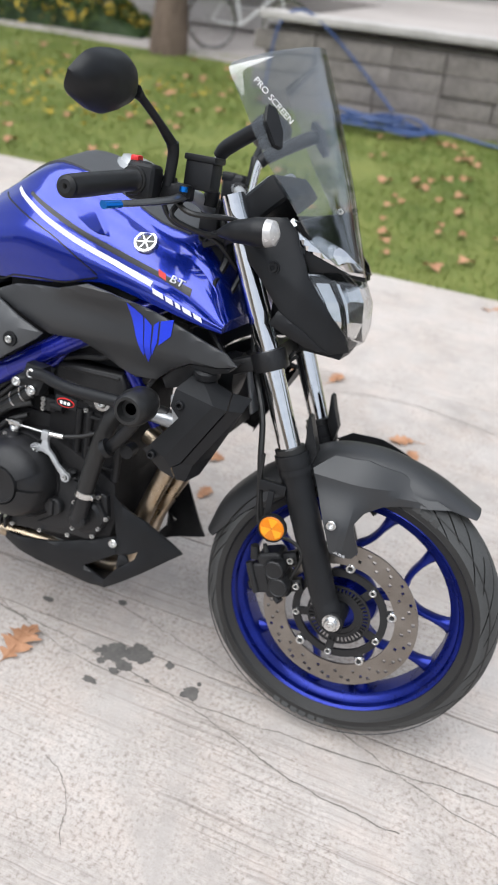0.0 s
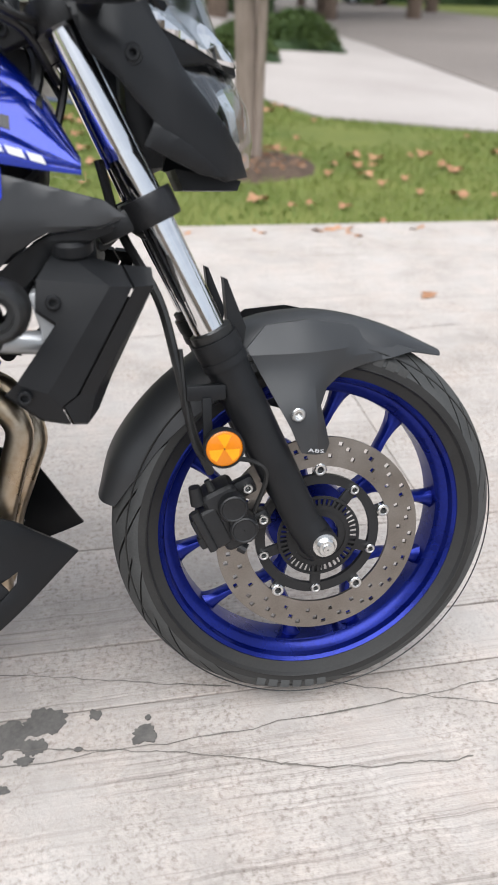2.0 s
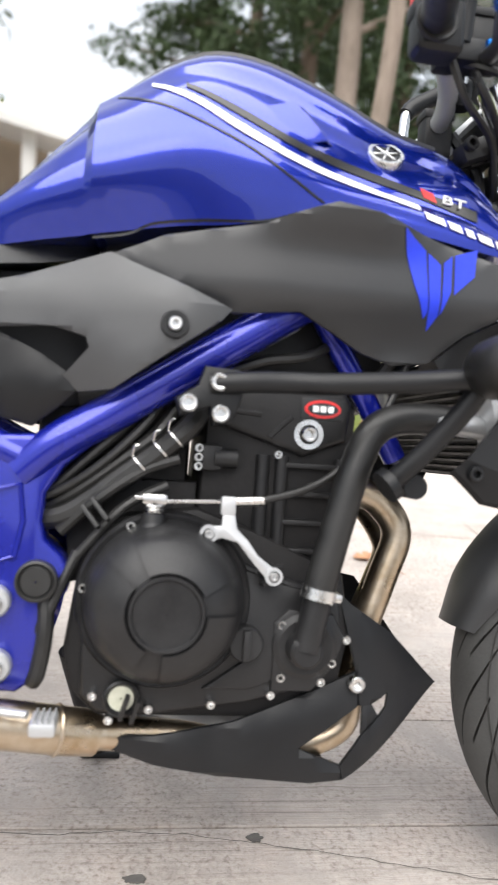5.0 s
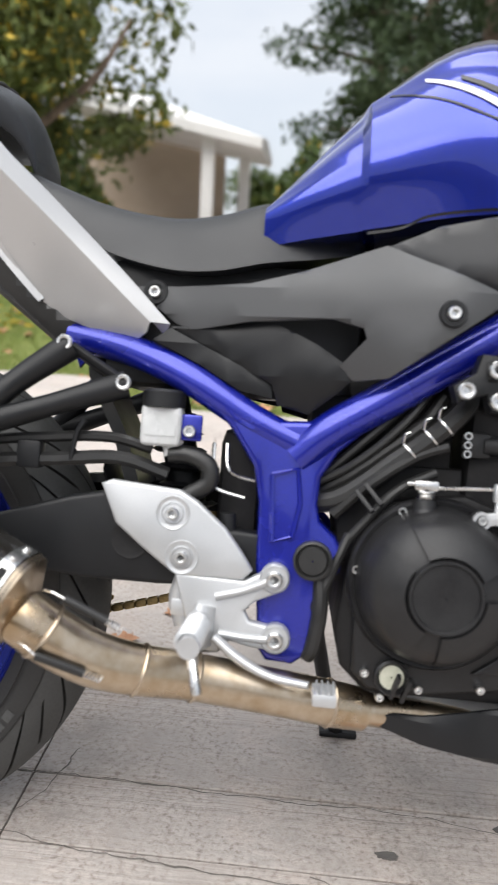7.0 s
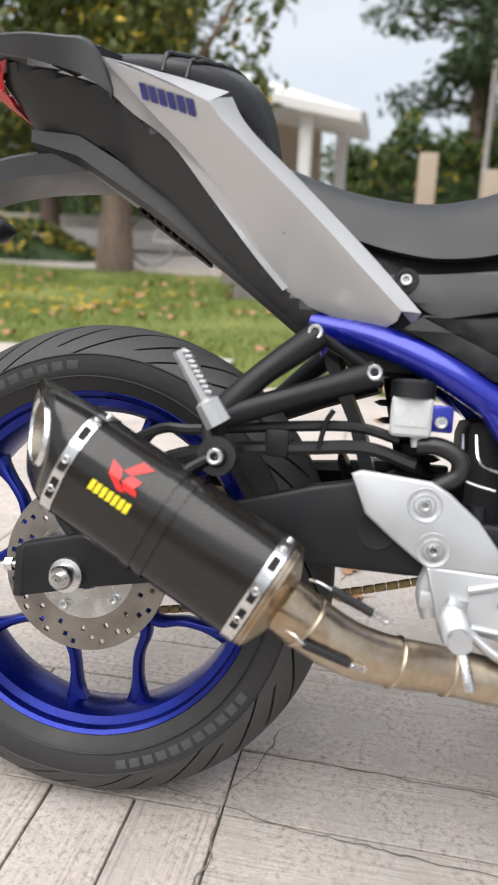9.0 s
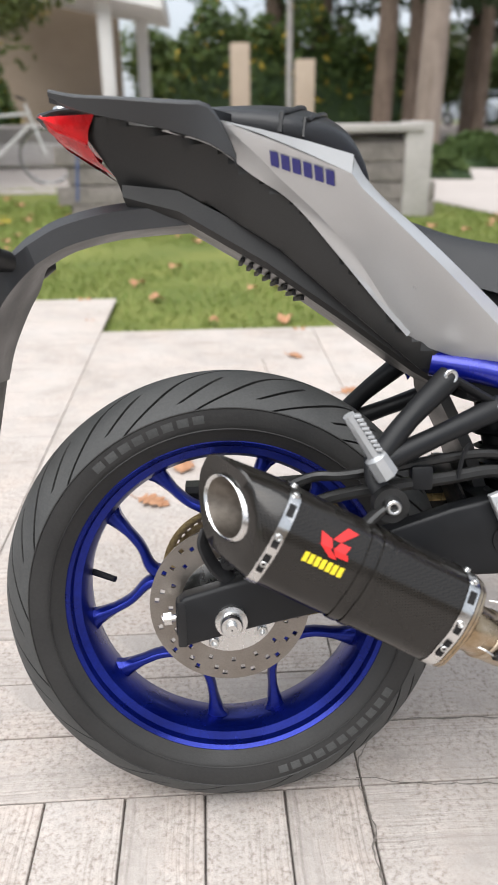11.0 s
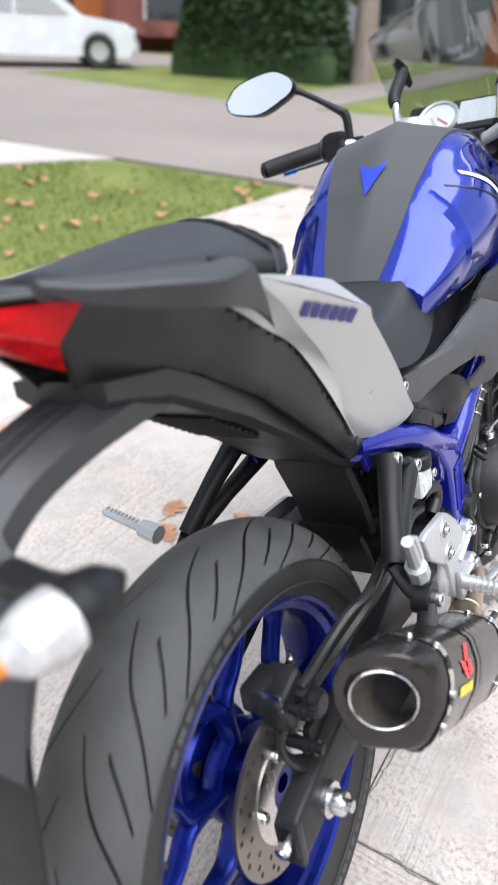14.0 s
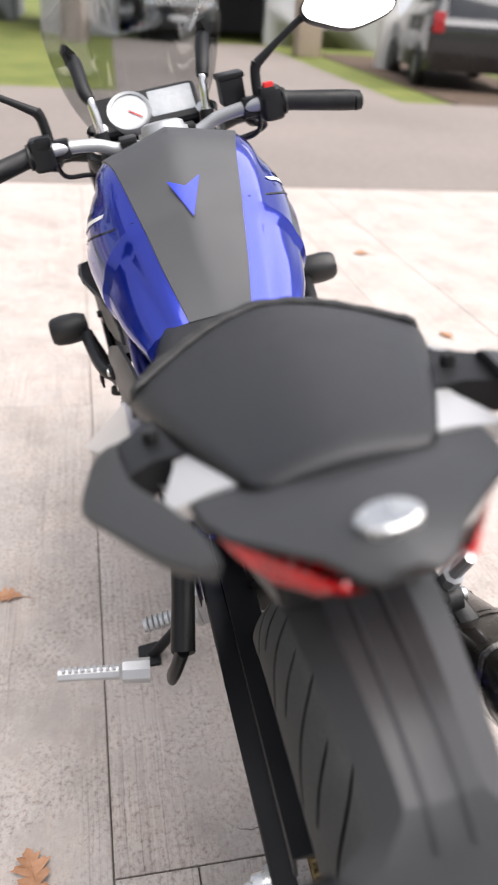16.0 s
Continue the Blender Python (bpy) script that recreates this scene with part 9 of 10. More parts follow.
for s in (-1, 1):
    heel = part("heel_guard", plate([(.331, .477), (.343, .482), (.420, .476), (.440, .465), (.473, .438), (.495, .410), (.506, .393), (.496, .382), (.433, .381), (.414, .386), (.380, .410), (.350, .434)], s * .140, s * .130, .004, 3), SILVER, moto, "silver heel guard", sharp=40)
    for x, z in ((.414, .450), (.427, .402)):
        part("boss", lathe([(0.0115, -0.1415), (0.013, -0.1395), (0.0185, -0.1410), (0.020, -0.139)], 28), SILVER, heel, m=Matrix.Translation((x, 0, z)) @ (Matrix() if s < 0 else Matrix.Diagonal((1, -1, 1, 1))))
        bolt(x, s * .142, z, heel)
    brk = part("footrest_bracket", merge(
        plate([(.420, .384), (.498, .382), (.520, .394), (.537, .397), (.545, .386), (.541, .373), (.512, .360), (.500, .349), (.506, .338), (.530, .334), (.548, .330), (.549, .314), (.538, .307), (.510, .309), (.486, .314), (.474, .300), (.455, .298), (.440, .312), (.432, .345)], s * .140, s * .128, .004, 3),
        tube([(.458, s * .142, .352), (.454, s * .146, .325), (.456, s * .142, .306)], [.012, .016, .012], n=16, flat=.6),
        tube([(.468, s * .140, .362), (.500, s * .141, .372), (.530, s * .140, .386)], [.006, .005, .007], n=10, flat=.8),
        tube([(.474, s * .140, .322), (.505, s * .141, .320), (.535, s * .140, .320)], [.006, .005, .007], n=10, flat=.8)), SILVER, moto, "silver cast footrest bracket", sharp=40)
    for x, z in ((.531, .387), (.536, .321)):
        part("boss", lathe([(0.001, -0.143), (0.0145, -0.143), (0.0165, -0.140), (0.0165, -0.128)], 24), SILVER, brk, m=Matrix.Translation((x, 0, z)) @ (Matrix() if s < 0 else Matrix.Diagonal((1, -1, 1, 1))))
        bolt(x, s * .145, z, brk, BOLT_BIG)
    peg = part("footrest", merge(tube([(.452, s * .150, .336), (.454, s * .235, .330)], [.013, .0115], n=12, steps=2)), SILVER, moto, "silver folding footrest")
    for i in range(8):
        part("grip_ring", lathe([(0.0105, -.002), (0.0145, 0), (0.0105, .002)], 12, (.4525, s * (.165 + .009 * i), .334)), SILVER, peg)
    part("feeler", tube([(.456, s * .225, .322), (.463, s * .238, .300), (.466, s * .240, .288)], .0052, n=10, steps=2), STEEL, peg, "steel feeler pin")
    rb2 = part("pillion_bracket", merge(
        tube([(.281, s * .123, .628), (.225, s * .142, .580), (.182, s * .158, .533)], [.017, .014, .015], n=12, steps=3, flat=1.0),
        tube([(.348, s * .120, .589), (.27, s * .138, .560), (.185, s * .158, .528)], [.016, .013, .015], n=12, steps=3, flat=1.0),
        tube([(.281, s * .123, .628), (.315, s * .122, .608), (.348, s * .120, .589)], .010, n=10, steps=2, flat=.6),
        tube([(.180, s * .158, .535), (.178, s * .172, .510), (.190, s * .180, .488)], [.014, .013, .013], n=12, steps=3, flat=.6)), MATTE, moto, "black forked pillion footrest bracket", sharp=40)
    bolt(.278, s * .134, .630, rb2, BOLT_BIG)
    bolt(.347, s * .132, .590, rb2, BOLT_BIG)
    if s < 0:
        p0, p1 = Vector((.188, -.186, .520)), Vector((.140, -.196, .595))
    else:
        p0, p1 = Vector((.166, .200, .534)), Vector((.173, .304, .558))
    pg = bmesh.new()
    add_tube(pg, [p0, p0.lerp(p1, .3), p0.lerp(p1, .34), p1], [.015, .014, .0085, .0075], n=8, steps=1)
    dp = (p1 - p0)
    for i in range(9):
        q = p0 + dp * (.38 + .068 * i)
        add_box(pg, q + (Vector((.006, -.003, .005)) if s < 0 else Vector((0, 0, .007))), (.008, .012 if s < 0 else .004, .004 if s < 0 else .006), .001)
    part("pillion_footrest", pg, SILVER, moto, "silver folded pillion footrest" if s < 0 else "silver pillion footrest folded out")
ped = part("brake_pedal", merge(tube([(.470, -.150, .320), (.500, -.155, .300), (.535, -.160, .286), (.575, -.168, .283)], [.009, .010, .008, .007], n=12, flat=.6), box((.592, -.172, .276), (.026, .040, .014), .004), *[box((.584 + .006 * i, -.172, .284), (.002, .036, .004), .0005) for i in range(4)]), SILVER, moto, "polished brake pedal")
res = part("brake_reservoir", merge(box((.391, -.113, .545), (.046, .034, .046), .007, Matrix(), 3), tube([(.40, -.113, .524), (.402, -.113, .512)], .008, n=12, steps=1)), FLUID_WHITE, moto, "translucent white brake fluid reservoir")
part("reservoir_cap", lathe([(0.001, 0.014), (0.022, 0.014), (0.025, 0.011), (0.025, -0.006), (0.001, -0.006)], 18, axis="z"), MATTE, res, "ribbed black cap", m=Matrix.Translation((.391, -.113, .572)))
part("level_mark", box((.391, -.1305, .54), (.034, .001, .012), 0), FLUID_WHITE, res)
bolt(.424, -.125, .541, res)
part("bracket_tab", box((.424, -.118, .545), (.026, .006, .03), .003), FRAME_BLUE, moto)
part("reservoir_hose", tube([(.402, -.113, .513), (.425, -.117, .514), (.447, -.119, .503), (.448, -.119, .484), (.425, -.118, .468)], .0105, n=12), HOSE, moto, "black reservoir hose")
part("brake_line", tube([(.02, -.10, .46), (.10, -.125, .505), (.15, -.135, .510), (.25, -.125, .522), (.33, -.115, .528), (.38, -.11, .518)], .0065, n=8), HOSE, moto, "black rear brake hose")
part("brake_line", tube([(.05, -.09, .43), (.12, -.12, .475), (.20, -.13, .492), (.28, -.125, .500), (.345, -.115, .505), (.40, -.11, .49)], .0085, n=8), HOSE, moto, "black rear brake hose")
part("hose_clip", box((.245, -.128, .503), (.028, .020, .032), .005), MATTE, moto)
part("hose_hook", tube([(.292, -.13, .50), (.298, -.132, .53), (.306, -.132, .545)], .003, n=6), MATTE, moto)
part("master_cylinder", merge(tube([(.430, -.122, .380), (.424, -.122, .352), (.432, -.122, .325)], .011, n=14), box((.430, -.124, .345), (.026, .02, .02), .004)), SILVER, moto, "alloy rear brake cylinder")
part("wire_guide", merge(tube([(.45, -.10, .53), (.452, -.11, .49), (.458, -.11, .478), (.49, -.11, .470)], .0022, n=6), tube([(.465, -.10, .53), (.468, -.11, .505), (.478, -.11, .495), (.50, -.11, .49)], .0022, n=6)), STEEL, moto, "bent steel wire guide")
part("brake_switch", tube([(.472, -.112, .452), (.474, -.112, .415)], .010, n=12, steps=1), MATTE, moto)
part("mid_frame", box((.48, 0, .44), (.05, .17, .22), .02), ENGINE_DEEP, moto, "dark cross member between the frame plates")
stand = part("side_stand", merge(tube([(.590, .110, .270), (.615, .19, .16), (.640, .268, .070)], .011, n=12, steps=3), box((.642, .275, .069), (.06, .045, .010), .003, None)), MATTE, moto, "black side stand")

# ---- handlebar and cockpit
bar = front("handlebar", tube([(.894, -.340, .980), (.925, -.24, .996), (.952, -.18, .998), (.990, -.115, .985), (1.000, -.06, .966), (1.000, .06, .966), (.990, .115, .985), (.952, .18, .998), (.925, .24, .996), (.894, .340, .980)], .0115, n=16), SILVER, "silver tubular handlebar")
for s in (-1, 1):
    gp = [(.892 - 0.002, s * .345, .979), (.9, s * .32, .983), (.925, s * .24, .996), (.930, s * .225, .998)]
    grip = part("grip", tube(gp, [.0165, .0175, .0165, .0185], n=20, steps=5), HOSE, bar, "black rubber grip")
    part("grip_flange", lathe([(0.0165, -.003), (0.0215, -.003), (0.0225, 0), (0.0215, .003), (0.0165, .003)], 24, (.929, s * .226, .998)), HOSE, bar)
    part("bar_end", lathe([(0.004, -0.010), (0.010, -0.010), (0.016, -0.006), (0.0165, 0.004)], 20), MATTE, bar, m=Matrix.Translation((.891, s * .346, .9785)) @ (Matrix() if s < 0 else Matrix.Diagonal((1, -1, 1, 1))))
    sw2 = part("switch_housing", merge(box((.937, s * .205, .998), (.050, .040, .056), .012, Matrix(), 3), box((.925, s * .198, 1.018), (.03, .028, .02), .006)), MATTE, bar, "black switch housing")
    if s < 0:
        part("kill_switch", box((.918, -.200, 1.030), (.014, .018, .010), .003), RED, bar, "red engine stop switch")
    part("lever_perch", merge(box((.985, s * .178, .992), (.045, .036, .026), .006), box((.962, s * .172, .995), (.025, .03, .034), .006)), MATTE, bar)
    lv = part("lever", tube([(.998, s * .180, .987), (.995, s * .225, .980), (.975, s * .275, .972), (.955, s * .318, .966)], [.010, .009, .008, .007], n=12, flat=.6), GUNMETAL, bar, "grey adjustable lever")
    part("lever_tip", tube([(.957, s * .312, .9665), (.945, s * .338, .963)], [.0085, .009], n=12, steps=2, flat=.7), ANODISED, bar, "blue lever tip")
    part("adjuster", tube([(1.002, s * .195, .994), (1.002, s * .195, 1.002)], .007, n=12, steps=1), ANODISED, bar, "blue adjuster wheel")
    part("riser", merge(box((1.0, s * .055, .955), (.036, .030, .052), .006), box((1.0, s * .055, .980), (.040, .032, .012), .004)), ENGINE, bar, "black bar clamp")
    # mirror
    mir = front("mirror_stem", merge(tube([(.972, s * .190, .998), (.975, s * .192, 1.045), (.974, s * .198, 1.062)], [.009, .009, .010], n=12, steps=3),
                                     tube([(.974, s * .198, 1.060), (.966, s * .235, 1.086), (.955, s * .275, 1.112), (.952, s * .292, 1.120)], [.0085, .006, .006, .010], n=12)), MATTE, "black mirror on a stem")
    edge = [(.452, 1.124), (.440, 1.100), (.400, 1.086), (.352, 1.080), (.300, 1.098), (.278, 1.110), (.276, 1.130), (.300, 1.150), (.335, 1.163), (.392, 1.160), (.430, 1.150)]
    edge = [(p.x, p.y) for p in spline([(y, z, 0) for y, z in edge + edge[:1]], 3)[:-1]]
    cy, cz = .365, 1.122
    rings = []
    for dx, k in ((-.003, .955), (-.006, 0.99), (.004, 1.0), (.018, .90), (.030, .62), (.035, .25)):
        rings.append([(.938 + dx + .10 * (abs(y) - .365) * 0, s * (cy + (y - cy) * k), cz + (z - cz) * k) for y, z in edge])
    tilt = Matrix.Translation((.94, s * cy, cz)) @ Matrix.Rotation(radians(24), 4, "Y") @ Matrix.Rotation(radians(-s * 6), 4, "Z") @ Matrix.Translation((-.94, -s * cy, -cz))
    hd = part("mirror_head", moved(loft(rings), tilt), MATTE, mir, "black plastic mirror housing", sharp=50)
    gl = bmesh.new()
    gl.faces.new([gl.verts.new((.9335, s * (cy + (y - cy) * .955), cz + (z - cz) * .955)) for y, z in edge])
    part("mirror_glass", moved(gl, tilt), MIRROR, mir, "clean mirror glass")
    # indicator on the mask
    ind = front("front_indicator", merge(tube([(1.110, s * .135, .952), (1.118, s * .165, .955), (1.125, s * .188, .957)], [.014, .011, .013], n=14), tube([(1.072, s * .200, .945), (1.100, s * .203, .952), (1.135, s * .205, .958), (1.152, s * .205, .960)], [.006, .020, .026, .0255], n=20, flat=.85)), MATTE, "black front indicator with a clear lens")
    part("indicator_lens", tube([(1.152, s * .205, .960), (1.165, s * .206, .962), (1.172, s * .206, .963)], [.0255, .022, .006], n=20, flat=.85, steps=4), CLEAR_GREY, ind, "clear indicator lens")
    # screen stay
    stay = front("screen_stay", tube([(1.010, s * .098, .985), (1.014, s * .102, 1.045), (1.020, s * .104, 1.062)], .0075, n=12, steps=3), CHROME, "chromed screen stay")
    sp_pt, sp_down, sp_across = screen_at(18, s * 0.84)
    part("stay_joint", tube([(1.016, s * .104, 1.055), (1.032, s * .110, 1.072), sp_pt + Vector((-0.022, -s * 0.006, -0.004)), sp_pt + Vector((-0.004, 0, 0))], [.011, .013, .013, .010], n=12), MATTE, stay)
    part("stay_clamp", tube([(1.01, s * .098, .975), (1.012, s * .10, 1.0)], .013, n=12, steps=1), MATTE, stay)
    pad_m = Matrix((sp_down, sp_across, sp_down.cross(sp_across))).transposed().to_4x4()
    pad_m.translation = sp_pt
    pad = bmesh.new()
    for h in (-0.006, 0.007):
        pad.faces.new([pad.verts.new((a * 0.034, b * 0.012, h)) for a, b in ((-1, 0.1), (-0.75, 1), (0.35, 0.8), (1, -0.1), (0.8, -0.9), (-0.3, -1))])
    bmesh.ops.bridge_loops(pad, edges=pad.edges[:])
    part("stay_pad", moved(pad, pad_m), MATTE, stay)
front("brake_fluid_cup", merge(box((1.012, -.150, 1.022), (.048, .044, .046), .005), box((1.012, -.150, 1.047), (.053, .049, .010), .003)), MATTE, "square black brake fluid reservoir")
for i, pts in enumerate(([(.995, -.17, .985), (.99, -.20, .955), (1.03, -.16, .935), (1.07, -.10, .93), (1.10, -.05, .90)], [(.96, -.19, .985), (.985, -.18, .945), (1.04, -.13, .925), (1.07, -.08, .88)], [(.96, .19, .985), (.985, .18, .945), (1.04, .13, .925), (1.07, .08, .88)],
                         [(.975, -.18, .985), (1.02, -.20, .965), (1.07, -.15, .965), (1.09, -.08, .95)], [(.975, .18, .985), (1.02, .2, .965), (1.07, .15, .965), (1.09, .08, .95)])):
    front("control_cable", tube(pts, .0045, n=7), HOSE, "black control cable")
clk = front("instrument_panel", merge(box((0, 0, 0), (.05, .205, .085), .014, Matrix.Translation((1.098, .005, 1.000)) @ Matrix.Rotation(radians(44), 4, "Y"), 3)), MATTE, "black instrument panel")
face = Matrix.Translation((1.080, .038, 1.012)) @ Matrix.Rotation(radians(44), 4, "Y")
part("dial_rim", lathe([(0.036, -0.008), (0.041, -0.010), (0.043, -0.006), (0.043, 0.01)], 36, axis="x"), SILVER, clk, m=face)
part("dial", lathe([(0.001, -0.0055), (0.037, -0.0055)], 36, axis="x"), DIAL, clk, "pale round tachometer face", m=face)
part("dial_window", box((1.0745, -.045, 1.016), (.006, .085, .056), .004, None), DIAL, clk, "pale liquid crystal display").matrix_basis = Matrix.Translation((1.082, -.045, 1.006)) @ Matrix.Rotation(radians(44), 4, "Y") @ Matrix.Translation((-1.082, .045, -1.006))
part("needle", box((-.0075, 0, .014), (.001, .0025, .03), 0), RED, clk, "red needle", m=face @ Matrix.Rotation(radians(130), 4, "X"))
tx_a, tx_b = Vector((1.064, -0.136, 1.177)), Vector((1.133, -0.106, 1.120))
tx_x = (tx_b - tx_a).normalized()
tx_n = Vector((0.35, -0.92, 0.05))
tx_n = (tx_n - tx_x * tx_n.dot(tx_x)).normalized()
tx_m = Matrix((tx_x, tx_n.cross(tx_x), tx_n)).transposed().to_4x4()
tx_m.translation = (tx_a + tx_b) * 0.5 + tx_n * 0.004
lettering("PRO SCREEN", 0.0150, WHITE, "lettering", screen, tx_m @ Matrix.Diagonal((1.0, 0.85, 1, 1)), 0.0004, "white printed capital letters")


# ---------------------------------------------------------------- fallen leaves, stains, planks
HALF_LEAF = ((-0.50, 0.02), (-0.40, 0.10), (-0.28, 0.34), (-0.20, 0.30), (-0.17, 0.12), (-0.02, 0.40), (0.08, 0.58), (0.12, 0.44), (0.20, 0.50), (0.19, 0.30), (0.14, 0.15),
             (0.34, 0.44), (0.46, 0.60), (0.48, 0.46), (0.56, 0.48), (0.50, 0.28), (0.44, 0.15), (0.62, 0.30), (0.76, 0.40), (0.75, 0.28), (0.70, 0.12), (0.84, 0.18), (0.88, 0.10), (1.0, 0.0))


def dry_leaf(seed, size):
    """A lobed, toothed oak leaf, curled along its midrib."""
    r = np.random.default_rng(seed)
    bm = bmesh.new()
    wave = 0.9 + r.random() * 0.6

    def at(u, w, lift=0.0):
        return (size * (u - 0.2) * 1.25, size * w * 1.1, size * (0.05 + 0.16 * abs(w) ** 1.3 + 0.06 * wave * math.sin(5 * u + 3 * w + seed) + lift))

    spine = [bm.verts.new(at(u, 0.0)) for u, _ in HALF_LEAF]
    for s in (-1, 1):
        edge = []
        for u, w in HALF_LEAF[:-1]:
            edge.append(bm.verts.new(at(u + 0.03 * (r.random() - 0.5), s * w * (0.85 + 0.3 * r.random()), 0.05 * r.random())))
        edge.append(spine[-1])
        for i in range(len(edge) - 1):
            a, c, d, e = spine[i], spine[i + 1], edge[i + 1], edge[i]
            ring = [a, c, d, e] if d is not c else [a, c, e]
            bm.faces.new(ring if s > 0 else ring[::-1])
    add_tube(bm, [at(-0.48, 0), at(-0.8, 0.03), at(-1.05, 0.12)], size * 0.022, n=5, steps=2)
    add_tube(bm, [at(-0.5, 0, 0.01), at(0.0, 0, 0.01), at(0.5, 0, 0.01), at(0.95, 0, 0.01)], size * 0.012, n=5, steps=3)
    return mesh_of("fallen_leaf", bm, DRY_LEAF, 50)


leaf_me = [dry_leaf(i, 0.060) for i in range(4)]
LEAVES = [(0.72, -0.17, 1.05, 86), (0.80, 0.70, 0.8, 10), (1.01, 1.40, 0.8, 70), (1.33, 1.09, 0.8, 200), (1.38, 1.02, 0.6, 120), (0.50, 1.68, 0.9, 20), (0.86, 1.39, 0.8, 140), (-0.10, 1.08, 0.9, 260), (-0.03, 0.94, 0.8, 30),
          (-0.18, 0.87, 0.9, 330), (0.86, 0.52, 0.6, 80), (0.22, 0.44, 0.75, 15), (0.70, 0.65, 0.8, 50), (0.34, 2.13, 0.8, 310), (3.48, -1.2, 0.9, 80), (2.28, -1.17, 0.7, 10), (2.3, 1.62, 0.8, 45), (0.32, 0.58, 0.6, 200), (0.31, 0.72, 0.7, 80), (2.65, 1.35, 0.8, 10)]
for i, (x, y, s, a) in enumerate(LEAVES):
    o = new("fallen_leaf", leaf_me[i % 4])
    o.matrix_basis = Matrix.Translation((x, y, 0.003)) @ Matrix.Rotation(radians(a), 4, "Z") @ Matrix.Diagonal((s, s, s, 1))
    tagged(o, "dry curled brown leaf lying on the driveway", "leaf", "fallen leaves on the driveway")
r2 = np.random.default_rng(21)
verts, faces = [], []
for _ in range(420):
    x, y = r2.uniform(-5, 5.2), r2.uniform(1.5, 8.5)
    if y < lawn_edge(x) + 0.1 or not on_lawn(x, y):
        continue
    a, s, z = r2.uniform(0, 6.28), r2.uniform(0.035, 0.075), land(x, y) + 0.03
    base = len(verts)
    for k in range(9):
        t = 2 * math.pi * k / 9
        lobe = 0.6 + 0.4 * abs(math.sin(2.5 * t))
        lx, ly = s * lobe * math.cos(t), s * 0.6 * lobe * math.sin(t)
        verts.append((x + lx * math.cos(a) - ly * math.sin(a), y + lx * math.sin(a) + ly * math.cos(a), z + s * 0.3 * math.sin(2 * t + a)))
    verts.append((x, y, z + 0.005))
    faces += [(base + k, base + (k + 1) % 9, base + 9) for k in range(9)]
me = bpy.data.meshes.new("leaf_litter")
me.from_pydata(verts, [], faces)
me.materials.append(DRY_LEAF)
tagged(new("leaf_litter", me), "dry brown leaves scattered over the lawn", "leaves", kind="stuff")
leaf_cloud("fallen_yellow_leaves", [(r2.uniform(-6, -1.8), r2.uniform(4.5, 8.6), 0.02) for _ in range(700)], 0.035, YELLOW_LEAF, None, "fallen yellow leaves under the tree", "stuff", flat=0.8)


def blotch(x, y, rx, ry, seed):
    bm = bmesh.new()
    rim = []
    for i in range(56):
        a = 2 * math.pi * i / 56
        k = 1 + 0.42 * noise.noise((math.cos(a) * 1.6 + seed, math.sin(a) * 1.6, seed * 0.7)) + 0.26 * noise.noise((math.cos(a) * 5 + seed, math.sin(a) * 5, 1.0)) + 0.10 * noise.noise((math.cos(a) * 14, math.sin(a) * 14, seed))
        rim.append(bm.verts.new((x + rx * k * math.cos(a), y + ry * k * math.sin(a), 0.0013 + 0.00007 * seed)))
    bm.faces.new(rim)
    ext = bmesh.ops.extrude_face_region(bm, geom=bm.faces[:])
    for g in ext["geom"]:
        if isinstance(g, bmesh.types.BMVert):
            g.co.z -= 0.004
    return tagged(part("oil_stain", bm, STAIN), "dark damp oil stain on the concrete", "stain", "oil stains under the engine")


for i, (x, y, rx, ry) in enumerate(((0.922, -0.102, 0.032, 0.024), (0.970, -0.082, 0.032, 0.022), (0.957, -0.125, 0.017, 0.014), (0.885, -0.112, 0.009, 0.007), (0.910, -0.190, 0.015, 0.007), (0.945, -0.148, 0.012, 0.008), (1.048, -0.082, 0.010, 0.009), (1.120, -0.130, 0.019, 0.015), (1.022, -0.140, 0.006, 0.004), (0.862, 0.038, 0.012, 0.007), (0.905, -0.135, 0.010, 0.007), (1.128, -0.100, 0.005, 0.004), (0.70, -0.03, 0.013, 0.006))):
    blotch(x, y, rx, ry, i * 1.7)

# stamped planks of the driveway: rows along x, and behind the rear wheel a field of rows along y
plank_cache = {}
drive = bpy.data.objects["driveway"]
rp = random.Random(4)


def lay(x0, x1, y0, y1, along_x):
    """One slab of concrete between joints, a hair uneven in height."""
    cx, cy = (x0 + x1) / 2, (y0 + y1) / 2
    w, d = x1 - x0 - 0.0026, y1 - y0 - 0.0026
    h = rp.choice((0.0, 0.0005, 0.0010))
    key = (round(w, 3), round(d, 3), along_x)
    if key not in plank_cache:
        bm = box((0, 0, -0.006), (w, d, 0.012), 0.0016, None, 1) if along_x else box((0, 0, -0.006), (d, w, 0.012), 0.0016, None, 1)
        plank_cache[key] = mesh_of("slab", bm, CONCRETE, 40)
    o = new("slab", plank_cache[key])
    o.parent = drive
    o.matrix_basis = Matrix.Translation((cx, cy, h)) @ (Matrix() if along_x else Matrix.Rotation(math.pi / 2, 4, "Z"))


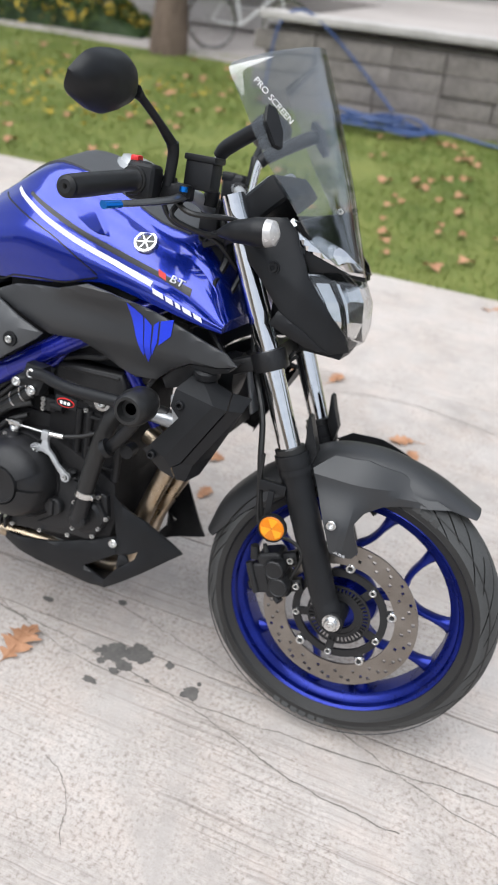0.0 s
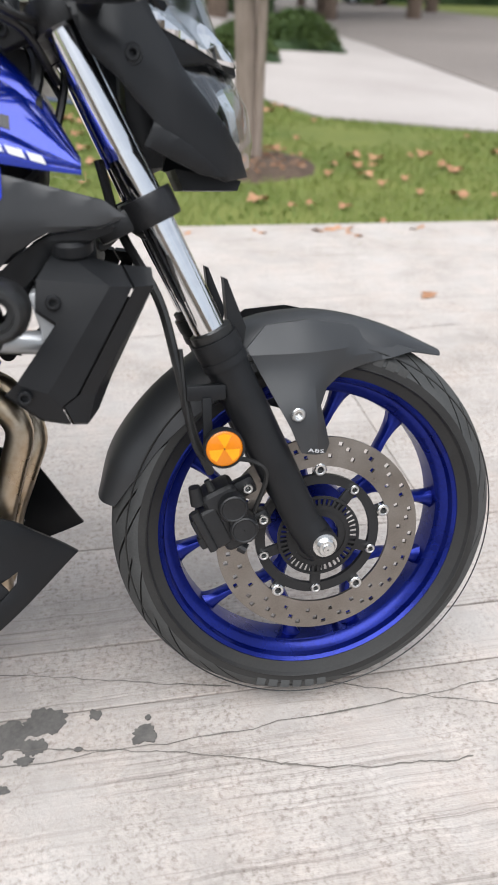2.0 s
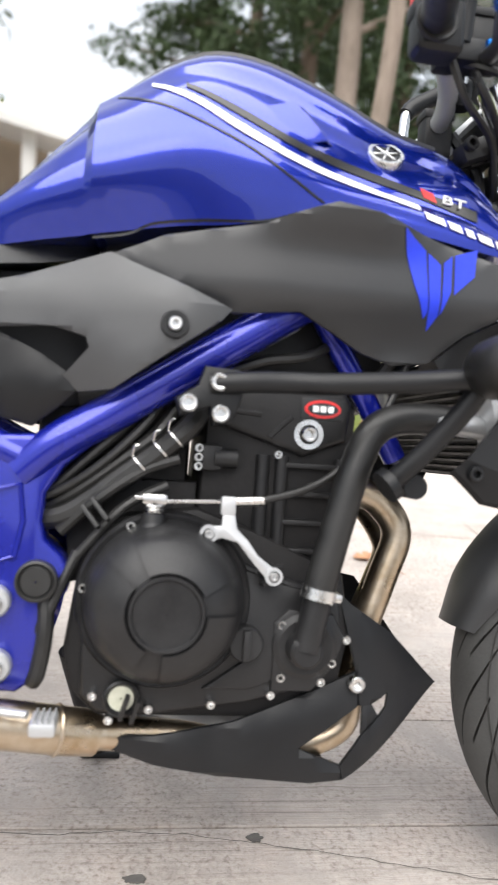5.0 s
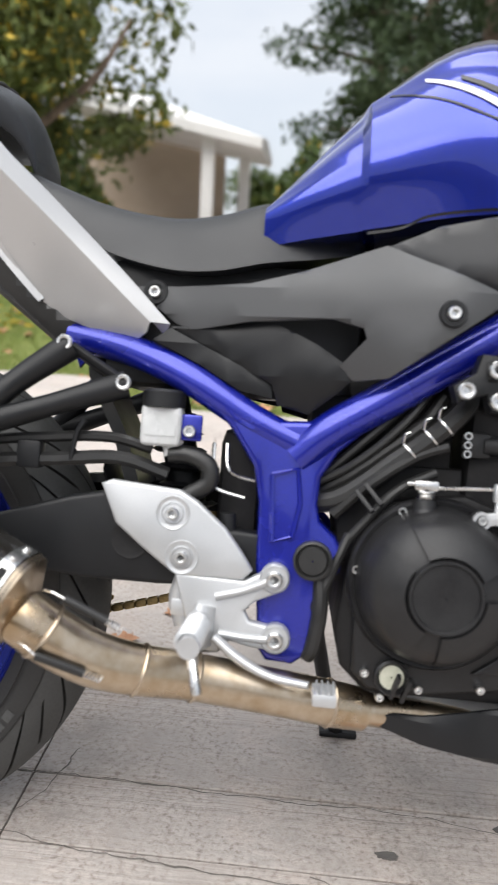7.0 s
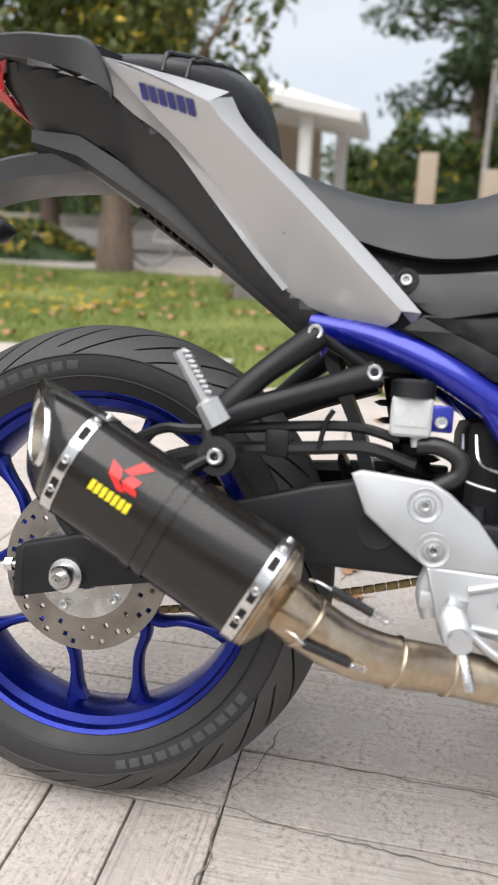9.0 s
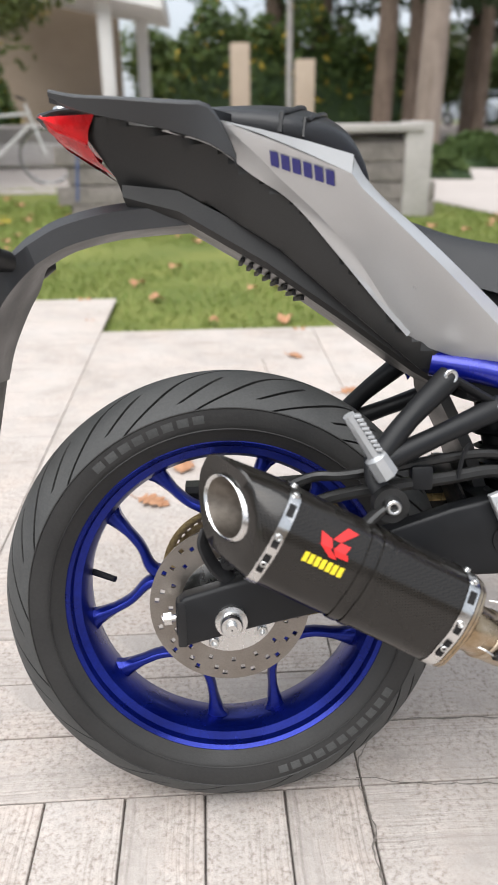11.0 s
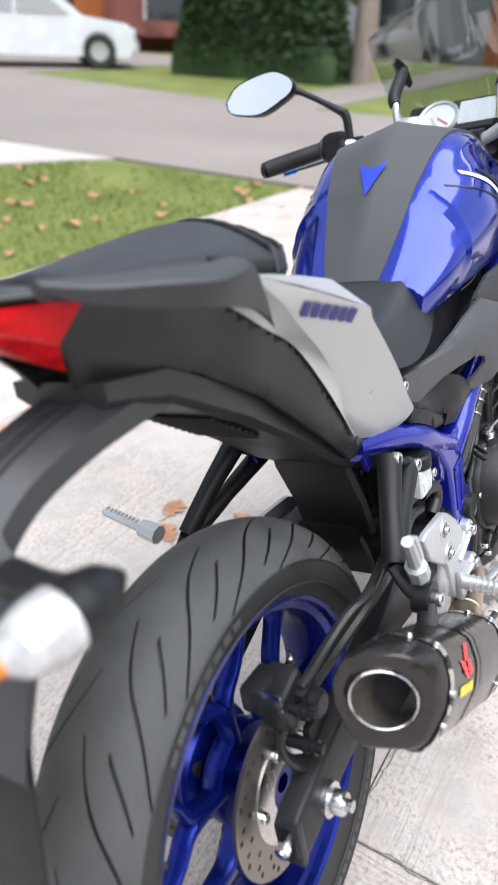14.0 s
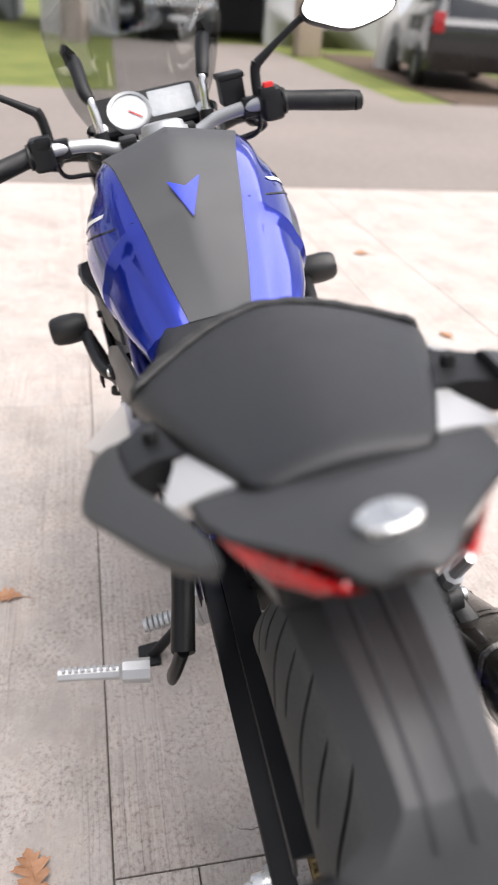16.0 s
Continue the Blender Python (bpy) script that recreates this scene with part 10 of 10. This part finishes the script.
def field(x0, x1, y0, y1, pitch, length, along_x, shift):
    if along_x:
        y, k = y0, 0
        while y < y1 - 0.01:
            x = x0 - (length * 0.5 if k % 2 else 0) - shift
            while x < x1:
                a, b = max(x, x0), min(x + length, x1)
                if b - a > 0.02 and y < lawn_edge((a + b) / 2) - 0.02:
                    lay(a, b, y, min(y + pitch, y1), True)
                x += length
            y += pitch
            k += 1
    else:
        x, k = x0, 0
        while x < x1 - 0.01:
            y = y0 - (length * 0.5 if k % 2 else 0) - shift
            while y < y1:
                a, b = max(y, y0), min(y + length, y1)
                top = lawn_edge(x) - 0.02
                if a < top and b - a > 0.02:
                    lay(x, min(x + pitch, x1), a, min(b, top), False)
                y += length
            x += pitch
            k += 1


field(-0.525, 0.195, -0.985, -0.070, 0.12, 0.915, False, 0.0)
field(-0.525, 0.195, -0.070, 0.32, 0.13, 0.72, True, 0.0)
field(0.195, 2.275, -0.985, -0.070, 0.915, 2.08, True, 0.0)
field(0.195, 2.275, -0.070, 0.06, 0.13, 2.08, True, 0.0)
field(0.195, 2.275, 0.06, 0.32, 0.26, 2.08, True, 0.0)
field(2.275, 5.2, -0.985, 0.32, 1.305, 1.46, True, 0.0)
field(-0.525, 5.2, 0.32, 2.6, 1.14, 2.6, True, 0.3)
field(-5.0, -0.525, -3.0, 4.0, 0.9, 1.3, True, 0.0)
field(-0.525, 5.2, -5.0, -0.985, 0.9, 2.6, True, 0.4)


def crack(pts, wide, seed):
    """A wandering hairline crack, drawn as a dark ribbon just above the surface."""
    path = spline([(x, y, 0) for x, y in pts], 26)
    bm = bmesh.new()
    rows = []
    for i, p in enumerate(path):
        dx = 0.007 * noise.noise((p.x * 24 + seed, p.y * 24, 0)) + 0.003 * noise.noise((p.x * 90, p.y * 90, seed))
        dy = 0.006 * noise.noise((p.x * 24, p.y * 24 + seed, 5)) + 0.003 * noise.noise((p.x * 90, p.y * 90, seed + 9))
        w = wide * (0.35 + 1.1 * abs(noise.noise((p.x * 40, p.y * 40, seed))) + 1.4 * max(0.0, noise.noise((p.x * 17, p.y * 17, seed + 3)) - 0.22))
        d = (path[min(i + 1, len(path) - 1)] - path[max(0, i - 1)]).normalized()
        q = Vector((p.x + dx, p.y + dy, 0.0016))
        n = Vector((-d.y, d.x, 0)) * w
        rows.append([q - n, q + n])
    add_loft(bm, rows, False, False)
    return part("crack", bm, JOINT, drive)


for k, (pts, wide) in enumerate((
        ([(0.19, -0.06), (0.30, -0.075), (0.46, -0.088), (0.72, -0.10), (0.95, -0.13), (1.17, -0.17), (1.39, -0.23), (1.6, -0.25)], 0.0016),
        ([(0.60, -0.08), (0.84, -0.145), (1.15, -0.15), (1.5, -0.132), (1.77, -0.112), (2.2, -0.10)], 0.0014),
        ([(1.32, -0.05), (1.45, -0.085), (1.64, -0.15), (1.9, -0.2)], 0.0011),
        ([(0.195, -0.06), (0.20, -0.02), (0.225, 0.03), (0.232, 0.06), (0.25, 0.12)], 0.0013),
        ([(0.19, -0.06), (0.195, -0.14), (0.19, -0.22), (0.185, -0.33)], 0.0016),
        ([(0.14, 0.06), (0.3, 0.058), (0.56, 0.05), (0.8, 0.04), (1.26, -0.06)], 0.0012),
        ([(0.09, -0.04), (0.13, -0.05), (0.19, -0.06)], 0.0010),
        ([(0.93, -0.38), (1.0, -0.42), (1.05, -0.52)], 0.0009),
        ([(1.0, 1.3), (1.3, 1.36), (1.7, 1.3), (2.3, 1.35)], 0.002),
        ([(0.2, 2.1), (0.24, 1.5), (0.3, 1.0)], 0.003))):
    crack(pts, wide, k * 3.1)
